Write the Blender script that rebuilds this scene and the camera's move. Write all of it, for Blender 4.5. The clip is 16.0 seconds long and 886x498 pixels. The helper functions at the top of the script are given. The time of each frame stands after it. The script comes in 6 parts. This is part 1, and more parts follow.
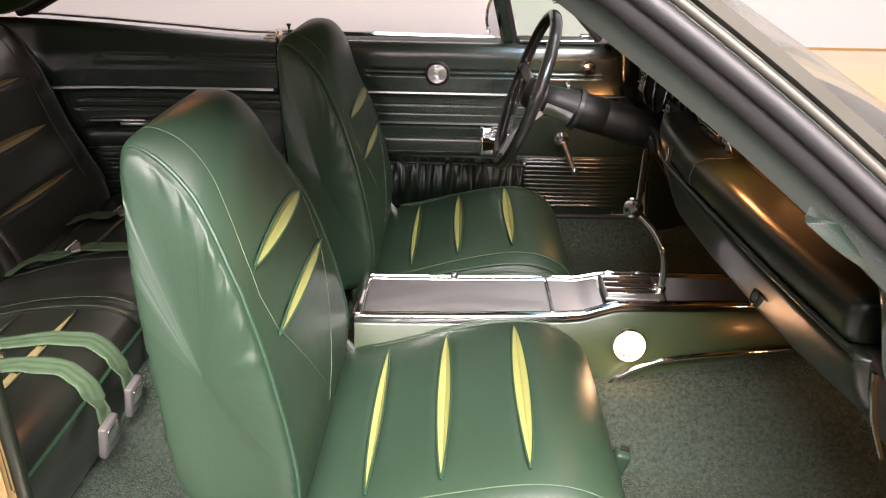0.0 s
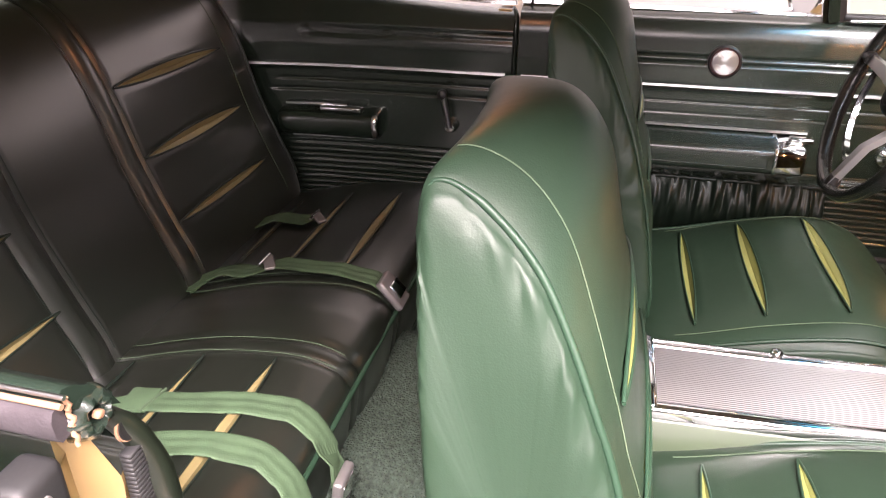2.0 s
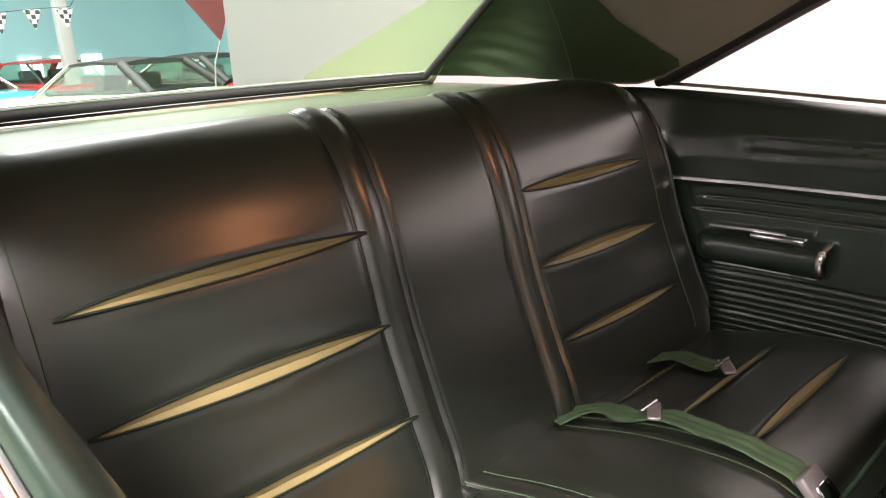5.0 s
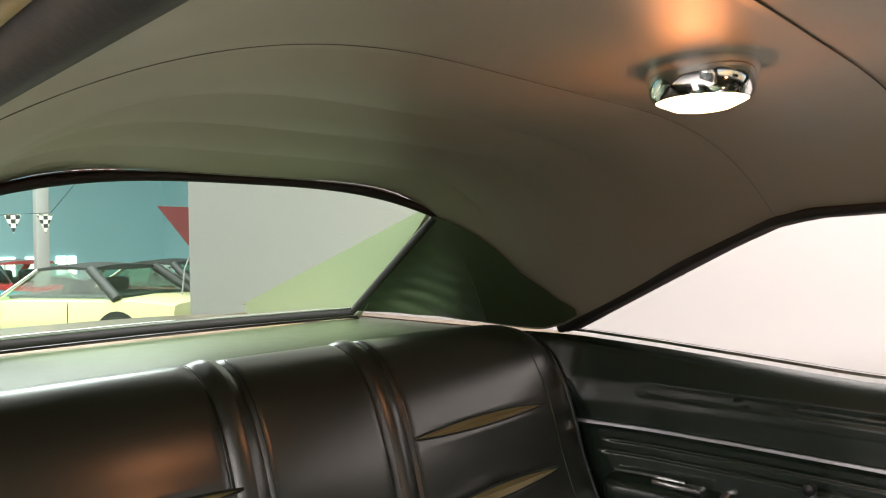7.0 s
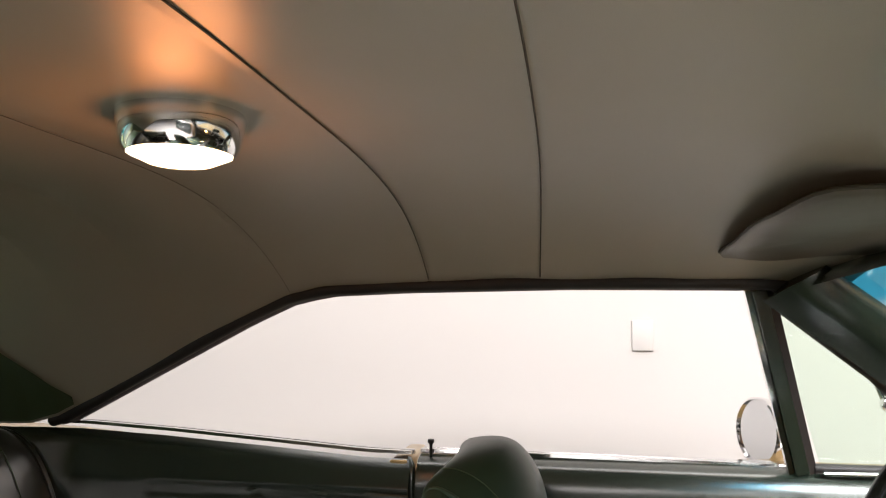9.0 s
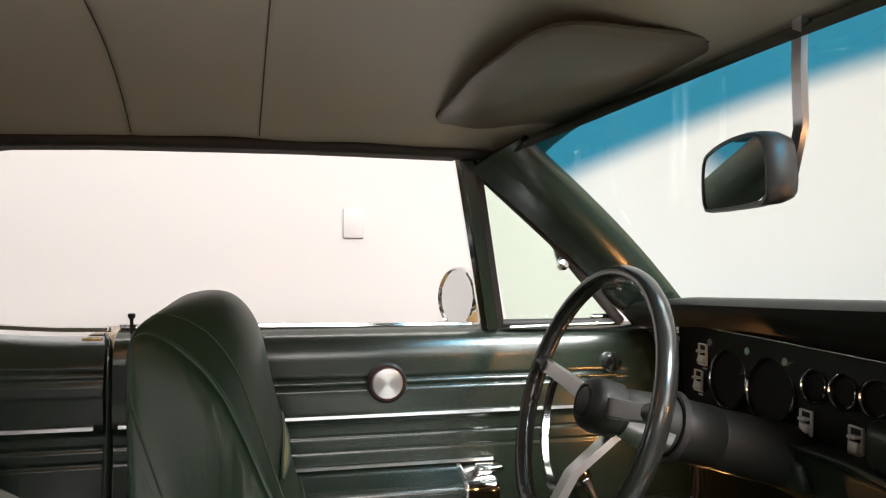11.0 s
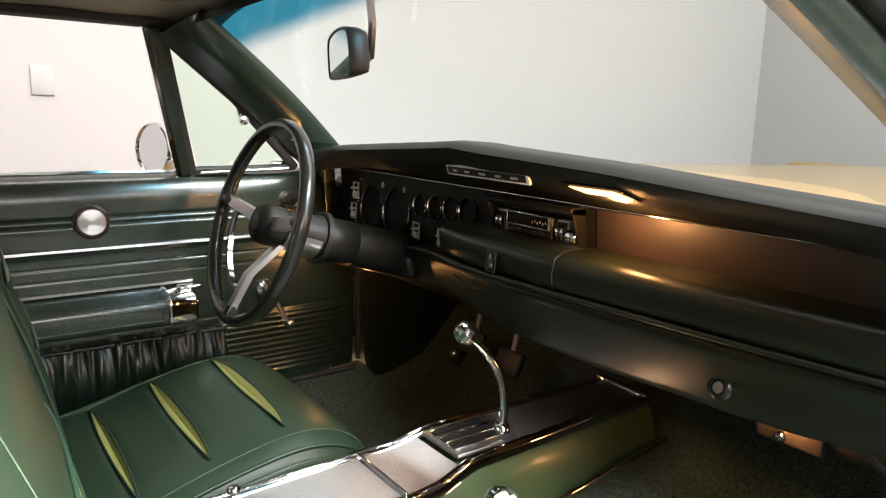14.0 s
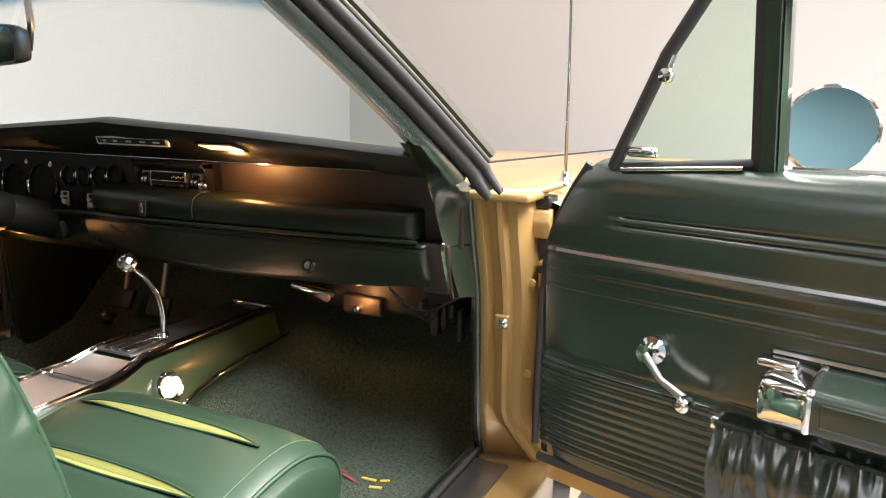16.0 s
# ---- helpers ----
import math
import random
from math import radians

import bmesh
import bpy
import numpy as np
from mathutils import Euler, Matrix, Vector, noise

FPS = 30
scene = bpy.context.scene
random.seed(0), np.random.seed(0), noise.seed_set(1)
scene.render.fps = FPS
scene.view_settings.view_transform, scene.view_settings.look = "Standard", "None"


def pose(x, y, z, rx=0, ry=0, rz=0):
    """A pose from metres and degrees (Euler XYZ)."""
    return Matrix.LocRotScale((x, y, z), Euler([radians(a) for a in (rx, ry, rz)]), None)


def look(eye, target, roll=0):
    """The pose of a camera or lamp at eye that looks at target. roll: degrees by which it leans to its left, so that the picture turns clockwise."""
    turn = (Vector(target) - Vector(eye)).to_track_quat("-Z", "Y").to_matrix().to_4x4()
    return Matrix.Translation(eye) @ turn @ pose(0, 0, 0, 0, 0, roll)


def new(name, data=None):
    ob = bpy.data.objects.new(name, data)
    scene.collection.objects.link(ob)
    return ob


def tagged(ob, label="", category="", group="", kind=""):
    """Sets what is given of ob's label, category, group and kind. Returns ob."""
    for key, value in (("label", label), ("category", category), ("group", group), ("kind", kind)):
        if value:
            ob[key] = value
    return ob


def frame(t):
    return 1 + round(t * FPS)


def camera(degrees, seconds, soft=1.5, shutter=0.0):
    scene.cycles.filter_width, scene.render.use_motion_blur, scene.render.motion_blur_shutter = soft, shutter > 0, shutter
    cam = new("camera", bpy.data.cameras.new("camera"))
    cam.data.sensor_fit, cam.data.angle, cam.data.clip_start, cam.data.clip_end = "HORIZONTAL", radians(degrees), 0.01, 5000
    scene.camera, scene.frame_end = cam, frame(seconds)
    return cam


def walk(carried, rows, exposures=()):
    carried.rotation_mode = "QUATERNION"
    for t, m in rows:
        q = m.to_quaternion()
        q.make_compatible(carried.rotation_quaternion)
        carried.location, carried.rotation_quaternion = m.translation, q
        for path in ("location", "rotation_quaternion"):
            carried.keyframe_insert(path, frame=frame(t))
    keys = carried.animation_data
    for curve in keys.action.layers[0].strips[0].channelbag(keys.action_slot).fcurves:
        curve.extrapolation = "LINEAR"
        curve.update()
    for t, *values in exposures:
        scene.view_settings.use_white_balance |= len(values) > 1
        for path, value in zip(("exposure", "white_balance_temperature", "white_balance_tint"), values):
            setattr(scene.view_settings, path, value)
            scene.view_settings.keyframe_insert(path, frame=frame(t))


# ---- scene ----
cam = camera(63.8, 16.0, soft=1.1)
PATH = [
    (0, (0.531, -1.376, 1.283), (0.497, 0.427, 0.42), 1.0),
    (0.5, (0.482, -1.28, 1.293), (0.407, 0.508, 0.399), 1.0),
    (1, (0.401, -1.164, 1.275), (0.276, 0.612, 0.364), 1.1),
    (1.5, (0.299, -1.062, 1.232), (0.072, 0.703, 0.319), 0.9),
    (2, (0.218, -0.966, 1.186), (-0.179, 0.772, 0.28), 0.5),
    (2.5, (0.16, -0.911, 1.147), (-0.445, 0.77, 0.249), 0.1),
    (3, (0.143, -0.867, 1.115), (-0.671, 0.732, 0.232), -0.2),
    (3.5, (0.145, -0.815, 1.099), (-0.86, 0.688, 0.244), -0.7),
    (4, (0.125, -0.782, 1.089), (-1.051, 0.624, 0.289), -1.3),
    (4.2, (0.117, -0.777, 1.085), (-1.113, 0.6, 0.315), -1.4),
    (6.3, (0.22, -0.751, 1.199), (-1.318, 0.515, 1.013), -1.4),
    (6.5, (0.236, -0.742, 1.201), (-1.275, 0.563, 1.073), -1.3),
    (7, (0.271, -0.712, 1.204), (-1.128, 0.718, 1.19), -1.0),
    (7.5, (0.298, -0.69, 1.2), (-0.925, 0.891, 1.267), -0.9),
    (8, (0.307, -0.657, 1.206), (-0.666, 1.085, 1.334), -0.6),
    (8.5, (0.297, -0.618, 1.2), (-0.366, 1.261, 1.377), -0.3),
    (9, (0.296, -0.575, 1.2), (-0.06, 1.383, 1.393), 0.0),
    (9.5, (0.249, -0.522, 1.217), (0.253, 1.473, 1.368), 0.0),
    (10, (0.249, -0.543, 1.155), (0.459, 1.439, 1.313), 0.5),
    (10.2, (0.269, -0.539, 1.134), (0.53, 1.439, 1.273), 0.4),
    (12.3, (0.263, -0.634, 1.092), (1.016, 1.199, 0.824), 1.5),
    (12.5, (0.266, -0.66, 1.093), (1.056, 1.155, 0.804), 1.4),
    (13, (0.263, -0.745, 1.094), (1.153, 1.014, 0.758), 1.4),
    (13.5, (0.25, -0.826, 1.097), (1.257, 0.863, 0.729), 1.4),
    (14, (0.205, -0.904, 1.093), (1.353, 0.689, 0.713), 1.4),
    (14.5, (0.113, -0.983, 1.085), (1.423, 0.48, 0.708), 1.5),
    (15, (0.036, -1.06, 1.078), (1.514, 0.235, 0.704), 1.4),
    (15.5, (-0.055, -1.157, 1.076), (1.592, -0.086, 0.705), 1.3),
    (16, (-0.184, -1.262, 1.052), (1.604, -0.438, 0.7), 1.4),
]
EXPOSURES = [(0.0, 0.6, 6800, 22), (1.0, 0.8, 6800, 26), (1.5, 0.95, 6800, 28), (2.5, 1.2, 6850, 28), (3.5, 1.45, 6850, 26), (4.2, 1.6, 6850, 24), (6.3, 1.15, 6700, 14), (7.0, 0.98, 6700, 13), (8.0, 0.84, 6650, 12), (9.5, 0.77, 6600, 12), (12.3, 0.7, 6600, 11), (13.0, 0.69, 6600, 11), (14.0, 0.66, 6600, 12), (16.0, 0.6, 6600, 12)]
walk(cam, [(t, look(eye, target, roll)) for t, eye, target, roll in PATH], EXPOSURES)

# ---- light ----
world = bpy.data.worlds.new("hall_air")
scene.world = world
world.use_nodes = True
world.node_tree.nodes["Background"].inputs["Color"].default_value = (0.9, 0.95, 1.0, 1)
world.node_tree.nodes["Background"].inputs["Strength"].default_value = 0.02


def area(name, eye, target, sx, sy, watts, color, spread=180):
    lamp = bpy.data.lights.new(name, "AREA")
    lamp.shape, lamp.size, lamp.size_y, lamp.energy, lamp.color = "RECTANGLE", sx, sy, watts, color
    lamp.spread = radians(spread)
    ob = new(name, lamp)
    ob.matrix_world = look(eye, target)
    return ob


def bulb(name, at, watts, color, radius=0.01):
    lamp = bpy.data.lights.new(name, "POINT")
    lamp.energy, lamp.color, lamp.shadow_soft_size = watts, color, radius
    ob = new(name, lamp)
    ob.location = at
    return ob


WHITE = (1.0, 0.97, 0.94)
WARM = (1.0, 0.45, 0.14)
area("hall_light_near", (1.0, -2.6, 3.3), (0.9, -1.7, 0.0), 3.6, 1.4, 260, WHITE, 110)
area("hall_light_open", (1.6, -3.9, 4.5), (0.3, -0.3, 0.5), 5.5, 1.4, 270, WHITE)
area("hall_light_wall", (1.0, 0.75, 4.8), (1.0, 1.0, 0.0), 5.0, 0.6, 55, WHITE)
area("hall_light_side", (1.2, -5.4, 2.7), (-0.3, 0.3, 0.8), 5.0, 1.6, 130, WHITE)
area("hall_light_front", (2.9, -0.4, 4.4), (2.4, 0, 0.6), 1.6, 3.0, 58, WHITE)
area("hall_light_rear", (-2.2, -0.6, 4.4), (-2.4, -0.4, 0.4), 1.6, 2.6, 11, WHITE)
area("hall_light_back", (-12.5, 0.0, 4.6), (-13.0, 0.5, 0.0), 12.0, 9.0, 1600, (0.95, 0.98, 1.0))
bulb("dome_bulb", (-0.055, 0.01, 1.312), 0.48, (1.0, 0.34, 0.11), 0.03)
bulb("map_bulb", (0.972, -0.245, 0.957), 1.15, WARM, 0.012)
bulb("console_bulb", (0.895, -0.158, 0.468), 0.35, (1.0, 0.55, 0.27), 0.02)
bulb("underdash_bulb", (1.262, -0.372, 0.612), 0.4, WARM, 0.012)
bulb("driver_underdash_bulb", (0.99, 0.50, 0.70), 0.6, WARM, 0.012)


# ---- materials ----
def material(name, color, rough=0.5, metal=0.0, vary=0.15, scale=6.0, bump=0.0, grain=900.0, coat=0.0, kind="noise",
             emit=None, strength=0.0, dirt=0.0, sheen=0.0, spec=0.5, crease=0.22):
    """Principled surface: colour varied by a coarse cloud, roughness by a finer one, relief from a fine grain."""
    m = bpy.data.materials.new(name)
    m.use_nodes = True
    nt = m.node_tree
    n, l = nt.nodes, nt.links
    b = n["Principled BSDF"]
    b.inputs["Roughness"].default_value, b.inputs["Metallic"].default_value = rough, metal
    b.inputs["Coat Weight"].default_value, b.inputs["Coat Roughness"].default_value = coat, (rough * 0.9 if kind == "leather" else 0.12)
    b.inputs["Sheen Weight"].default_value = sheen
    b.inputs["Specular IOR Level"].default_value = spec
    tc = n.new("ShaderNodeTexCoord")
    cloud = n.new("ShaderNodeTexNoise")
    cloud.inputs["Scale"].default_value, cloud.inputs["Detail"].default_value = scale, 4
    l.new(tc.outputs["Object"], cloud.inputs["Vector"])
    ramp = n.new("ShaderNodeMix")
    ramp.data_type = "RGBA"
    dark = [c * (1 - vary) for c in color]
    light = [min(1, c * (1 + vary)) for c in color]
    ramp.inputs["A"].default_value, ramp.inputs["B"].default_value = (*dark, 1), (*light, 1)
    l.new(cloud.outputs["Fac"], ramp.inputs["Factor"])
    l.new(ramp.outputs["Result"], b.inputs["Base Color"])
    fine = n.new("ShaderNodeTexNoise")
    fine.inputs["Scale"].default_value, fine.inputs["Detail"].default_value = scale * 5, 3
    l.new(tc.outputs["Object"], fine.inputs["Vector"])
    rr = n.new("ShaderNodeMapRange")
    rr.inputs["To Min"].default_value, rr.inputs["To Max"].default_value = max(0.02, rough * (0.9 - dirt)), min(1, rough * (1.1 + dirt))
    l.new(fine.outputs["Fac"], rr.inputs["Value"])
    l.new(rr.outputs["Result"], b.inputs["Roughness"])
    if bump:
        if kind == "carpet":
            g = n.new("ShaderNodeTexVoronoi")
            g.feature = "SMOOTH_F1"
            g.inputs["Scale"].default_value = grain
            out = g.outputs["Distance"]
        else:
            g = n.new("ShaderNodeTexNoise")
            g.inputs["Scale"].default_value, g.inputs["Detail"].default_value = grain, 2
            out = g.outputs["Fac"]
        l.new(tc.outputs["Object"], g.inputs["Vector"])
        bn = n.new("ShaderNodeBump")
        bn.inputs["Strength"].default_value, bn.inputs["Distance"].default_value = bump, 0.006 if kind == "carpet" else 0.0012
        bn.invert = kind == "carpet"
        l.new(out, bn.inputs["Height"])
        if kind == "leather" and grain < 650:
            big = n.new("ShaderNodeTexNoise")
            big.inputs["Scale"].default_value, big.inputs["Detail"].default_value, big.inputs["Distortion"].default_value = 26, 2, 0.6
            l.new(tc.outputs["Object"], big.inputs["Vector"])
            b2 = n.new("ShaderNodeBump")
            b2.inputs["Strength"].default_value, b2.inputs["Distance"].default_value = crease, 0.0015
            l.new(big.outputs["Fac"], b2.inputs["Height"])
            l.new(b2.outputs["Normal"], bn.inputs["Normal"])
        l.new(bn.outputs["Normal"], b.inputs["Normal"])
    if emit:
        b.inputs["Emission Color"].default_value, b.inputs["Emission Strength"].default_value = (*emit, 1), strength
    return m


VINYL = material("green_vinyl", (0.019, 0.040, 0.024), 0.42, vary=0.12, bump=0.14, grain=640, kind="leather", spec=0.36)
# rear bench vinyl: base darkened below the front seats' for the dim rear cabin
VINYL_DARK = material("shade_darkened_green_vinyl", (0.0125, 0.0155, 0.0115), 0.31, vary=0.12, bump=0.11, grain=600, kind="leather", coat=0.85, spec=0.9, crease=0.09)
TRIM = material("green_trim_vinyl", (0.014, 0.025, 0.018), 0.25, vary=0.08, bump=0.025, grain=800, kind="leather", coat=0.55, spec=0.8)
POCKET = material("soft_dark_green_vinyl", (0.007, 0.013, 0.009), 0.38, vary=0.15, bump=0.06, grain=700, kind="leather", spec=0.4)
DASH = material("olive_black_dash_vinyl", (0.009, 0.013, 0.008), 0.34, vary=0.08, bump=0.06, grain=800, kind="leather", coat=0.05, spec=0.45)
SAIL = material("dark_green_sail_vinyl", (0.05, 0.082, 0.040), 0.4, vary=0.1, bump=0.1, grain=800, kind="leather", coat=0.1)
PAINT_GREEN = material("green_painted_metal", (0.042, 0.068, 0.031), 0.32, vary=0.1, bump=0.03, grain=1500, coat=0.2)
LIME = material("lime_vinyl", (0.235, 0.25, 0.078), 0.42, vary=0.12, bump=0.1, grain=900)
OLIVE = material("aged_lime_vinyl", (0.23, 0.185, 0.085), 0.42, vary=0.18, bump=0.1, grain=900)
THREAD = material("pale_green_thread", (0.06, 0.098, 0.055), 0.7)
PIPING = material("green_piping", (0.017, 0.046, 0.026), 0.42)
PIPING_DARK = material("dark_piping", (0.012, 0.02, 0.015), 0.34, coat=0.1)
CHROME = material("chrome", (0.82, 0.82, 0.83), 0.09, 1.0, vary=0.03, dirt=0.3)
SATIN = material("brushed_aluminium", (0.5, 0.5, 0.51), 0.33, 1.0, vary=0.06, bump=0.1, grain=400)
DISC = material("bright_spun_metal", (0.62, 0.62, 0.63), 0.30, 0.9, vary=0.08)
BLACK = material("black_plastic", (0.012, 0.012, 0.012), 0.4, vary=0.2, bump=0.06, grain=1200)
BLACK_PAD = material("black_dash_pad", (0.009, 0.010, 0.009), 0.45, vary=0.2, bump=0.12, grain=900, kind="leather", spec=0.3)
# green shelf paint, lightened: daylight through the rear glass is in this colour
SHELF = material("sky_lit_green_shelf", (0.13, 0.19, 0.10), 0.4, vary=0.1, bump=0.1, grain=500)
RUBBER = material("black_rubber", (0.02, 0.02, 0.021), 0.55, vary=0.3, bump=0.15, grain=300)
# near-black: paints the shade in slots and gaps, and colours black parts
DARK = material("recess_shade_and_black_parts", (0.006, 0.006, 0.006), 0.6)
GAUGE = material("black_gauge_face", (0.006, 0.006, 0.007), 0.6, spec=0.2)
CARPET = material("green_loop_carpet", (0.056, 0.076, 0.060), 0.95, vary=0.9, scale=130, bump=1.0, grain=260, kind="carpet", spec=0.1)
HEADLINER = material("grey_green_headliner_vinyl", (0.33, 0.322, 0.265), 0.38, vary=0.08, scale=3, bump=0.2, grain=1400, spec=1.0)
VISOR = material("dark_grey_visor_vinyl", (0.125, 0.12, 0.10), 0.42, vary=0.08, bump=0.15, grain=1200)
GOLD = material("gold_metallic_paint", (0.37, 0.24, 0.09), 0.33, 0.35, vary=0.06, coat=0.7)
STEEL = material("bare_grey_steel", (0.3, 0.28, 0.28), 0.5, 0.6, vary=0.2, bump=0.1, grain=200)
WEB = material("green_belt_webbing", (0.072, 0.125, 0.066), 0.7, vary=0.45, scale=28, bump=0.5, grain=500, spec=0.4)
GLOVE = material("dark_brown_panel", (0.03, 0.022, 0.020), 0.48, vary=0.12, bump=0.1, grain=1000, spec=0.35)
RIBBED = material("dark_ribbed_metal", (0.19, 0.186, 0.185), 0.38, 0.85, vary=0.06)
SEAM = material("dark_seam_thread", (0.06, 0.058, 0.045), 0.7)
FRAME = material("dull_stainless_frame", (0.07, 0.068, 0.055), 0.45, 0.2, vary=0.15, scale=12)
RIM_LIGHT = material("worn_bright_plating", (0.78, 0.78, 0.76), 0.3, 0.2, vary=0.1)
BUTTRESS = material("grey_green_buttress_paint", (0.25, 0.30, 0.19), 0.4, vary=0.05, coat=0.3)
WALL = material("white_wall_paint", (0.40, 0.384, 0.377), 0.75, vary=0.03, scale=0.8)
CEILING = material("grey_hall_ceiling", (0.30, 0.29, 0.28), 0.8, vary=0.15, scale=1.5)
BLUE_WALL = material("blue_wall_paint", (0.36, 0.60, 0.64), 0.8, vary=0.06, scale=0.6)
FLOOR = material("grey_concrete", (0.18, 0.175, 0.17), 0.3, vary=0.12, scale=2.0, bump=0.03, grain=60)
FLOOR_DARK = material("dark_hall_concrete", (0.10, 0.10, 0.10), 0.4, vary=0.25, scale=1.5)
LAMP_GLOW = material("lit_lamp_lens", (0.9, 0.85, 0.75), 0.4, emit=(1.0, 0.76, 0.50), strength=2.8)
MAP_GLOW = material("lit_map_lens", (0.9, 0.7, 0.4), 0.4, emit=(1.0, 0.56, 0.22), strength=2.3)
GLOW_PANE = material("bright_far_window", (0.9, 0.9, 0.9), 0.5, emit=(0.95, 0.98, 1.0), strength=2.0)
LILAC = material("lilac_grey_rubber_block", (0.09, 0.078, 0.09), 0.5, vary=0.12, bump=0.1, grain=300)
FELT = material("worn_grey_felt", (0.045, 0.037, 0.042), 0.95, vary=0.7, scale=45, bump=0.6, grain=260)
TORN = material("torn_backing", (0.36, 0.20, 0.12), 0.7, vary=0.35, scale=40, bump=0.3, grain=120)
RED = material("red_cloth", (0.22, 0.04, 0.045), 0.8, vary=0.2)
RED_DARK = material("dark_red_rubber", (0.06, 0.012, 0.012), 0.5)
STITCH = material("yellow_thread", (0.5, 0.36, 0.05), 0.8, vary=0.2)
OFFWHITE = material("white_cloth", (0.7, 0.68, 0.66), 0.8)
CREAM = material("cream_car_paint", (0.75, 0.68, 0.36), 0.25, coat=0.6, vary=0.03)
TEAL = material("teal_car_paint", (0.05, 0.32, 0.38), 0.25, coat=0.6, vary=0.03)
RED_PAINT = material("red_car_paint", (0.5, 0.04, 0.04), 0.25, coat=0.6, vary=0.03)
INK = material("white_ink", (0.6, 0.6, 0.58), 0.6)
WOODRIM = material("black_wheel_rim", (0.014, 0.015, 0.014), 0.22, coat=0.3, vary=0.1)


def checks(name, size):
    m = bpy.data.materials.new(name)
    m.use_nodes = True
    n, l = m.node_tree.nodes, m.node_tree.links
    tc, ck = n.new("ShaderNodeTexCoord"), n.new("ShaderNodeTexChecker")
    ck.inputs["Scale"].default_value = 1 / size
    ck.inputs["Color1"].default_value, ck.inputs["Color2"].default_value = (0.7, 0.68, 0.6, 1), (0.03, 0.03, 0.03, 1)
    l.new(tc.outputs["Object"], ck.inputs["Vector"])
    l.new(ck.outputs["Color"], n["Principled BSDF"].inputs["Base Color"])
    n["Principled BSDF"].inputs["Roughness"].default_value = 0.8
    return m


CHECKS = checks("checkered_cloth", 0.075)


def glass(name, tint, band=False):
    m = bpy.data.materials.new(name)
    m.use_nodes = True
    nt = m.node_tree
    n, l = nt.nodes, nt.links
    n.remove(n["Principled BSDF"])
    out = n["Material Output"]
    tr, gl, mix, fr = n.new("ShaderNodeBsdfTransparent"), n.new("ShaderNodeBsdfGlossy"), n.new("ShaderNodeMixShader"), n.new("ShaderNodeLayerWeight")
    pw, ad = n.new("ShaderNodeMath"), n.new("ShaderNodeMath")
    pw.operation, ad.operation = "POWER", "MULTIPLY_ADD"
    pw.inputs[1].default_value, ad.inputs[1].default_value, ad.inputs[2].default_value = 4.0, 0.7, 0.035
    l.new(fr.outputs["Facing"], pw.inputs[0])
    l.new(pw.outputs["Value"], ad.inputs[0])
    gl.inputs["Roughness"].default_value = 0.02
    tr.inputs["Color"].default_value = (*tint, 1)
    if band:
        tc, sep, mr, cr = n.new("ShaderNodeUVMap"), n.new("ShaderNodeSeparateXYZ"), n.new("ShaderNodeMapRange"), n.new("ShaderNodeMix")
        cr.data_type = "RGBA"
        l.new(tc.outputs["UV"], sep.inputs["Vector"])
        l.new(sep.outputs["Y"], mr.inputs["Value"])
        mr.inputs["From Min"].default_value, mr.inputs["From Max"].default_value = band
        mr.interpolation_type = "SMOOTHSTEP"
        cr.inputs["A"].default_value, cr.inputs["B"].default_value = (0.03, 0.27, 0.43, 1), (*tint, 1)
        l.new(mr.outputs["Result"], cr.inputs["Factor"])
        l.new(cr.outputs["Result"], tr.inputs["Color"])
    l.new(ad.outputs["Value"], mix.inputs["Fac"])
    l.new(tr.outputs["BSDF"], mix.inputs[1])
    l.new(gl.outputs["BSDF"], mix.inputs[2])
    l.new(mix.outputs["Shader"], out.inputs["Surface"])
    return m


GLASS = glass("tinted_glass", (0.75, 0.89, 0.79))
WINDSHIELD = glass("banded_windshield_glass", (0.81, 0.91, 0.92), band=(0.62, 1.2))
MIRROR = material("mirror_glass", (0.8, 0.82, 0.84), 0.02, 1.0, vary=0.0)


# ---- building helpers ----
XF = [Matrix.Identity(4)]


def thing(name, at=(0, 0, 0), label="", category="", group="", kind=""):
    ob = new(name)
    ob.empty_display_size = 0.05
    ob.location = XF[0] @ Vector(at)
    tagged(ob, label, category, group, kind)
    return ob


def origin(ob):
    p = ob.location.copy()
    while ob.parent:
        ob = ob.parent
        p += ob.location
    return p


def part(name, bm, mat, parent=None, label="", sharp=62):
    """One mesh object; under a thing or a part where a parent is given."""
    bm.transform(XF[0])
    if XF[0].determinant() < 0:
        bmesh.ops.reverse_faces(bm, faces=bm.faces)
    if parent:
        bm.transform(Matrix.Translation(-origin(parent)))
    lim = math.cos(radians(sharp))
    bm.normal_update()
    for f in bm.faces:
        f.smooth = True
    for e in bm.edges:
        if len(e.link_faces) == 2 and e.link_faces[0].normal.dot(e.link_faces[1].normal) < lim:
            e.smooth = False
    me = bpy.data.meshes.new(name)
    bm.to_mesh(me)
    bm.free()
    me.materials.append(mat)
    ob = new(name, me)
    if parent:
        ob.parent = parent
    if label:
        tagged(ob, label)
    return ob


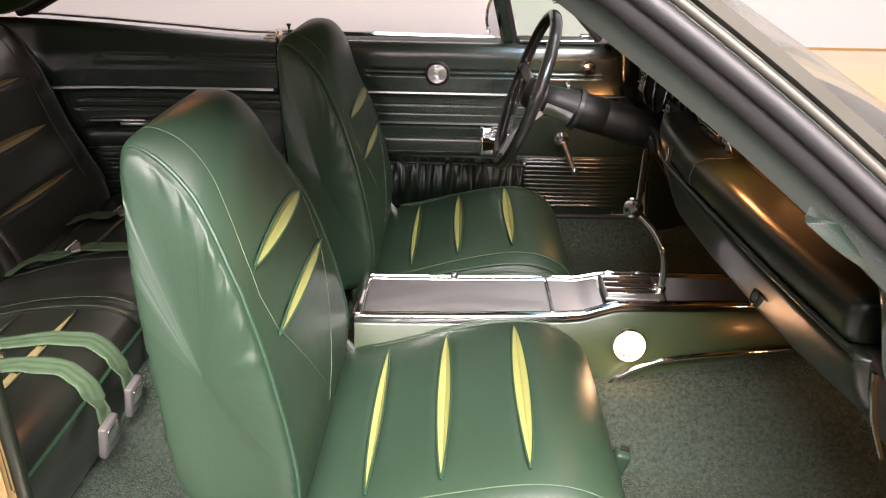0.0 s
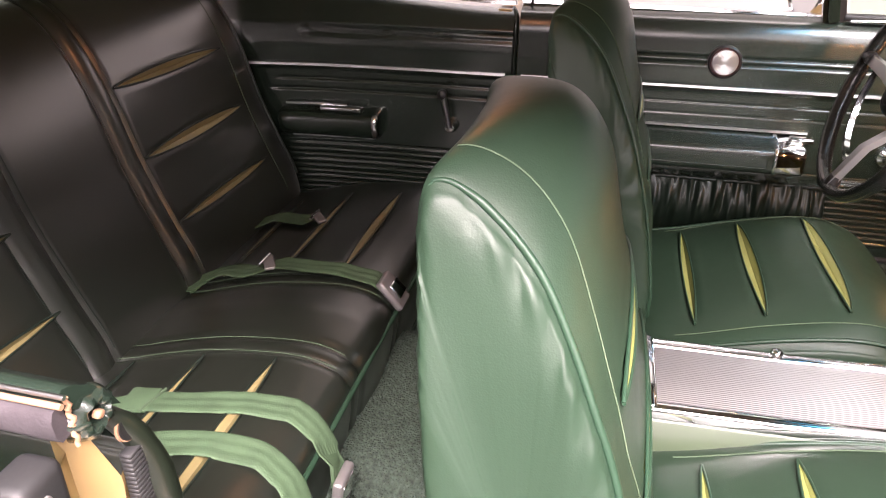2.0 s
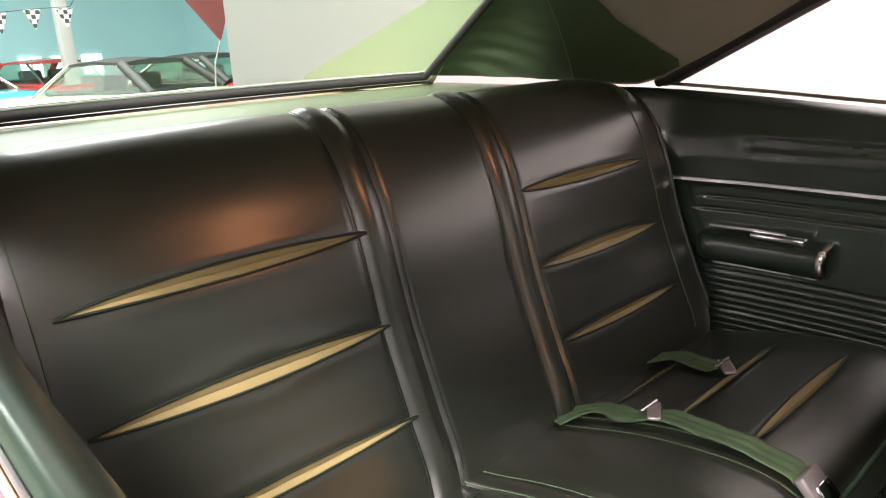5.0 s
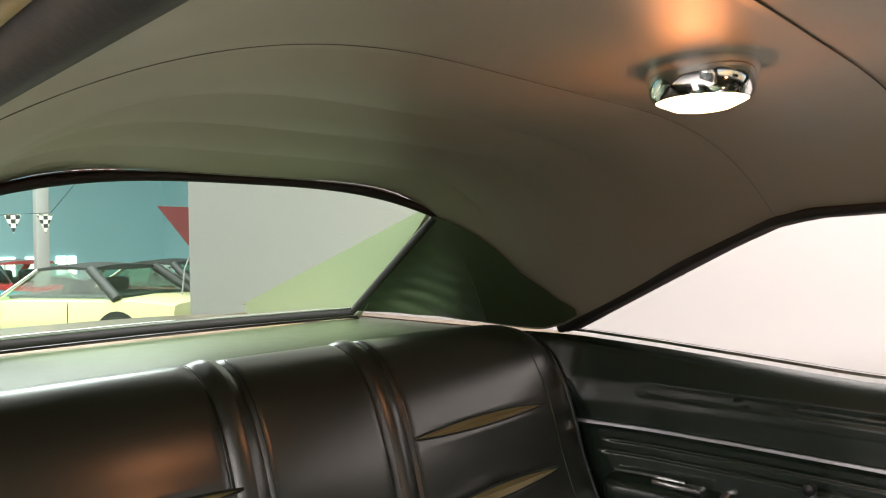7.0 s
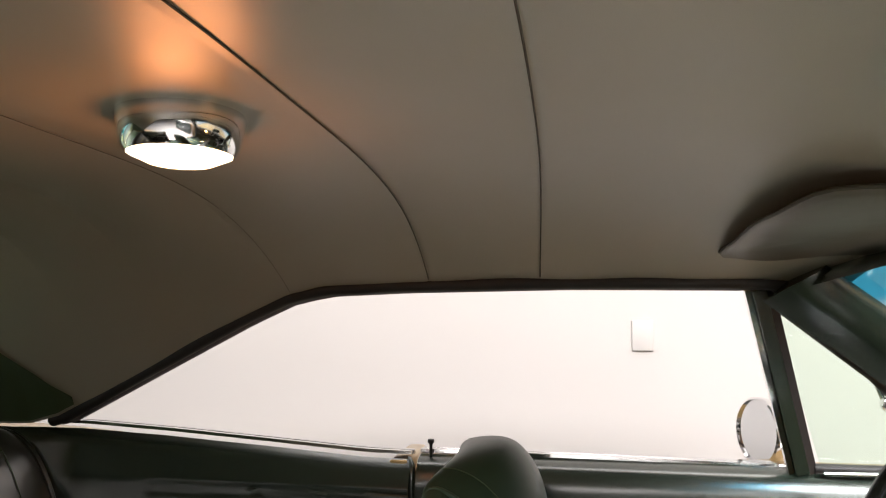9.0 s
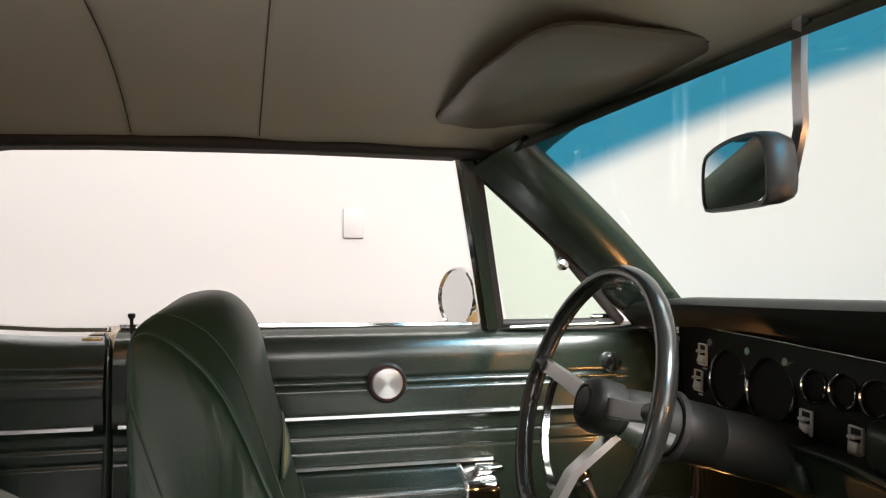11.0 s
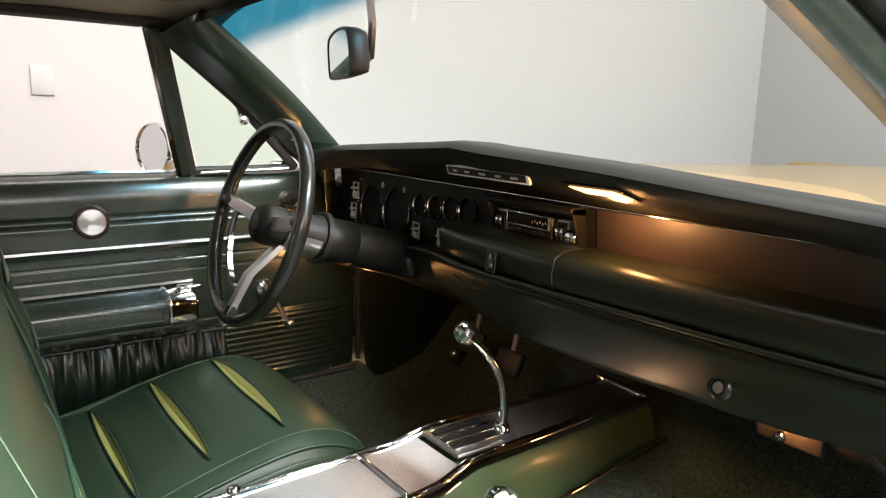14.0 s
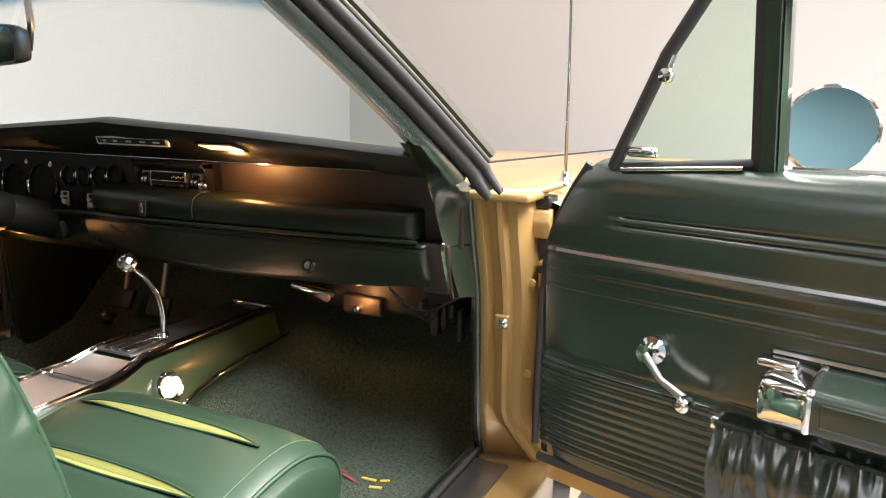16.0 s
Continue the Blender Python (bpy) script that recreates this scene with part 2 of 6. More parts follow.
def grid(P, cu=False, cv=False, bm=None):
    """A surface through rows of points; cu, cv close it along rows or columns."""
    bm = bm or bmesh.new()
    V = [[bm.verts.new(p) for p in row] for row in P]
    nu, nv = len(V), len(V[0])
    for i in range(nu if cu else nu - 1):
        for j in range(nv if cv else nv - 1):
            a, b, c, d = V[i][j], V[(i + 1) % nu][j], V[(i + 1) % nu][(j + 1) % nv], V[i][(j + 1) % nv]
            bm.faces.new((a, b, c, d))
    return bm


def caps(bm, P, cv=True):
    """Closes the first and last rings of a closed grid."""
    bmesh.ops.holes_fill(bm, edges=[e for e in bm.edges if len(e.link_faces) == 1], sides=0)
    return bm


def solid(bm):
    bmesh.ops.recalc_face_normals(bm, faces=bm.faces)
    return bm


def tube(path, r, n=8, closed=False, bm=None, cap=True):
    """A round bar along a path; r is one radius or one for each point."""
    pts = [Vector(p) for p in path]
    R = r if isinstance(r, (list, tuple)) else [r] * len(pts)
    rows, up = [], None
    for i, p in enumerate(pts):
        a = pts[(i - 1) % len(pts)] if closed or i else p
        b = pts[(i + 1) % len(pts)] if closed or i < len(pts) - 1 else p
        t = (b - a).normalized()
        if up is None:
            up = t.orthogonal().normalized()
        up = (up - t * up.dot(t)).normalized()
        s = t.cross(up)
        rows.append([p + R[i] * (math.cos(k) * up + math.sin(k) * s) for k in np.linspace(0, 2 * math.pi, n, endpoint=False)])
    own = bm is None
    bm = grid(rows, cu=closed, cv=True, bm=bm)
    if cap and not closed and own:
        caps(bm, rows)
    return solid(bm) if own else bm


def strip(path, across, thick, widths, bm=None):
    """A flat band along a path: across gives its width's direction at each point, thick its depth direction."""
    rows = []
    for i, p in enumerate(path):
        p = Vector(p)
        a = Vector(across[i] if isinstance(across, list) else across)
        t = Vector(thick[i] if isinstance(thick, list) else thick)
        w = widths[i] if isinstance(widths, list) else widths
        rows.append([p - a * w / 2, p - a * w * 0.42 + t, p + a * w * 0.42 + t, p + a * w / 2])
    return solid(caps(grid(rows, cv=True), rows))


def box(c, s, bevel=0.003, seg=2, rot=None, bm=None):
    b = bmesh.new()
    bmesh.ops.create_cube(b, size=1)
    bmesh.ops.scale(b, vec=s, verts=b.verts)
    if bevel:
        bmesh.ops.bevel(b, geom=b.edges[:], offset=min(bevel, min(s) * 0.45), segments=seg, affect="EDGES", profile=0.5)
    if rot:
        bmesh.ops.transform(b, matrix=Euler([radians(a) for a in rot]).to_matrix().to_4x4(), verts=b.verts)
    bmesh.ops.translate(b, vec=c, verts=b.verts)
    return join(bm, b)


def join(a, b):
    if a is None:
        return b
    me = bpy.data.meshes.new("tmp")
    b.to_mesh(me)
    b.free()
    a.from_mesh(me)
    bpy.data.meshes.remove(me)
    return a


def lathe(profile, c, axis, n=24, bm=None):
    """Turns rows of (radius, height) about an axis through c."""
    axis = Vector(axis).normalized()
    u = axis.orthogonal().normalized()
    w = axis.cross(u)
    rows = [[Vector(c) + axis * h + max(r, 1e-5) * (math.cos(k) * u + math.sin(k) * w) for k in np.linspace(0, 2 * math.pi, n, endpoint=False)] for r, h in profile]
    b = solid(caps(grid(rows, cv=True), rows))
    return join(bm, b)


def hoop(profile, c, axis, n=36):
    """A ring: a closed outline of (radius, height) turned about an axis through c."""
    axis = Vector(axis).normalized()
    u = axis.orthogonal().normalized()
    w = axis.cross(u)
    return solid(grid([[Vector(c) + axis * h + r * (math.cos(k) * u + math.sin(k) * w) for k in np.linspace(0, 2 * math.pi, n, endpoint=False)] for r, h in profile], cu=True, cv=True))


def prism(profile, y0, y1, bevel=0.004, axis="y"):
    """A closed outline in x and z, drawn from y0 to y1."""
    bm = bmesh.new()
    v = [bm.verts.new((x, y0, z)) for x, z in profile]
    f = bm.faces.new(v)
    r = bmesh.ops.extrude_face_region(bm, geom=[f])
    bmesh.ops.translate(bm, vec=(0, y1 - y0, 0), verts=[g for g in r["geom"] if isinstance(g, bmesh.types.BMVert)])
    if bevel:
        bmesh.ops.bevel(bm, geom=bm.edges[:], offset=bevel, segments=2, affect="EDGES", profile=0.5, clamp_overlap=True)
    return solid(bm)


def spline(pts, n, closed=False):
    """Catmull-Rom through pts, n samples at even arc length."""
    P = np.array(pts, float)
    m = len(P)
    out = []
    for i in range(m if closed else m - 1):
        p0, p1, p2, p3 = (P[(i + k) % m] if closed else P[min(max(i + k, 0), m - 1)] for k in (-1, 0, 1, 2))
        for t in np.linspace(0, 1, 24, endpoint=False):
            out.append(0.5 * (2 * p1 + (p2 - p0) * t + (2 * p0 - 5 * p1 + 4 * p2 - p3) * t * t + (3 * p1 - p0 - 3 * p2 + p3) * t**3))
    out.append(P[0] if closed else P[-1])
    out = np.array(out)
    d = np.r_[0, np.cumsum(np.linalg.norm(np.diff(out, axis=0), axis=1))]
    s = np.linspace(0, d[-1], n, endpoint=not closed)
    return np.stack([np.interp(s, d, out[:, k]) for k in range(P.shape[1])], 1)


def interp(x, table):
    xs, ys = zip(*table)
    return float(np.interp(x, xs, ys))


class Pad:
    """A stuffed cushion: a closed outline in x and z, carried across y from -half to +half and rounded at its ends."""

    def __init__(self, outline, mid, half, kx, kz, nu=96, dent=None, taper=None, side=None):
        self.prof2 = spline(side, nu, True) if side else None
        self.taper = taper
        self.prof, self.mid, self.half, self.nu, self.dent = spline(outline, nu, True), mid, half, nu, dent
        self.c = self.prof.mean(0)
        self.kx, self.kz = kx, kz

    def at(self, u, v, lift=0.0, dented=False):
        """u: 0 to 1 round the outline; v: -1 to 1 across."""
        def raw(u):
            k = (u % 1) * self.nu
            i = int(k)
            p = self.prof[i] * (1 - (k - i)) + self.prof[(i + 1) % self.nu] * (k - i)
            if self.prof2 is not None:
                p2 = self.prof2[i] * (1 - (k - i)) + self.prof2[(i + 1) % self.nu] * (k - i)
                p = p + (p2 - p) * abs(v) ** 2.2
            return self.c + (p - self.c) * np.array([self.kx(v), self.kz(v)])
        p, a, b = raw(u), raw(u - 0.004), raw(u + 0.004)
        t = (b - a) / (np.linalg.norm(b - a) + 1e-9)
        nrm = np.array([t[1], -t[0]]) * self.turn()
        h = lift + (self.dent(u % 1, v) if dented and self.dent else 0.0)
        q = p + nrm * h
        return Vector((q[0], self.mid + v * self.half * (interp(q[1], self.taper) if self.taper else 1), q[1]))

    def turn(self):
        x, z = self.prof[:, 0], self.prof[:, 1]
        return 1.0 if np.sum(x * np.roll(z, -1) - z * np.roll(x, -1)) > 0 else -1.0

    def mesh(self, vs, bulge=0.012, puck=0.0):
        rows = [[self.at(i / self.nu, v, dented=True) for i in range(self.nu)] for v in vs]
        for side in (0, -1):
            ring, out = rows[side], -1 if side == 0 else 1
            c = sum(ring, Vector()) / len(ring)
            shrink = ((0.992, 0.16), (0.98, 0.28), (0.965, 0.36), (0.945, 0.44), (0.92, 0.52), (0.885, 0.6), (0.84, 0.68), (0.78, 0.76), (0.7, 0.83), (0.6, 0.9), (0.45, 0.96), (0.25, 1.0), (0.02, 1.0))
            extra = [[c + (p - c) * k + Vector((0, out * bulge * b, 0)) for p in ring] for k, b in shrink]
            if puck:
                # gathers sewn in along the front and top edge, fading out a few centimetres inwards
                for row in extra:
                    for i, p in enumerate(row):
                        q = ring[i]
                        edge = max(0.0, min(1.0, (q.z - self.c[1] + 0.10) / 0.12)) * (1.0 if q.x > c.x - 0.02 or q.z > self.c[1] + 0.2 else 0.0)
                        d = math.hypot(p.x - q.x, p.z - q.z)
                        fade = d / 0.010 if d < 0.010 else max(0.0, 1 - (d - 0.010) / (0.026 + 0.016 * noise.noise((i * 0.21, out, 9.0)))) ** 1.3
                        k = i * 0.62 + 2.2 * noise.noise((i * 0.07, out, 2.0))
                        h = math.sin(k) * (0.65 + 0.7 * noise.noise((i * 0.13, 3.0 + out, 0.4))) + 0.4 * noise.noise((i * 0.5, out, d * 30))
                        p.y += out * puck * fade * edge * h
                        p.y += out * 0.0025 * noise.noise((q.x * 5 + out, p.z * 9, p.x * 12)) * min(1.0, d / 0.03)
            rows = extra[::-1] + rows if side == 0 else rows + extra
        return solid(caps(grid(rows, cv=True), rows))

    def u_near(self, x, z):
        d = np.hypot(self.prof[:, 0] - x, self.prof[:, 1] - z)
        return int(d.argmin()) / self.nu


def slit(pad, u0, v0, v1, width, parent, accent, lip, name="accent_slit"):
    """A leaf-shaped opening with a pale lining and corded lips, laid along a cushion from v0 to v1."""
    n, du = 24, width * 0.56
    ts = np.linspace(0, 1, n)
    bow = [max(0.03, math.sin(math.pi * t) ** 0.68) for t in ts]
    rows = [[pad.at(u0 + du * b * s, v0 + (v1 - v0) * t, lift=0.0034 - 0.0055 * (1 - s * s) * b - (0.0016 * b if abs(s) < 0.05 else 0)) for s in (-1, -0.5, -0.08, 0, 0.08, 0.5, 1)] for t, b in zip(ts, bow)]
    p = part(name, solid(grid(rows)), accent, parent)
    for s in (-1, 1):
        path = [pad.at(u0 + du * b * s * 1.05, v0 + (v1 - v0) * t, lift=0.003) for t, b in zip(ts, bow)]
        part("lip", tube(path, 0.0020, 6), lip, p)
    return p


def leaf_dent(leaves, depth, ridges=()):
    """Lowers a cushion's skin inside the given leaves (u, v0, v1, width), and along grooves at the given v."""
    def dent(u, v):
        h = 0.0
        for u0, v0, v1, w in leaves:
            if v0 < v < v1:
                b = math.sin(math.pi * (v - v0) / (v1 - v0)) ** 0.68
                d = abs((u - u0 + 0.5) % 1 - 0.5) / (w / 2 * max(b, 0.05))
                if d < 1.1:
                    h -= depth * 0.7 * (1 - d / 1.1) ** 0.5 * b
                elif d < 4:
                    h += 0.0025 * (4 - d) / 2.9 * b
        for v0, w, amount in ridges:
            d = abs(v - v0) / w
            if d < 1:
                h += amount * (1 - d)
        return h
    return dent


# ---- the hall ----
def slab(name, c, s, mat, label, bevel=0.0):
    ob = part(name, box(c, s, bevel), mat)
    tagged(ob, label, kind="structure")
    return ob


GROUND = -0.34
slab("floor", (2.0, -2, GROUND - 0.1), (10, 24, 0.2), FLOOR, "grey polished concrete showroom floor")
slab("floor_far", (-13.0, -2, GROUND - 0.1), (20, 24, 0.2), FLOOR_DARK, "dark concrete floor of the far hall")
slab("ceiling", (-8, -2, 5.1), (30, 24, 0.2), CEILING, "plain grey showroom ceiling")
slab("wall_north", (-0.03, 1.55, 1.9), (8.26, 0.2, 4.2), WALL, "white painted wall beside the car")
slab("wall_east", (4.2, -3.3, 2.4), (0.2, 9.6, 5.2), WALL, "white painted wall ahead of the car")
slab("wall_partition", (-4.1, 5.3, 1.9), (0.1, 7.3, 4.2), WALL, "white partition wall closing the bay")
slab("wall_south", (-8, -8.2, 2.4), (30, 0.2, 5.2), WALL, "white painted wall on the open side")
slab("wall_west", (-21.0, 0, 2.4), (0.2, 22, 5.2), BLUE_WALL, "pale blue painted wall of the far hall")
slab("wall_north_far", (-12.5, 8.9, 2.4), (18, 0.2, 5.2), BLUE_WALL, "pale blue painted wall of the far hall")
plate = part("wall_plate", box((0.482, 1.447, 1.152), (0.058, 0.008, 0.084), 0.003), WALL)
tagged(plate, "blank white switch plate on the white wall", "switch plate")


# ---- carpet, tunnel and sills ----
def floor_z(x, y):
    base = interp(x, [(-1.0, 0.33), (-0.2, 0.30), (0.05, 0.29), (1.2, 0.29), (1.32, 0.33), (1.6, 0.62), (1.75, 0.80)])
    hump = interp(x, [(-1.0, 0.44), (-0.1, 0.40), (0.3, 0.39), (0.9, 0.40), (1.3, 0.47), (1.7, 0.62)])
    k = max(0.0, 1 - (abs(y) / 0.30) ** 2.6)
    side = 0.06 * max(0.0, (abs(y) - 0.64) / 0.08) ** 2
    return max(base + side, base + (hump - base) * min(1, k * 1.3)) + 0.004 * noise.noise((x * 5, y * 5, 0))


xs, ys = np.linspace(-1.0, 1.75, 90), np.linspace(-0.745, 0.745, 60)
carpet = part("carpet_floor", solid(grid([[(x, y, floor_z(x, y)) for y in ys] for x in xs])), CARPET)
tagged(carpet, "dark green loop-pile carpet over floor and tunnel", kind="structure")
for s in (1, -1):
    sill = thing("door_sill", (0.5, s * 0.78, 0.36), "gold painted door sill with a worn bright scuff plate", "door sill", "door sills")
    part("sill_panel", prism([(1.2, 0.10), (1.2, 0.355), (-0.06, 0.355), (-0.06, 0.10)], s * 0.745, s * 0.90, 0.012), GOLD, sill)
    part("scuff_plate", box((0.56, s * 0.79, 0.36), (1.1, 0.07, 0.008), 0.003), SATIN, sill, "worn aluminium scuff plate")
    part("carpet_edge", tube([(1.15, s * 0.742, 0.362), (0.5, s * 0.742, 0.362), (-0.05, s * 0.742, 0.362)], 0.008, 6), RUBBER, sill)

# ---- front bucket seats ----
CUSHION = [(0.30, 0.34), (0.27, 0.42), (0.32, 0.455), (0.40, 0.478), (0.52, 0.518), (0.64, 0.545), (0.72, 0.54), (0.785, 0.50), (0.81, 0.44), (0.795, 0.37), (0.74, 0.33), (0.5, 0.33)]
BACK = [(0.30, 0.44), (0.318, 0.52), (0.312, 0.62), (0.294, 0.72), (0.268, 0.82), (0.245, 0.92), (0.228, 0.99), (0.198, 1.030), (0.158, 1.036), (0.118, 1.018), (0.104, 0.97), (0.104, 0.88), (0.113, 0.77), (0.126, 0.64), (0.14, 0.50), (0.2, 0.42)]

BACK_SIDE = [(0.30, 0.44), (0.316, 0.52), (0.304, 0.62), (0.282, 0.72), (0.256, 0.806), (0.236, 0.853), (0.211, 0.904), (0.184, 0.948), (0.148, 0.984), (0.110, 1.008), (0.092, 0.99), (0.098, 0.9), (0.110, 0.79), (0.125, 0.66), (0.142, 0.52), (0.2, 0.42)]


def bucket_seat(side, dx, label):
    mid = 0.41 if side > 0 else -0.365
    seat = thing("bucket_seat", (0.45 + dx, mid, 0.3), label, "car seat", "front bucket seats")
    sh = lambda pts: [(x + dx, z) for x, z in pts]
    # cushion
    end = lambda v, n, p, low: low + (1 - low) * (1 - abs(v) ** n) ** p
    cu = Pad(sh(CUSHION), mid, 0.262, lambda v: end(v, 9, 0.5, 0.9), lambda v: end(v, 4.5, 0.5, 0.62))
    us = [cu.u_near(x + dx, z) for x, z in ((0.402, 0.479), (0.522, 0.519), (0.652, 0.546))]
    leaves = [(u, -0.77, 0.77, w) for u, w in zip(us, (0.013, 0.0165, 0.018))]
    cu.dent = leaf_dent(leaves, 0.013)
    vs = np.r_[-1, -0.985, -0.95, np.linspace(-0.9, 0.9, 61), 0.95, 0.985, 1]
    c = part("cushion", cu.mesh(vs), VINYL, seat)
    for u, v0, v1, w in leaves:
        slit(cu, u, v0, v1, w, c, LIME, PIPING)
    for v in (-0.86, 0.86):
        path = [cu.at(u, v, lift=0.001) for u in np.linspace(us[0] - 0.03 * cu_dir(cu, us), us[2] + 0.14 * cu_dir(cu, us), 40)]
        part("stitching", tube(path, 0.0011, 5), THREAD, c)
    for v in (-0.975, 0.975):
        part("piping", tube([cu.at(u, v, lift=0.002) for u in np.linspace(us[0] - 0.06 * cu_dir(cu, us), us[2] + 0.24 * cu_dir(cu, us), 50)], 0.004, 6), PIPING, c)
    # backrest
    bk = Pad(sh(BACK), mid, 0.25, lambda v: end(v, 14, 0.5, 0.95), lambda v: end(v, 14, 0.5, 0.96), nu=240, side=sh(BACK_SIDE), taper=[(0.45, 0.98), (0.55, 0.96), (0.67, 0.91), (0.79, 0.83), (0.85, 0.77), (0.90, 0.70), (0.95, 0.63), (1.0, 0.57), (1.05, 0.52)])
    ub = [bk.u_near(x + dx, z) for x, z in ((0.262, 0.845), (0.288, 0.745))]
    leaves = [(u, -0.76, 0.76, w) for u, w in zip(ub, (0.019, 0.015))]
    dents = leaf_dent(leaves, 0.013)
    turn = 1 if ub[1] > ub[0] else -1

    def pucker(u, v):
        h = dents(u, v)
        if abs(v) > 0.9:
            h += 0.003 * noise.noise((u * 110, v, 2.0)) * (abs(v) - 0.9) * 10
        return h
    bk.dent = pucker
    b = part("backrest", bk.mesh(vs, 0.016, 0.0032), VINYL, seat, sharp=85)
    for u, v0, v1, w in leaves:
        slit(bk, u, v0, v1, w, b, LIME, PIPING)
    us_b = np.linspace(bk.u_near(0.318 + dx, 0.50), bk.u_near(0.118 + dx, 1.018), 90)
    for v in (-0.985, 0.985):
        part("piping", tube([bk.at(u, v, lift=0.001 - 0.0005 * max(0, i - 79)) for i, u in enumerate(us_b)], [0.0034 * (1 if i < 80 else 1 - (i - 79) / 12) for i in range(90)], 10), PIPING, b)
    for v in (-0.80, 0.80):
        path = [bk.at(u, v * interp(bk.at(u, v).z, [(0.50, 0.02), (0.53, 0.05), (0.74, 0.9), (0.80, 1.0), (1.1, 1.0)]), lift=0.0006) for u in us_b[:86]]
        part("stitching", tube(path, 0.0007, 5), THREAD, b)
    # frame and hinge under the seat
    for k in (-1, 1):
        part("hinge", prism([(0.26 + dx, 0.38), (0.34 + dx, 0.38), (0.33 + dx, 0.45), (0.28 + dx, 0.52), (0.25 + dx, 0.5)], mid + k * 0.235 - 0.006, mid + k * 0.235 + 0.006, 0.002), CHROME, seat, "chrome seat hinge")
        part("track", box((0.55 + dx, mid + k * 0.18, 0.318), (0.44, 0.03, 0.04), 0.004), BLACK, seat)
    return seat


def cu_dir(pad, us):
    return 1 if us[2] > us[0] else -1


bucket_seat(-1, 0.0, "green vinyl bucket seat with lime inset slits beside the open door")
bucket_seat(1, 0.020, "green vinyl bucket seat with lime inset slits behind the steering wheel")

# ---- rear bench ----
bench = thing("rear_bench_seat", (-0.4, 0, 0.3), "green vinyl rear bench, colour darkened for the dim cabin, with olive inset slits and worn creases", "car seat")
RB = [(-0.535, 0.42), (-0.535, 0.50), (-0.575, 0.597), (-0.622, 0.716), (-0.662, 0.85), (-0.705, 0.945), (-0.755, 1.0), (-0.82, 1.018), (-0.875, 0.99), (-0.90, 0.90), (-0.86, 0.65), (-0.80, 0.45), (-0.65, 0.40)]
endr = lambda v, n, p, low: low + (1 - low) * (1 - abs(v) ** n) ** p
rb = Pad(RB, 0.0, 0.665, lambda v: endr(v, 16, 0.5, 0.85), lambda v: endr(v, 9, 0.5, 0.84), nu=140)
ur = [rb.u_near(x, z) for x, z in ((-0.664, 0.857), (-0.623, 0.718), (-0.575, 0.597))]
leaves = [(u, v0, v1, w) for u, w in zip(ur, (0.0115, 0.0135, 0.0105)) for v0, v1 in ((-0.90, -0.275), (0.24, 0.822))]
WELTS = [(0.228, 0.014, -0.006), (-0.285, 0.014, -0.006), (0.150, 0.014, -0.006), (-0.205, 0.014, -0.006), (0.189, 0.032, 0.006), (-0.245, 0.032, 0.006)]
rb.dent = leaf_dent(leaves, 0.007, WELTS)
vs = sorted(set(np.round(np.r_[-1, -0.99, -0.97, np.linspace(-0.94, 0.94, 95), 0.97, 0.99, 1, [-0.19, -0.205, -0.22, -0.232, -0.245, -0.258, -0.27, -0.285, -0.3], [0.135, 0.15, 0.163, 0.176, 0.189, 0.202, 0.215, 0.228, 0.242]], 4)))
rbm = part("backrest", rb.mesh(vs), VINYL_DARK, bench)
for u, v0, v1, w in leaves:
    slit(rb, u, v0, v1, w, rbm, OLIVE, PIPING_DARK)
us_r = np.linspace(rb.u_near(-0.535, 0.50), rb.u_near(-0.80, 1.017), 60)
for v in (-0.297, -0.197, 0.142, 0.236, -0.93, 0.86):
    part("stitching", tube([rb.at(u, v, lift=0.0012) for u in us_r], 0.0009, 5), PIPING_DARK if abs(v) < 0.5 else THREAD, rbm)
for v in (-0.985, 0.985):
    part("piping", tube([rb.at(u, v, lift=0.002) for u in us_r], 0.0045, 6), PIPING_DARK, rbm)
RC = [(-0.60, 0.36), (-0.58, 0.45), (-0.484, 0.487), (-0.355, 0.522), (-0.225, 0.537), (-0.155, 0.528), (-0.118, 0.497), (-0.122, 0.42), (-0.15, 0.32), (-0.3, 0.31)]
rc = Pad(RC, 0.0, 0.69, lambda v: endr(v, 12, 0.5, 0.9), lambda v: endr(v, 9, 0.5, 0.62), nu=110)
uc = [rc.u_near(x, z) for x, z in ((-0.484, 0.488), (-0.355, 0.522), (-0.232, 0.537))]
leaves = [(u, s * 0.50 - 0.285, s * 0.50 + 0.285, w) for u, w in zip(uc, (0.008, 0.011, 0.016)) for s in (-1, 1)]
rc.dent = leaf_dent(leaves, 0.007, [(0.19, 0.012, -0.005), (-0.19, 0.012, -0.005), (0.135, 0.012, -0.005), (-0.135, 0.012, -0.005), (0.0, 0.16, 0.006)])
vs = sorted(set(np.round(np.r_[-1, -0.99, -0.97, np.linspace(-0.94, 0.94, 95), 0.97, 0.99, 1, [s * w for s in (-1, 1) for w in (0.12, 0.135, 0.15, 0.178, 0.19, 0.202)]], 4)))
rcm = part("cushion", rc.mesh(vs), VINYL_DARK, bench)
for u, v0, v1, w in leaves:
    slit(rc, u, v0, v1, w, rcm, OLIVE, PIPING_DARK)
dirc = 1 if uc[2] > uc[0] else -1
for v in (-0.19, -0.135, 0.135, 0.19):
    part("stitching", tube([rc.at(u, v, lift=0.0012) for u in np.linspace(uc[0] - 0.04 * dirc, uc[2] + 0.075 * dirc, 50)], 0.0009, 5), THREAD, rcm)
ue = rc.u_near(-0.117, 0.49)
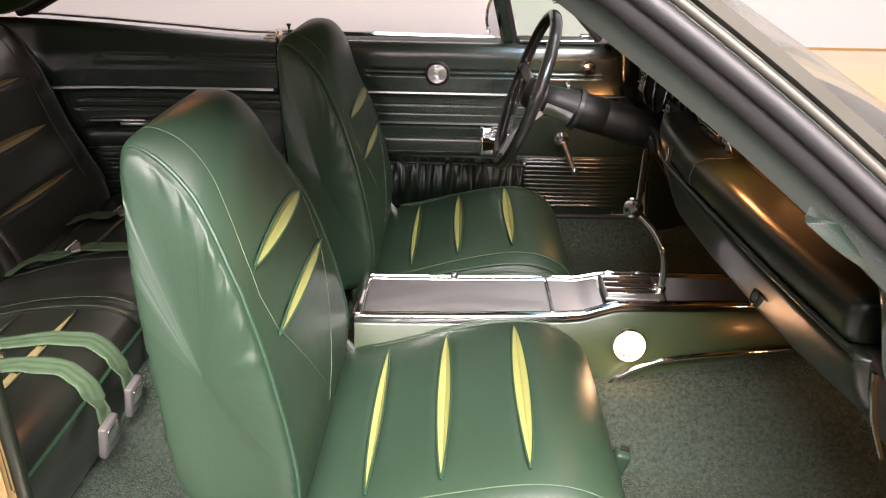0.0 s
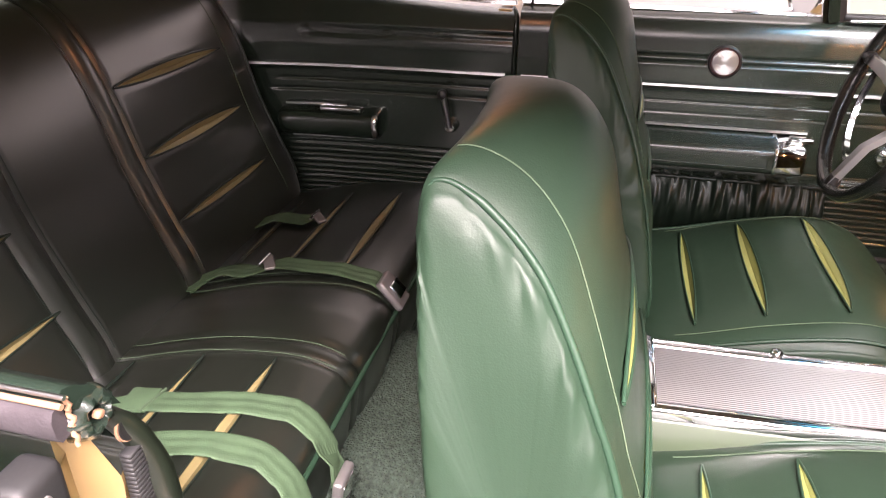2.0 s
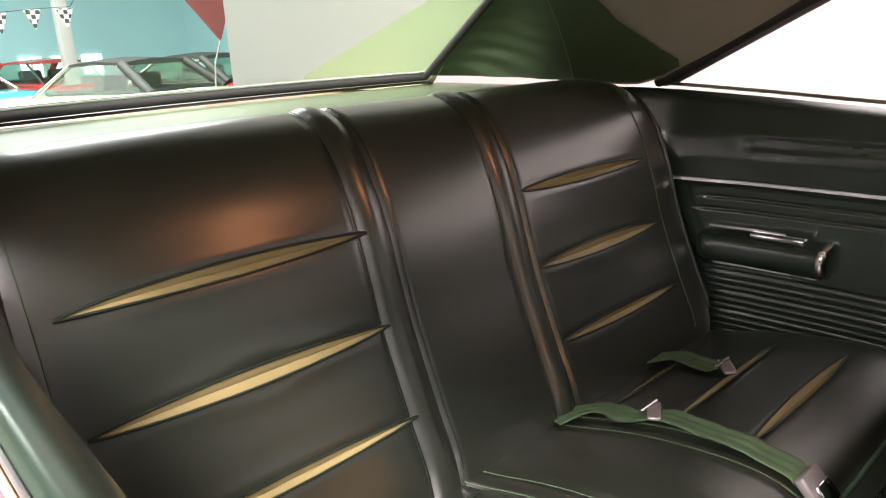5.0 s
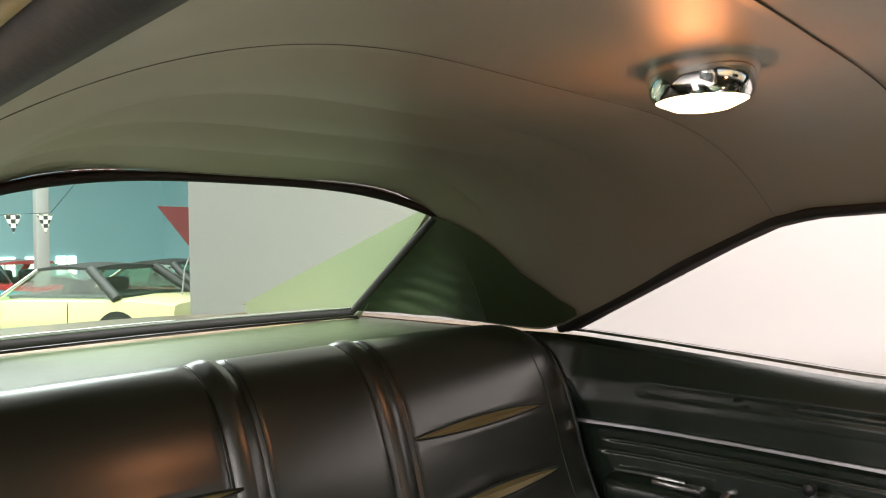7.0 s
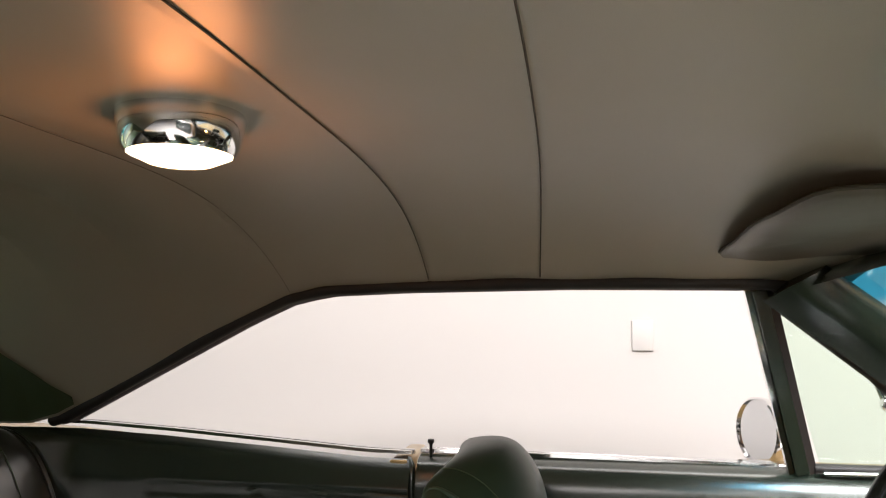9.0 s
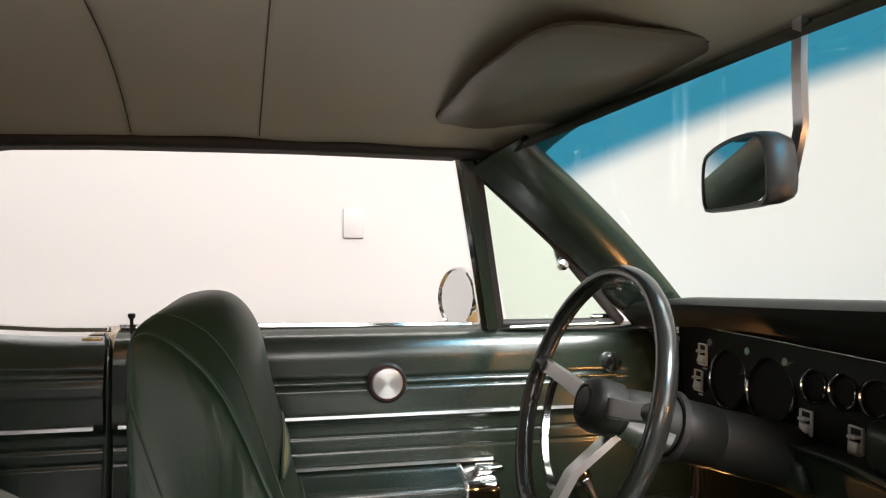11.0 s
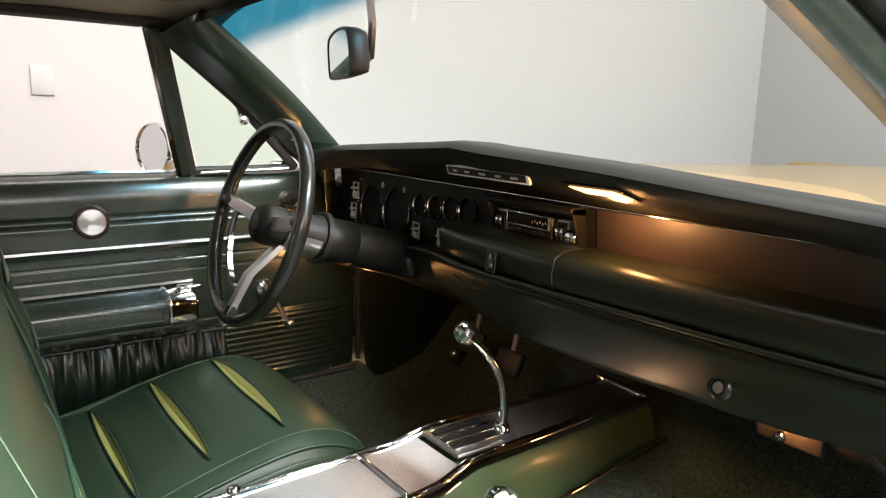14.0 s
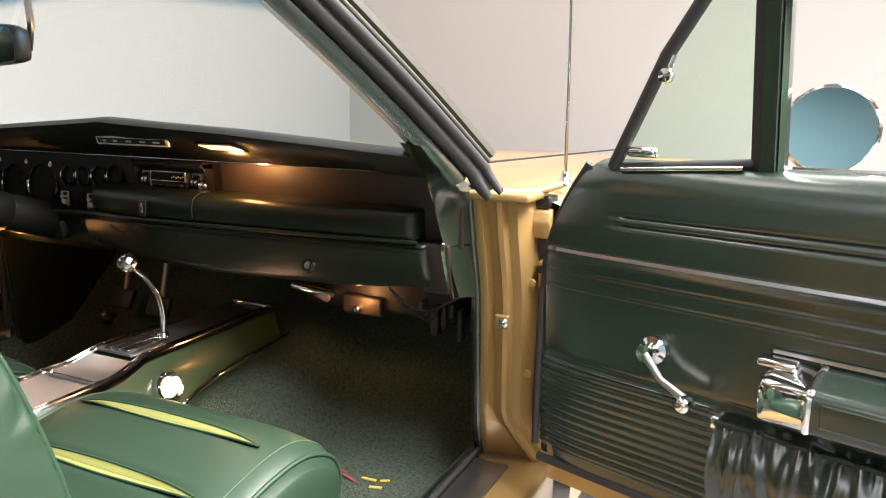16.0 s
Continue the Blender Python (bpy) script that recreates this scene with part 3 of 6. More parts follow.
part("piping", tube([rc.at(ue, v, lift=0.003) for v in np.linspace(-0.97, 0.97, 60)], 0.0045, 6), PIPING, rcm)


# ---- seat belts on the bench ----
def belt(y0, path_xy, lift, label, buckle_at, tongue=None, loop=False):
    """Webbing laid over the cushion, with a steel buckle; path rows: x, y along the cushion."""
    t = thing("seat_belt", (path_xy[0][0], y0, 0.5), label, "seat belt", "rear seat belts")
    pts = spline(path_xy, 40)
    rows = []
    for i, (x, y) in enumerate(pts):
        a, b = pts[max(i - 1, 0)], pts[min(i + 1, len(pts) - 1)]
        d = np.array(b) - np.array(a)
        nrm = np.array([-d[1], d[0]]) / (np.linalg.norm(d) + 1e-9) * 0.024
        row = []
        for k, h in [(-1, 0.0)] + [(a, 0.0020 + 0.0004 * math.cos(3 * math.pi * a)) for a in np.linspace(-0.92, 0.92, 23)] + [(1, 0.0), (0.9, -0.0005), (-0.9, -0.0005)]:
            qx, qy = x + nrm[0] * k, y + nrm[1] * k
            wob = 0.003 * noise.noise((qx * 22, qy * 22, y0 * 9))
            row.append((min(qx, -0.098), qy, bench_z(min(qx, -0.098), qy, x) + lift + h + wob))
        rows.append(row)
    if tongue and tongue[3] > 0:
        last = rows[-1]
        for drop in (0.02, 0.045, 0.07):
            rows.append([(-0.094 + 0.002 * (k % 3), y, z - drop) for k, (x, y, z) in enumerate(last)])
    part("webbing", solid(caps(grid(rows, cv=True), rows)), WEB, t)
    for bx, by, ang in buckle_at:
        z = bench_z(bx, by, bx) + lift
        if loop:
            part("folded_loop", box((bx, by, z + 0.005), (0.045, 0.052, 0.006), 0.002, rot=(0, -4, ang)), WEB, t)
            part("slide_bar", tube([(bx + 0.018, by - 0.028, z + 0.009), (bx + 0.026, by + 0.028, z + 0.009)], 0.0025, 6), THREAD, t)
            continue
        bk = part("buckle", box((bx, by, z + 0.006), (0.022, 0.054, 0.007), 0.003, rot=(0, 0, ang)), STEEL, t, "dull steel belt adjuster")
        part("adjuster_bar", tube([(bx - 0.010, by - 0.024, z + 0.011), (bx - 0.010, by + 0.024, z + 0.011)], 0.003, 8), CHROME, bk)
    if tongue:
        x, y, z, ang = tongue
        part("buckle_housing", box((x, y, z), (0.015, 0.052, 0.066), 0.004, rot=(0, ang, 0)), STEEL, t, "grey steel buckle")
        part("release", box((x + 0.009, y, z + 0.008), (0.006, 0.038, 0.030), 0.002, rot=(0, ang, 0)), CHROME, t, "chrome buckle flap")
    return t


def bench_z(x, y, xc):
    v = max(-0.99, min(0.99, y / 0.69))
    z = interp(x, [(-0.60, 0.455), (-0.484, 0.487), (-0.355, 0.522), (-0.225, 0.537), (-0.155, 0.528), (-0.118, 0.50), (-0.098, 0.46)])
    k = 0.62 + 0.38 * (1 - abs(v) ** 9) ** 0.5
    c = float(rc.c[1])
    return c + (z - c) * k + 0.006 + (0.005 if xc > -0.12 else 0)


belt(-0.38, [(-0.545, -0.425), (-0.49, -0.385), (-0.419, -0.372), (-0.348, -0.360), (-0.288, -0.350), (-0.181, -0.342), (-0.125, -0.350), (-0.099, -0.365)], 0.0, "green webbing lap belt lying across the rear cushion", [(-0.42, -0.374, 4)], (-0.086, -0.378, 0.415, 8), True)
belt(-0.28, [(-0.545, -0.345), (-0.505, -0.302), (-0.451, -0.278), (-0.392, -0.268), (-0.347, -0.269), (-0.252, -0.262), (-0.161, -0.250), (-0.118, -0.255), (-0.099, -0.264)], 0.0, "green webbing lap belt hanging over the cushion's front edge", [(-0.388, -0.269, 4)], (-0.086, -0.268, 0.42, 8), True)
belt(0.13, [(-0.535, 0.085), (-0.505, 0.150), (-0.46, 0.152), (-0.418, 0.135), (-0.374, 0.155), (-0.284, 0.140), (-0.207, 0.130), (-0.163, 0.128), (-0.140, 0.122)], 0.005, "green webbing belt with a grey plastic buckle", [(-0.385, 0.152, 30)], (-0.122, 0.115, 0.525, -40))
belt(0.33, [(-0.545, 0.39), (-0.504, 0.425), (-0.455, 0.405), (-0.385, 0.366)], 0.006, "short twisted green belt end with a chrome buckle", [(-0.366, 0.362, 40)])

# ---- console ----
console = thing("centre_console", (0.8, 0, 0.35), "green console with a ribbed chrome-framed top between the seats", "console")


def con_z(x):
    return interp(x, [(0.32, 0.516), (0.53, 0.519), (0.73, 0.526), (0.80, 0.528), (0.87, 0.548), (1.31, 0.553)])


def con_w(x):
    return interp(x, [(0.32, 0.090), (0.76, 0.086), (0.86, 0.074), (1.31, 0.060)])


CY = -0.012
xs = [0.325, 0.34, 0.45, 0.6, 0.73, 0.80, 0.84, 0.87, 0.95, 1.1, 1.25, 1.31]
rows = [[(x, CY + s * (con_w(x) + o), z) for s, o, z in ((-1, 0.075, 0.31), (-1, 0.03, con_z(x) - 0.09), (-1, 0.008, con_z(x) - 0.02), (-1, 0.0, con_z(x) - 0.012), (1, 0.0, con_z(x) - 0.012), (1, 0.008, con_z(x) - 0.02), (1, 0.03, con_z(x) - 0.09), (1, 0.075, 0.31))] for x in xs]
part("console_body", solid(caps(grid(rows, cv=True), rows)), PAINT_GREEN, console)
for s in (-1, 1):
    rows = [[(x, CY + s * (con_w(x) - a), con_z(x) + h) for a, h in ((-0.006, -0.014), (-0.005, -0.002), (-0.002, 0.003), (0.004, 0.004), (0.006, 0.001), (0.013, 0.002), (0.016, 0.000), (0.017, -0.012))] for x in np.linspace(0.325, 1.31, 60)]
    part("side_rail", solid(caps(grid(rows, cv=True), rows)), CHROME, console, "polished chrome rail")
for x in (0.33, 1.305):
    part("end_rail", box((x, CY, con_z(x)), (0.02, 2 * con_w(x) + 0.008, 0.016), 0.005), CHROME, console)
part("seam", box((0.738, CY, con_z(0.738) + 0.002), (0.005, 2 * con_w(0.738) - 0.02, 0.008), 0.001), CHROME, console)
# ribbed inlays: fine ridges running along the car
for x0, x1, mat, nm in ((0.342, 0.735, RIBBED, "console_lid"), (0.742, 0.845, RIBBED, "ribbed_plate"), (0.98, 1.292, RIBBED, "front_plate")):
    n = 30
    rows = []
    for x in np.linspace(x0, x1, 10):
        w = con_w(x) - 0.018
        row = []
        for k in range(n + 1):
            y = -w + 2 * w * k / n
            row += [(x, CY + y, con_z(x) - 0.0028), (x, CY + y + 0.4 * w / n, con_z(x) - 0.002), (x, CY + y + 1.0 * w / n, con_z(x) - 0.002), (x, CY + y + 1.4 * w / n, con_z(x) - 0.0028)]
        rows.append(row)
    part(nm, solid(grid(rows)), mat, console, sharp=20)
part("lid_latch", lathe([(0.0, 0), (0.010, 0), (0.010, 0.007), (0.006, 0.010), (0, 0.010)], (0.53, CY + 0.083, con_z(0.53) + 0.003), (0, 0, 1), 16), CHROME, console)
part("shifter_plate", box((0.912, CY, con_z(0.912) - 0.001), (0.125, 0.105, 0.008), 0.002), SATIN, console)
for y, mat in ((-0.026, BLACK), (0.0, DARK), (0.026, BLACK)):
    part("gate_slot", box((0.91, CY + y, con_z(0.91) + 0.004), (0.105, 0.020, 0.006), 0.002), mat, console)
for y in (-0.038, -0.013, 0.013, 0.038):
    part("gate_trim", box((0.91, CY + y, con_z(0.91) + 0.0065), (0.11, 0.003, 0.004), 0.001), CHROME, console)
lamp = part("courtesy_lamp", lathe([(0.0, -0.004), (0.037, -0.004), (0.037, 0.006), (0.032, 0.016), (0.022, 0.012), (0.020, 0.008), (0.0, 0.008)], (0.895, -0.116, 0.472), (0, -1, 0.25), 32), CHROME, console, "chrome lamp bezel")
part("lens", lathe([(0.0, 0.008), (0.0185, 0.008), (0.017, 0.012), (0.011, 0.014), (0, 0.0145)], (0.895, -0.116, 0.472), (0, -1, 0.25), 28), LAMP_GLOW, lamp, "lit white lamp lens")
edge = spline([(0.845, -0.152, 0.375), (0.87, -0.146, 0.405), (0.915, -0.145, 0.434), (0.98, -0.143, 0.456), (1.1, -0.138, 0.470), (1.3, -0.130, 0.485)], 40)
part("lower_moulding", tube(edge, 0.0065, 8), CHROME, console, "bright curved lower moulding")

lever = thing("gear_lever", (0.965, -0.03, 0.555), "curved chrome gear lever with a round clear knob", "gear lever")
path = spline([(0.968, -0.032, 0.553), (0.972, -0.032, 0.60), (0.962, -0.03, 0.65), (0.935, -0.026, 0.695), (0.905, -0.022, 0.725)], 24)
part("shaft", tube(path, [0.0085 - 0.002 * i / 23 for i in range(24)], 10), CHROME, lever)
part("collar", lathe([(0, 0), (0.016, 0), (0.014, 0.012), (0.009, 0.016), (0, 0.016)], (0.968, -0.032, 0.551), (0, 0, 1), 16), CHROME, lever)
ball = [(0.021 * math.sin(a), 0.021 - 0.021 * math.cos(a)) for a in np.linspace(0.05, 3.09, 9)]
knob = part("knob", lathe(ball, (0.907, -0.0225, 0.722), (-0.75, 0.1, 0.75), 10), CHROME, lever, "faceted chrome and glass knob", sharp=10)

# ---- dashboard ----
dash = thing("dashboard", (1.05, 0, 0.75), "black padded dashboard with round gauges and a green lower roll", "dashboard")


def crest(y):
    return interp(y, [(-0.72, 0.995), (-0.5, 1.012), (-0.25, 1.03), (0.0, 1.042), (0.06, 1.046), (0.14, 1.040), (0.5, 1.016), (0.72, 0.99)])


def crest_x(y):
    return interp(y, [(-0.72, 0.965), (-0.4, 0.93), (0.0, 0.905), (0.4, 0.905), (0.72, 0.93)])


ys = np.linspace(-0.735, 0.735, 60)
rows = []
for y in ys:
    cx, cz = crest_x(y), crest(y)
    base = 1.26 - 0.42 * (y / 0.735) ** 2 * 0.55
    rows.append([(base, y, 0.985), (base - 0.06, y, 0.998), (cx + 0.10, y, cz - 0.004), (cx + 0.03, y, cz), (cx + 0.008, y, cz - 0.003), (cx, y, cz - 0.012), (cx + 0.006, y, cz - 0.024), (cx + 0.04, y, cz - 0.05),
                 (1.02, y, 0.965), (1.03, y, 0.955), (1.10, y, 0.95), (1.2, y, 0.95)])
part("brow_pad", solid(caps(grid(rows, cv=True), rows)), BLACK_PAD, dash, "black padded dash brow", sharp=50)
part("brow_trim", tube([(1.024, y, 0.9545) for y in np.linspace(0.69, -0.70, 30)], 0.0022, 6), CHROME, dash)
# heater label strip
st = part("vent_label_strip", box((0.939, 0.0, 0.995), (0.006, 0.212, 0.020), 0.002, rot=(0, -20, 0)), RIM_LIGHT, dash, "chrome strip with small black legend")
part("strip_face", box((0.9365, 0.0, 0.9945), (0.004, 0.200, 0.012), 0.001, rot=(0, -20, 0)), BLACK, st)
for k, w in ((-0.075, 0.018), (-0.035, 0.014), (0.005, 0.016), (0.045, 0.012), (0.078, 0.010)):
    part("legend_bar", box((0.9345, k, 0.9938), (0.002, w, 0.004), 0.0005, rot=(0, -20, 0)), INK, st)
# slanted map lamp let into the brow's underside
SL, SN = Vector((0.79, 0, -0.61)), Vector((-0.61, 0, -0.79))


def slanted(a, b, h0, h1):
    """A block on the brow's underside: a half length along the dash, b half depth, ends slanted."""
    c = Vector((0.9445, -0.243, 0.9915))
    ring = [c + Vector((0, -1, 0)) * (u * a + w * 0.013) + SL * w * b for u, w in ((-1, -1), (1, -1), (1, 1), (-1, 1))]
    return solid(caps(grid([[p + SN * h for p in ring] for h in (h0, h1)], cv=True), None))


ml = part("map_lamp", slanted(0.049, 0.0125, -0.006, 0.0025), BLACK, dash)
part("lens", slanted(0.041, 0.0064, 0.0, 0.004), MAP_GLOW, ml, "lit amber map lamp lens")

# instrument panel with openings
PX = 1.046


def panel_x(z):
    return PX + (z - 0.87) * -0.10


holes = [(0.548, 0.868, 0.050), (0.440, 0.868, 0.054), (0.341, 0.896, 0.0235), (0.286, 0.899, 0.0235), (0.231, 0.901, 0.0235), (0.175, 0.904, 0.0255)]
bm = bmesh.new()
y0, y1, z0, z1 = -0.15, 0.70, 0.79, 0.957
bmesh.ops.create_grid(bm, x_segments=100, y_segments=24, size=0.5)
for v in bm.verts:
    y, z = y0 + (v.co.x + 0.5) * (y1 - y0), z0 + (v.co.y + 0.5) * (z1 - z0)
    for hy, hz, r in holes:
        d = math.hypot(y - hy, z - hz)
        if d < r * 1.35 and d > 1e-6:
            k = r if d > r * 0.62 else d
            y, z = hy + (y - hy) / d * k, hz + (z - hz) / d * k
    v.co = (panel_x(z), y, z)
bmesh.ops.delete(bm, geom=[f for f in bm.faces if any(math.hypot(f.calc_center_median().y - hy, f.calc_center_median().z - hz) < r * 0.93 for hy, hz, r in holes)], context="FACES")
part("instrument_panel", bm, BLACK, dash, "matt black instrument panel")
for hy, hz, r in holes:
    g = part("gauge", lathe([(r + 0.004, -0.001), (r + 0.004, 0.004), (r, 0.006), (r - 0.003, 0.002), (r - 0.005, -0.03), (r - 0.005, -0.034), (0, -0.034)], (panel_x(hz), hy, hz), (-1, 0, 0.1), 36), GAUGE, dash, "deep round black gauge")
    part("bezel", hoop([(r - 0.0015, 0.0), (r + 0.002, 0.0), (r + 0.0022, 0.004), (r + 0.0006, 0.0075), (r - 0.0012, 0.005)], (panel_x(hz), hy, hz), (-1, 0, 0.1)), CHROME, g)
    part("inner_ring", hoop([(r - 0.006, -0.016), (r - 0.004, -0.016), (r - 0.004, -0.013), (r - 0.006, -0.013)], (panel_x(hz), hy, hz), (-1, 0, 0.1)), SATIN, g)
    part("needle", box((panel_x(hz) + 0.03, hy - r * 0.3, hz - r * 0.2), (0.002, r * 0.7, 0.0015), 0.0, rot=(35, 0, 0)), BLACK, g)
for y, z, h in ((0.360, 0.838, 0.038), (0.266, 0.836, 0.040), (0.616, 0.900, 0.040), (0.636, 0.848, 0.040), (0.218, 0.834, 0.040)):
    px = panel_x(z)
    r = part("rocker_switch", box((px - 0.001, y, z), (0.008, 0.023, h), 0.002), DARK, dash, "chrome framed rocker switch")
    for k in (-1, 1):
        part("frame_side", box((px - 0.006, y + k * 0.0112, z), (0.005, 0.0026, h), 0.0008), RIM_LIGHT, r)
        part("frame_end", box((px - 0.006, y, z + k * (h / 2 - 0.0013)), (0.005, 0.020, 0.0026), 0.0008), RIM_LIGHT, r)
    part("rocker", box((px - 0.008, y, z - h * 0.22), (0.010, 0.0165, h * 0.36), 0.002, rot=(0, 14, 0)), RIM_LIGHT, r, "white rocker")
    part("lever", box((px - 0.012, y - 0.002, z + h * 0.16), (0.012, 0.014, 0.005), 0.0015), RIM_LIGHT, r)
    part("legend_bar", box((px - 0.001, y, z - h * 0.5 - 0.006), (0.002, 0.012, 0.003), 0.0004), INK, r)
    for k in (-0.3, 0.0, 0.3):
        part("legend_bar", box((px - 0.001, y + 0.017, z + h * k), (0.002, 0.006, 0.0022), 0.0004), INK, r)
for y, z in ((0.49, 0.925), (0.40, 0.922), (0.595, 0.925)):
    part("indicator", lathe([(0, 0), (0.007, 0), (0.0065, 0.004), (0, 0.004)], (panel_x(z), y, z), (-1, 0, 0.1), 14), CHROME, dash)
RX, RY = panel_x(0.905), -0.0155
rad = part("radio", box((RX - 0.002, RY, 0.908), (0.034, 0.112, 0.040), 0.004), BLACK, dash, "black push-button radio with a thin chrome dial frame")
part("dial", box((RX - 0.0195, RY, 0.915), (0.005, 0.098, 0.018), 0.001), GAUGE, rad)
for k in (-1, 1):
    part("dial_frame", box((RX - 0.021, RY, 0.915 + k * 0.0105), (0.006, 0.106, 0.0028), 0.0008), CHROME, rad)
    part("dial_frame", box((RX - 0.021, RY + k * 0.0515, 0.915), (0.006, 0.0028, 0.0215), 0.0008), CHROME, rad)
for k in range(7):
    part("tick", box((RX - 0.0222, RY - 0.012 - k * 0.0065, 0.913 + 0.002 * (k % 2)), (0.001, 0.0022, 0.004), 0), INK, rad)
for k in range(5):
    part("push_button", box((RX - 0.019, RY - 0.036 + k * 0.018, 0.8955), (0.014, 0.0155, 0.008), 0.002), BLACK, rad)
for y in (0.062, -0.090):
    k = part("thumb_wheel_plate", box((RX - 0.006, y, 0.903), (0.012, 0.027, 0.042), 0.002), RIM_LIGHT, rad)
    part("wheel_slot", box((RX - 0.0115, y, 0.903), (0.003, 0.021, 0.036), 0.001), DARK, k)
    for o in (-0.0052, 0.0052):
        part("thumb_wheel", lathe([(0, -0.004), (0.015, -0.004), (0.016, 0), (0.015, 0.004), (0, 0.004)], (RX - 0.006, y + o, 0.903), (0, 1, 0), 20), CHROME, k)
rec = part("radio_surround", prism([(1.045, 0.950), (1.008, 0.950), (1.004, 0.944), (1.006, 0.938), (1.045, 0.936)], -0.130, 0.085, 0.001), BLACK, dash)
for y in (-0.128, 0.083):
    part("surround_side", prism([(1.05, 0.948), (1.008, 0.948), (1.032, 0.876), (1.055, 0.876)], y - 0.002, y + 0.002, 0.001), BLACK, rec)
part("surround_base", prism([(1.05, 0.880), (1.030, 0.880), (1.032, 0.874), (1.05, 0.874)], -0.128, 0.083, 0.001), BLACK, rec)
kn = part("lighter_knob", lathe([(0, 0), (0.008, 0), (0.008, 0.012), (0.013, 0.014), (0.013, 0.02), (0.008, 0.023), (0, 0.023)], (panel_x(0.9), -0.113, 0.897), (-1, 0, 0.1), 18), CHROME, dash, "chrome lighter knob")
# passenger side face
part("glove_panel", prism([(1.045, 0.957), (1.034, 0.957), (1.047, 0.812), (1.058, 0.812)], -0.155, -0.735, 0.002), GLOVE, dash, "dark brown matt panel")
# padded roll, ends rounded
ROLL = [(1.03, 0.825), (0.975, 0.825), (0.960, 0.828), (0.955, 0.838), (0.953, 0.852), (0.954, 0.868), (0.960, 0.880), (0.976, 0.886), (1.04, 0.887), (1.05, 0.855)]
prof = spline(ROLL, 40, True)
rows = []


def roll_dx(y):
    return interp(y, [(-0.68, 0.040), (-0.45, 0.02), (-0.1, 0.0), (0.10, 0.010), (0.22, 0.035)])


for y in np.r_[0.200, 0.199, 0.197, 0.193, 0.186, np.linspace(0.17, -0.630, 40), -0.638, -0.645, -0.650, -0.653, -0.656, -0.657]:
    e = max(max(0, (y - 0.180) / 0.020), max(0, (-0.643 - y) / 0.014))
    k = math.sqrt(max(0.02, 1 - e * e)) if e > 0 else 1
    rows.append([(1.04 + (x - 1.04) * (0.80 + 0.20 * k) + roll_dx(y) * (1 if x < 1.03 else 0.2), y, 0.856 + (z - 0.856) * (0.80 + 0.20 * k)) for x, z in prof])
roll = part("lower_roll", solid(caps(grid(rows, cv=True), rows)), DASH, dash, "padded dark green roll")
part("seam", tube([(0.953, -0.150, 0.838), (0.951, -0.150, 0.858), (0.956, -0.150, 0.878), (0.976, -0.150, 0.888), (1.03, -0.150, 0.889)], 0.0014, 6), DARK, roll)
em = part("badge", box((0.9515, -0.006, 0.848), (0.003, 0.024, 0.036), 0.001, rot=(0, 4, 0)), BLACK, roll, "small black square badge with pale motif")
part("motif", lathe([(0, 0), (0.0045, 0), (0.0040, 0.001), (0, 0.001)], (0.9495, -0.007, 0.842), (-1, 0, 0), 12), SATIN, em)
for k in (-1, 1):
    part("motif_bar", box((0.9493, -0.0055 + k * 0.0022, 0.854), (0.001, 0.0026, 0.014), 0.0004, rot=(k * 14, 0, 0)), SATIN, em)
# lower panel: two beads under the roll, then a sloping face to a turned-under edge
rows = []
for y in np.r_[np.linspace(0.24, -0.664, 60), -0.672, -0.678, -0.682, -0.684]:
    dx = interp(y, [(-0.70, 0.036), (-0.4, 0.012), (0.0, -0.008), (0.24, 0.03)]) + 0.022 * (max(0, -0.664 - y) / 0.020) ** 3
    zl = interp(y, [(-0.70, 0.735), (-0.5, 0.718), (-0.2, 0.712), (0.0, 0.718), (0.24, 0.735)])
    rows.append([(1.03 + dx, y, 0.8235), (0.975 + dx, y, 0.823), (0.966 + dx, y, 0.820), (0.964 + dx, y, 0.8155), (0.968 + dx, y, 0.8125), (0.966 + dx, y, 0.809), (0.968 + dx, y, 0.800), (0.974 + dx, y, 0.780), (0.983 + dx, y, 0.755), (0.992 + dx, y, zl + 0.016), (0.999 + dx, y, zl + 0.004), (1.008 + dx, y, zl), (1.04 + dx, y, zl + 0.002), (1.07 + dx, y, 0.78)])
low = part("glove_door", solid(caps(grid(rows, cv=True), rows)), DASH, dash, "dark green glove box door", sharp=50)
lk = part("lock", lathe([(0, 0), (0.017, 0), (0.0155, 0.004), (0.010, 0.006), (0.009, 0.002), (0, 0.002)], (0.993, -0.419, 0.757), (-1, 0, 0.32), 22), DASH, low, "round recessed lock")
part("keyhole", lathe([(0, 0), (0.0085, 0), (0.0075, 0.004), (0, 0.0045)], (0.991, -0.419, 0.7576), (-1, 0, 0.32), 16), SATIN, lk)
part("ash_tray_line", tube([(0.966, 0.115, 0.800), (0.972, 0.09, 0.786), (0.975, 0.04, 0.781), (0.975, -0.03, 0.781)], 0.0016, 6), DARK, low)
part("ash_tray_pull", box((0.974, 0.045, 0.784), (0.006, 0.05, 0.006), 0.002), BLACK, low)
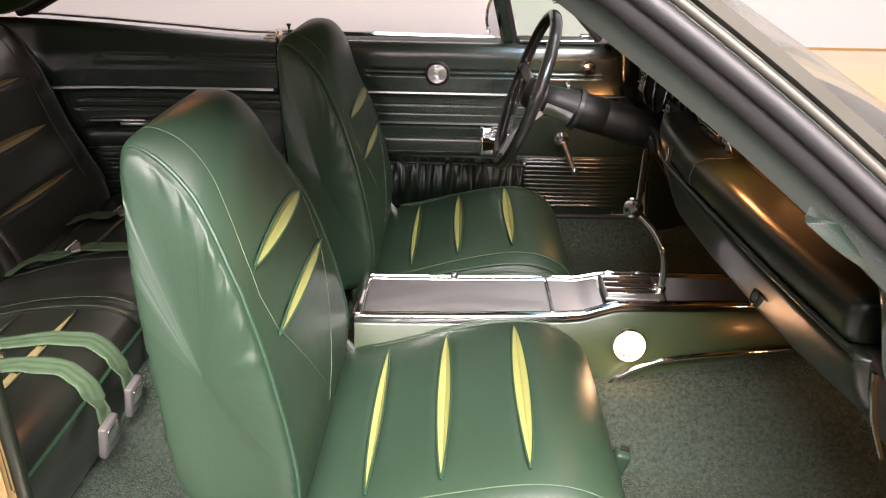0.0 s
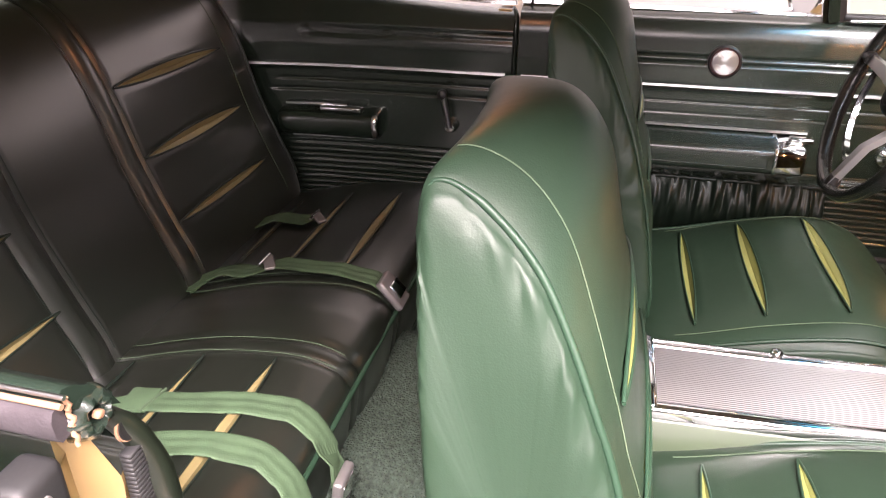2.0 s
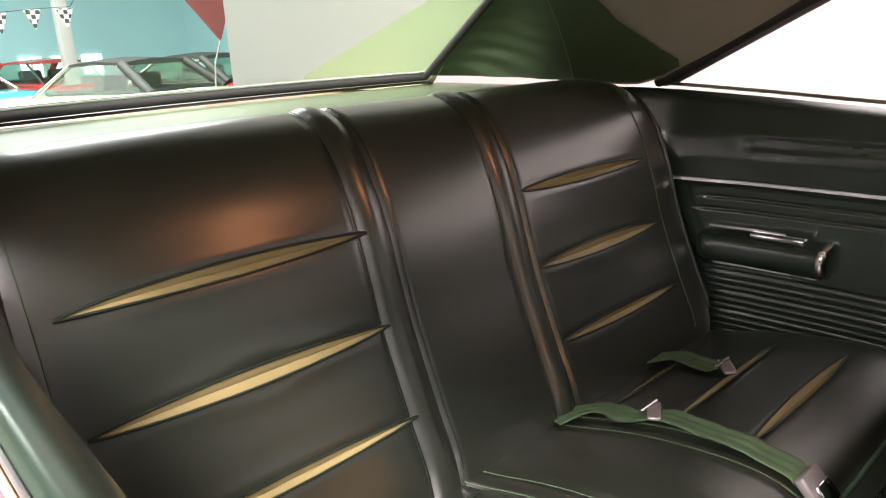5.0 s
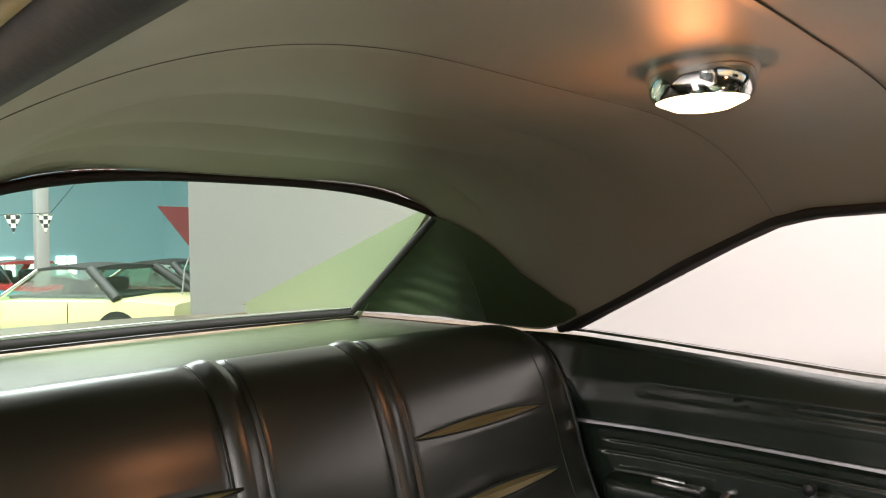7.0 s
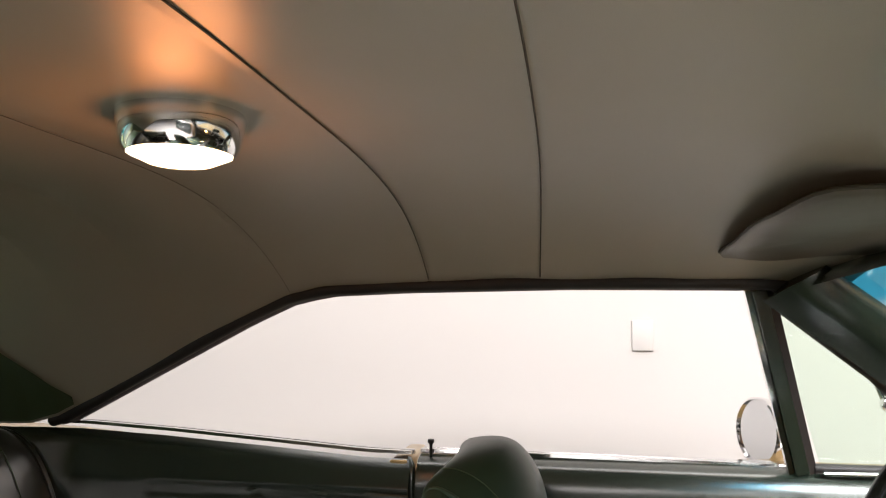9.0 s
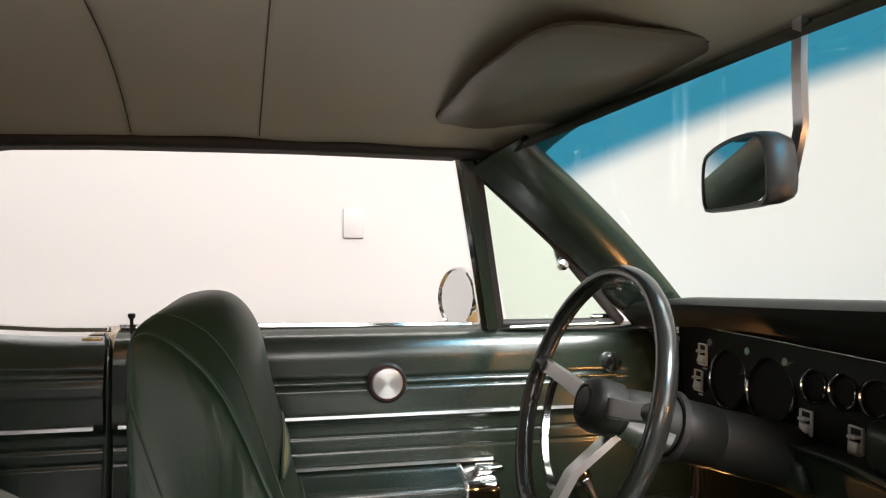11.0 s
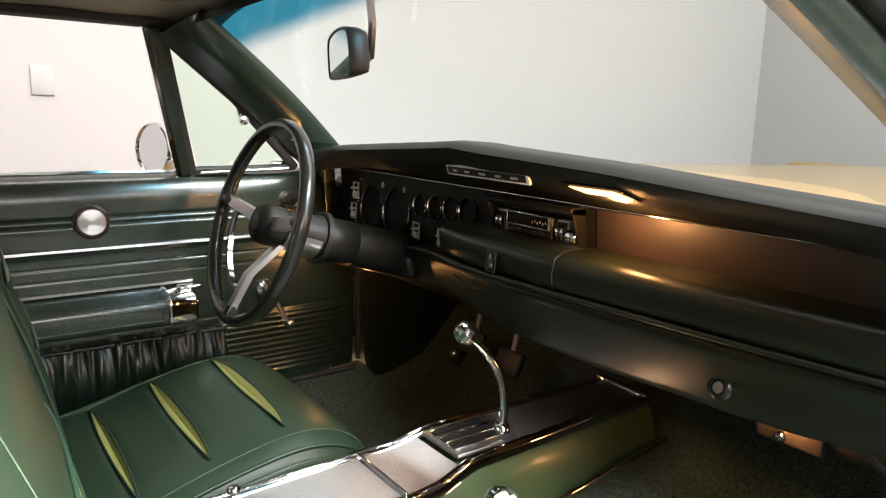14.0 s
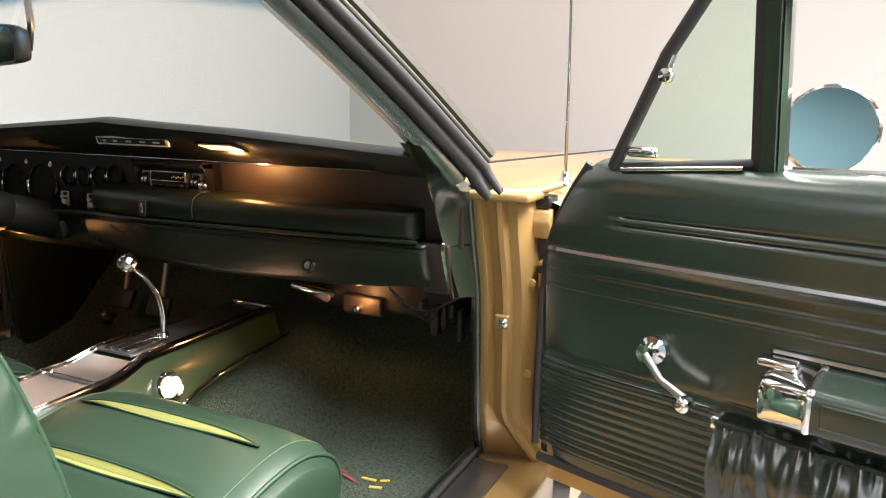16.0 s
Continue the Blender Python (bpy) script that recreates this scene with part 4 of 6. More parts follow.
# driver side lower panel
rows = []
for y in np.linspace(0.72, 0.22, 24):
    zt = interp(y, [(0.22, 0.818), (0.41, 0.806), (0.72, 0.79)])
    rows.append([(1.06, y, zt), (1.015, y, zt), (1.0, y, zt - 0.008), (1.002, y, zt - 0.02), (1.02, y, 0.745), (1.05, y, 0.715), (1.09, y, 0.72)])
part("lower_panel", solid(caps(grid(rows, cv=True), rows)), DASH, dash)
part("lower_bead", tube(spline([(1.02, 0.66, 0.795), (1.0, 0.42, 0.806), (0.990, 0.24, 0.818), (0.958, 0.06, 0.8225), (0.957, -0.1, 0.8235), (0.976, -0.45, 0.825), (0.995, -0.665, 0.826)], 60), 0.0045, 8), DASH, dash, "thin green bead along the dash")
# right end: black block and chrome strip
part("end_block", prism([(1.10, 0.824), (1.016, 0.824), (1.012, 0.818), (1.020, 0.78), (1.040, 0.724), (1.046, 0.719), (1.1, 0.719)], -0.660, -0.722, 0.003), GLOVE, dash, "dark brown end of the dash")
part("end_strip", strip([(0.998, -0.717, 0.830), (1.000, -0.718, 0.81), (1.010, -0.721, 0.77), (1.030, -0.726, 0.720)], (0, 1, 0), (-0.004, 0, -0.001), 0.007), CHROME, dash, "upright chrome end strip")
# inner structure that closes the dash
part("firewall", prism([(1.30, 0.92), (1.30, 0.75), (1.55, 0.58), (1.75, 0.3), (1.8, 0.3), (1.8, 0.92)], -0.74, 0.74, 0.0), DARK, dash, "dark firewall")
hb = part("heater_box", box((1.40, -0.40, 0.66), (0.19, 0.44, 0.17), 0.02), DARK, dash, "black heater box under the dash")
part("lamp_plate", box((1.300, -0.362, 0.597), (0.016, 0.115, 0.05), 0.0075, 4), GLOVE, hb, "brown plate lit by a footwell lamp")
part("footwell_lamp", lathe([(0, 0), (0.010, 0), (0.010, 0.008), (0.006, 0.012), (0, 0.013)], (1.293, -0.352, 0.588), (-1, 0, 0), 16), CHROME, hb)
part("duct", tube([(1.27, -0.17, 0.632), (1.285, -0.22, 0.622), (1.30, -0.28, 0.615)], [0.010, 0.014, 0.010], 12), CHROME, hb)
part("bracket", box((1.29, -0.245, 0.612), (0.02, 0.05, 0.022), 0.004, rot=(20, 0, 0)), STEEL, hb)
for k in range(6):
    part("wire_clip", box((1.21 + 0.012 * (k % 2), -0.575 - k * 0.022 - 0.006 * (k % 3), 0.640 - 0.014 * ((k * 2) % 3)), (0.03, 0.012 + 0.005 * (k % 2), 0.035 + 0.018 * ((k * 5) % 3)), 0.004), RUBBER, hb)
for k in range(3):
    part("wire", tube(spline([(1.15, -0.52, 0.69), (1.16, -0.57 - 0.02 * k, 0.645 - 0.01 * k), (1.18, -0.63, 0.655), (1.2, -0.70, 0.70)], 16), 0.003, 6), RUBBER, hb)
for y, z, x in ((0.50, 0.50, 1.32), (0.33, 0.50, 1.30)):
    p = thing("pedal", (x, y, z), "black rubber foot pedal on a steel arm", "pedal", "pedals")
    part("pad", box((x, y, z), (0.018, 0.085, 0.06), 0.006, rot=(0, 25, 0)), RUBBER, p)
    part("arm", tube([(x + 0.01, y, z + 0.01), (x + 0.04, y, z + 0.14), (x + 0.05, y, z + 0.28)], 0.008, 8), STEEL, p)

# ---- steering wheel and column ----
wheel = thing("steering_wheel", (0.72, 0.375, 0.87), "black three-spoke steering wheel with chrome spokes and a half horn ring", "steering wheel")
C0, WU = Vector((0.694, 0.378, 0.880)), Vector((0.308, 0, 0.951))
WN = Vector((-0.951, 0, 0.308))
rows = []
for i, a in enumerate(np.linspace(0, 2 * math.pi, 144, endpoint=False)):
    e = math.cos(a) * Vector((0, 1, 0)) + math.sin(a) * WU
    row = []
    for b in np.linspace(0, 2 * math.pi, 14, endpoint=False):
        notch = 0.0016 * (1 + math.sin(a * 60)) * (1 if math.cos(b) < -0.3 else 0)
        r = 0.0125 - notch
        row.append(C0 + e * (0.189 + r * math.cos(b)) + WN * r * 1.15 * math.sin(b))
    rows.append(row)
part("rim", solid(grid(rows, cu=True, cv=True)), WOODRIM, wheel, "black grooved rim")
HUB = C0 - WN * 0.035
for a, nm in ((8, "spoke"), (172, "spoke"), (-90, "spoke")):
    e = math.cos(radians(a)) * Vector((0, 1, 0)) + math.sin(radians(a)) * WU
    side = e.cross(WN)
    path = [HUB + e * 0.03 + WN * 0.012, HUB + e * 0.10 + WN * 0.016, C0 + e * 0.17 + WN * -0.004, C0 + e * 0.192]
    if a == -90:
        path[0] = HUB + e * 0.03 - WN * 0.03
    part("spoke", strip([tuple(p) for p in path], tuple(side), tuple(WN * (0.012 if a == -90 else 0.009)), [0.030, 0.026, 0.023, 0.020]), SATIN, wheel, "brushed chrome spoke")
    part("grip_block", tube([C0 + e * 0.165, C0 + e * 0.194], [0.012, 0.014], 10), BLACK, wheel)
arc = [C0 - WN * 0.014 + 0.138 * (math.cos(a) * Vector((0, 1, 0)) + math.sin(a) * WU) for a in np.linspace(radians(6), radians(-88), 40)]
out = [(p - C0).normalized() for p in arc]
part("horn_ring", strip([tuple(p) for p in arc], [tuple(o) for o in out], tuple(WN * 0.010), 0.011), CHROME, wheel, "flat chrome half horn ring")
part("hub_pad", lathe([(0, 0.040), (0.016, 0.0395), (0.021, 0.0385), (0.022, 0.0365), (0.024, 0.0385), (0.031, 0.036), (0.037, 0.029), (0.040, 0.016), (0.039, -0.012), (0.0, -0.012)], HUB, WN, 36), BLACK_PAD, wheel, "round dark hub pad with a ringed face")
part("hub_cup", lathe([(0.028, -0.010), (0.033, -0.012), (0.037, -0.04), (0.045, -0.094), (0.0, -0.094)], HUB, WN, 32), BLACK_PAD, wheel, "dark hub skirt")
rows = [[HUB + WN * h + r * (math.cos(radians(k)) * Vector((0, 1, 0)) + math.sin(radians(k)) * WU) for k in range(-176, -94, 9)] for h, r in ((-0.020, 0.0355), (-0.045, 0.0392), (-0.088, 0.0460))]
part("skirt_plate", solid(grid(rows)), SATIN, wheel, "brushed metal plate on the hub skirt")
part("hub_ring", hoop([(0.048, -0.094), (0.053, -0.094), (0.054, -0.104), (0.048, -0.104)], HUB, WN, 32), BLACK, wheel)
col = thing("steering_column", (0.88, 0.375, 0.82), "black steering column with a chrome turn signal stalk", "steering column")
A0, AX = HUB - WN * 0.100, Vector((0.965, 0, -0.262))
part("jacket", lathe([(0, 0), (0.041, 0), (0.045, 0.006), (0.046, 0.07), (0.044, 0.072), (0.045, 0.075), (0.048, 0.20), (0.050, 0.30), (0, 0.30)], A0, AX, 28), BLACK_PAD, col)
part("stalk", tube([A0 + AX * 0.04 + Vector((0, 0.04, 0)), A0 + AX * 0.0 + Vector((0, 0.12, 0.02)), A0 - AX * 0.005 + Vector((0, 0.16, 0.025))], 0.004, 8), CHROME, col)
part("stalk_knob", lathe([(0, 0), (0.007, 0), (0.007, 0.015), (0, 0.017)], A0 + Vector((0, 0.155, 0.025)), (0, 1, 0), 12), BLACK, col)
part("column_shroud", prism([(0.99, 0.79), (1.05, 0.80), (1.05, 0.74), (1.0, 0.745)], 0.315, 0.435, 0.008), DASH, col)

# ---- doors ----
HINGE = Vector((1.152, -0.87, 0))


def door(side_label, driver):
    X1 = 1.105 if driver else 1.062
    d = thing("car_door", (0.6, 0.78, 0.4), side_label, "car door", "front doors")

    def face(x, z):
        y = interp(z, [(0.40, 0.742), (0.58, 0.734), (0.775, 0.730), (0.785, 0.722), (0.83, 0.720), (0.90, 0.724), (0.925, 0.732), (0.940, 0.75), (0.945, 0.775)])
        return y + 0.02 * max(0, (x - 0.95) / 0.15) ** 2

    X0 = 0.008
    zs = np.r_[np.linspace(0.405, 0.425, 4), np.linspace(0.428, 0.59, 56), np.linspace(0.60, 0.77, 14), 0.776, 0.782, 0.788, np.linspace(0.80, 0.90, 10), 0.91, 0.92, 0.93, 0.937, 0.942, 0.945]
    GROOVES = [(0.752, 0.003, 0.0024, X0, X1), (0.725, 0.0028, 0.0018, X0, X1), (0.60, 0.0024, 0.0016, X0, X1)]
    LINES = [(0.856, 0.004, 0.004, 0.27, 0.432), (0.842, 0.004, 0.004, 0.27, 0.432), (0.856, 0.004, 0.004, 0.50, 0.93), (0.842, 0.004, 0.004, 0.50, 0.93)]
    zs = sorted(set(np.round(np.r_[zs, [z + k for z, *_ in GROOVES + LINES[:2] for k in (-0.005, -0.0025, 0, 0.0025, 0.005)]], 4)))
    xs = np.r_[np.linspace(X0, X1, 80), 0.27, 0.432, 0.50]
    xs = sorted(set(np.round(xs, 4)))
    rows = []
    for x in xs:
        row = []
        for z in zs:
            y = face(x, z)
            for zg, wd, dp, a, b in GROOVES + LINES:
                if a <= x <= b and abs(z - zg) < 0.0045:
                    y += dp * (1 - abs(z - zg) / 0.0045)
            if 0.735 < x < 1.085 and 0.425 < z < 0.59:
                k = (z - 0.425) / 0.0145
                y -= 0.005 * abs(math.sin(math.pi * k)) ** 0.5
            y += 0.0012 * noise.noise((x * 6, z * 9, 1.0))
            row.append((x, y, z))
        rows.append(row)
    def edge(x, z):
        """The open door's front edge leans back towards its top corner."""
        return x if driver or x < 0.85 else 0.85 + (x - 0.85) * (1 - 0.40 * max(0, (z - 0.74) / 0.205) ** 1.8)

    rows = [[(edge(x, z), y, z) for x, y, z in row] for row in rows]
    panel = part("inner_panel", solid(grid(rows)), TRIM, d, "dark green embossed vinyl door card", sharp=60)
    # shell behind the card
    XE = X1 - (0.06 if driver else 0.005)
    sh = [(X0 - 0.002, 0.36), (XE - 0.015, 0.36), (XE, 0.6), (edge(XE, 0.82), 0.82), (edge(XE, 0.93) - 0.004, 0.93), (X0 - 0.002, 0.93)]
    bm = bmesh.new()
    lo, hi = [bm.verts.new((x, 0.748, z)) for x, z in sh], [bm.verts.new((x, 0.90, z)) for x, z in sh]
    bm.faces.new(lo), bm.faces.new(hi[::-1])
    for i in range(6):
        bm.faces.new((lo[i], hi[i], hi[(i + 1) % 6], lo[(i + 1) % 6]))
    part("shell", solid(bm), GOLD, d, "gold painted outer door shell")
    part("weatherstrip", tube([(edge(X1, z) + 0.008, 0.744 + 0.006 * (z > 0.7), z) for z in np.linspace(0.42, 0.935, 16)], 0.007, 8), RUBBER, d)
    part("lower_strip", tube([(X0, 0.742, 0.397), (X1, 0.745, 0.397)], 0.008, 8), RUBBER, d)
    # belt mouldings
    part("belt_moulding", strip([(X0, 0.778, 0.948), (0.35, 0.778, 0.945), (0.70, 0.776, 0.941)], (0, 1, 0), (0, 0, 0.006), 0.012), CHROME, d)
    part("belt_rubber", strip([(X0, 0.793, 0.944), (0.35, 0.793, 0.941), (0.70, 0.791, 0.937)], (0, 1, 0), (0, 0, 0.006), 0.016), RUBBER, d)
    part("belt_chrome", strip([(X0, 0.81, 0.942), (0.35, 0.81, 0.939), (0.70, 0.806, 0.935)], (0, 1, 0), (0, 0, 0.01), 0.02), CHROME, d)
    part("mid_moulding", strip([(x, face(x, 0.788) - 0.001, 0.789) for x in np.linspace(X0 + 0.01, X1 - 0.03, 24)], (0, 0.25, 1), (0, -0.004, 0.001), 0.006), SATIN, d, "bright horizontal moulding")
    # brushed disc
    disc = part("disc_bezel", lathe([(0, -0.002), (0.036, -0.002), (0.036, 0.006), (0.032, 0.008), (0.030, 0.004), (0, 0.004)], (0.466, 0.720, 0.848), (0, -1, 0), 32), BLACK, d)
    part("disc", lathe([(0, 0.004), (0.0285, 0.004), (0.0275, 0.011)] + [(0.0265 - 0.0012 * k, 0.0120 + 0.00025 * (k % 2)) for k in range(21)] + [(0, 0.0122)], (0.466, 0.720, 0.848), (0, -1, 0), 40), DISC, disc, "round brushed metal disc", sharp=8)
    part("red_ring", hoop([(0.0285, 0.006), (0.0305, 0.006), (0.0305, 0.0095), (0.0285, 0.0095)], (0.466, 0.720, 0.848), (0, -1, 0)), RED_DARK, disc)
    # armrest
    AR = [(0.735, 0.616), (0.70, 0.615), (0.674, 0.615), (0.664, 0.618), (0.661, 0.626), (0.660, 0.645), (0.661, 0.662), (0.665, 0.671), (0.675, 0.676), (0.705, 0.685), (0.735, 0.692)]
    pr = spline(AR, 40)
    rows = []
    for x in np.r_[0.135, 0.137, 0.145, np.linspace(0.16, 0.60, 14)]:
        k = 0.7 + 0.3 * min(1, math.sqrt(max(0, (x - 0.135) / 0.025)))
        rows.append([(x, 0.735 + (y - 0.735) * k, 0.652 + (z - 0.652) * k) for y, z in pr])
    arm = part("armrest", solid(caps(grid(rows), rows)), TRIM, d, "padded dark green armrest")
    rows = [[(x, 0.735 + (y - 0.735) * k, 0.652 + (z - 0.652) * k) for y, z in pr] for x, k in ((0.598, 1.02), (0.602, 1.05), (0.606, 1.05), (0.608, 1.0), (0.655, 1.0), (0.662, 0.985), (0.665, 0.94))]
    for z in (0.630, 0.660):
        part("embossed_line", tube([(x, 0.6605, z) for x in np.linspace(0.16, 0.585, 12)], 0.0016, 6), TRIM, arm)
    part("embossed_line", tube([(0.586, 0.6605, z) for z in (0.630, 0.645, 0.660)], 0.0016, 6), TRIM, arm)
    cap = part("handle_cap", solid(caps(grid(rows), rows)), CHROME, arm, "chrome door pull end")
    part("release_paddle", box((0.655, 0.705, 0.688), (0.05, 0.03, 0.012), 0.004), CHROME, arm)
    part("arm_base", strip([(x, 0.729, 0.609) for x in np.linspace(0.135, 0.60, 8)], (0, 0, 1), (0, -0.014, 0), 0.006), CHROME, arm)
    part("arm_top_trim", strip([(x, 0.729, 0.697) for x in np.linspace(0.135, 0.67, 8)], (0, 0, 1), (0, -0.004, 0), 0.006), SATIN, arm)
    # shirred map pocket
    rows = []
    for x in np.linspace(0.10, 0.735, 210):
        row = []
        for k in np.r_[0, 0.04, 0.08, 0.13, np.linspace(0.2, 1, 12)]:
            z = 0.576 - 0.145 * k
            fold = noise.noise((x * 42 + 1.2 * k, 0.3 + k * 0.7, 4.2)) + 0.6 * noise.noise((x * 95, k * 1.5, 1.7))
            ruffle = 0.010 * noise.noise((x * 120, 0, 6.0)) * max(0, 1 - k * 7)
            row.append((x, 0.728 - 0.014 - 0.022 * math.sin(math.pi * min(1, k * 1.1)) - (0.019 if driver else 0.010) * fold * (1 - 0.7 * k) * min(1, 0.35 + k * 6) - ruffle, z + (0.010 * fold if k < 0.05 else 0)))
        row.insert(0, (x, 0.735, row[0][2] - 0.002))
        row.append((x, 0.736, 0.429))
        rows.append(row)
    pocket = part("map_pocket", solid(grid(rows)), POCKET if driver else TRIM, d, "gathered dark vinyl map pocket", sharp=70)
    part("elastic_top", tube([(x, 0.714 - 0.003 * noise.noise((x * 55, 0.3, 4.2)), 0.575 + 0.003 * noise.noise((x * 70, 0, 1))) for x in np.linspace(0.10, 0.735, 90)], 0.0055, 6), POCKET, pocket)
    part("pocket_clip", box((0.738, 0.722, 0.572), (0.012, 0.012, 0.02), 0.003), CHROME, pocket)
    # window crank
    hub = part("window_crank", lathe([(0, 0), (0.022, 0), (0.022, 0.008), (0.013, 0.012), (0.012, 0.03), (0.014, 0.035), (0, 0.037)], (0.846, 0.733, 0.655), (0, -1, 0), 20), CHROME, d, "chrome window crank")
    part("crank_arm", tube([(0.846, 0.70, 0.655), (0.846 + (0.016 if driver else -0.030), 0.697, 0.622), (0.846 + (0.038 if driver else -0.074), 0.692, 0.575 if driver else 0.604)], [0.008, 0.006, 0.007], 8), SATIN, hub)
    part("crank_knob", lathe([(0, 0), (0.010, 0), (0.0125, 0.012), (0.0115, 0.026), (0.006, 0.03), (0, 0.03)], (0.885 if driver else 0.769, 0.694, 0.572 if driver else 0.602), (0, -1, 0), 16), CHROME, hub)
    if driver:
        part("vent_crank", lathe([(0, 0), (0.020, 0), (0.020, 0.01), (0.016, 0.016), (0, 0.017)], (0.905, 0.722, 0.872), (0, -1, 0.1), 12), CHROME, d, "small chrome knurled vent knob", sharp=20)
    part("lock_pin", lathe([(0, 0), (0.003, 0), (0.003, 0.02), (0.0065, 0.024), (0.006, 0.03), (0, 0.031)], (0.03, 0.762, 0.944), (0, 0, 1), 10), BLACK, d, "black lock knob")
    for z in (0.49, 0.80):
        if driver:
            part("hinge", box((1.135, 0.80, z), (0.03, 0.03, 0.05), 0.008), BLACK, d)
    # vent window
    pb, pt, pf = Vector((0.672, 0.752, 0.942)), Vector((0.590, 0.648, 1.247)), Vector((0.93, 0.735, 0.95))
    ptop = pt
    if not driver:
        pb, pt, pf, ptop = Vector((0.712, 0.765, 0.942)), Vector((0.750, 0.70, 1.247)), Vector((0.946, 0.745, 0.932)), Vector((0.707, 0.695, 1.262))
    post = part("vent_post", strip([tuple(pb.lerp(ptop, k)) for k in (0, 0.5, 1)], (1, 0, 0.25), (0, -0.014, -0.004), 0.024), TRIM, d, "vent window division post")
    part("post_chrome", strip([tuple(pb.lerp(ptop, k) + Vector((-0.017, 0.004, 0))) for k in (0, 0.5, 1)], (1, 0, 0.25), (0, -0.012, -0.004), 0.010), CHROME, post)
    part("post_rubber", strip([tuple(pb.lerp(ptop, k) + Vector((0.018, 0.004, 0))) for k in (0, 0.5, 0.96)], (1, 0, 0.25), (0, -0.01, -0.004), 0.016), RUBBER, post)
    part("vent_frame", tube([tuple(pt), tuple(pt.lerp(pf, 0.5) + Vector((0.012, 0.004, 0.01))), tuple(pf)], 0.011, 8), RUBBER, d)
    part("vent_base", tube([tuple(pb + Vector((0.02, -0.005, 0.006))), tuple(pf)], 0.008, 8), RUBBER, d)
    part("vent_base_chrome", tube([tuple(pb + Vector((0.03, -0.02, 0.0))), tuple(pf + Vector((-0.02, -0.012, -0.002)))], 0.004, 8), CHROME, d)
    bm = bmesh.new()
    bm.faces.new([bm.verts.new(tuple(p)) for p in (pb + Vector((0.03, 0, 0.01)), pf, pt.lerp(pf, 0.5) + Vector((0.01, 0.003, 0.008)), pt + Vector((0.01, 0, -0.01)), ptop + Vector((0.02, 0, -0.015)))] if not driver else [bm.verts.new(tuple(p)) for p in (pb + Vector((0.03, 0, 0.01)), pf, pt.lerp(pf, 0.5) + Vector((0.01, 0.003, 0.008)), pt + Vector((0.02, 0, -0.01)))])
    g = part("vent_glass", bm, GLASS, d, "green tinted vent glass")
    g.visible_shadow = False
    lt = part("vent_latch", lathe([(0, 0), (0.010, 0), (0.012, 0.006), (0.010, 0.014), (0, 0.016)], ((0.79, 0.700, 1.062) if driver else (0.848, 0.712, 1.070)), (0, -1, 0), 14), CHROME, d)
    lx, lz = (0.79, 1.062) if driver else (0.848, 1.070)
    part("latch_arm", tube([(lx, 0.708, lz + 0.004), (lx - 0.008, 0.71, lz + 0.028)], 0.004, 6), CHROME, lt)
    part("vent_handle", box((0.895, 0.742, 0.958), (0.05, 0.018, 0.016), 0.006), CHROME, d)
    # round outside mirror
    mc = Vector((0.642, 0.875, 0.988)) if driver else Vector((0.668, 0.86, 0.998))
    face_n = (Vector((-0.90, -0.38, 0.05)) if driver else Vector((-0.40, -1.04, 0.06))).normalized()
    mk = 1.0 if driver else 1.03
    mir = part("door_mirror", lathe([(r * mk, h) for r, h in ((0.0, -0.05), (0.03, -0.045), (0.056, -0.025), (0.063, 0.0), (0.063, 0.012), (0.059, 0.014), (0.058, 0.006), (0, 0.006))], mc, face_n, 36), CHROME, d, "round chrome door mirror")
    part("mirror_glass", lathe([(0, 0.007), (0.0585 * mk, 0.007), (0.0585 * mk, 0.009), (0, 0.009)], mc, face_n, 36), MIRROR, mir)
    part("stem", tube([(mc - face_n * 0.03 + Vector((0, 0, -0.055))), (0.64, 0.86, 0.925)], [0.009, 0.014], 10), CHROME, mir)
    return d


door("closed driver door with dark green card and gathered map pocket", True)
mirror_y = Matrix.Diagonal((1, -1, 1, 1))
XF[0] = Matrix.Translation(HINGE + Vector((0, 0, 0.055))) @ Matrix.Rotation(radians(72), 4, "Z") @ Matrix.Translation(-HINGE) @ mirror_y
door("wide open passenger door with dark green card and chrome crank", False)
XF[0] = Matrix.Identity(4)


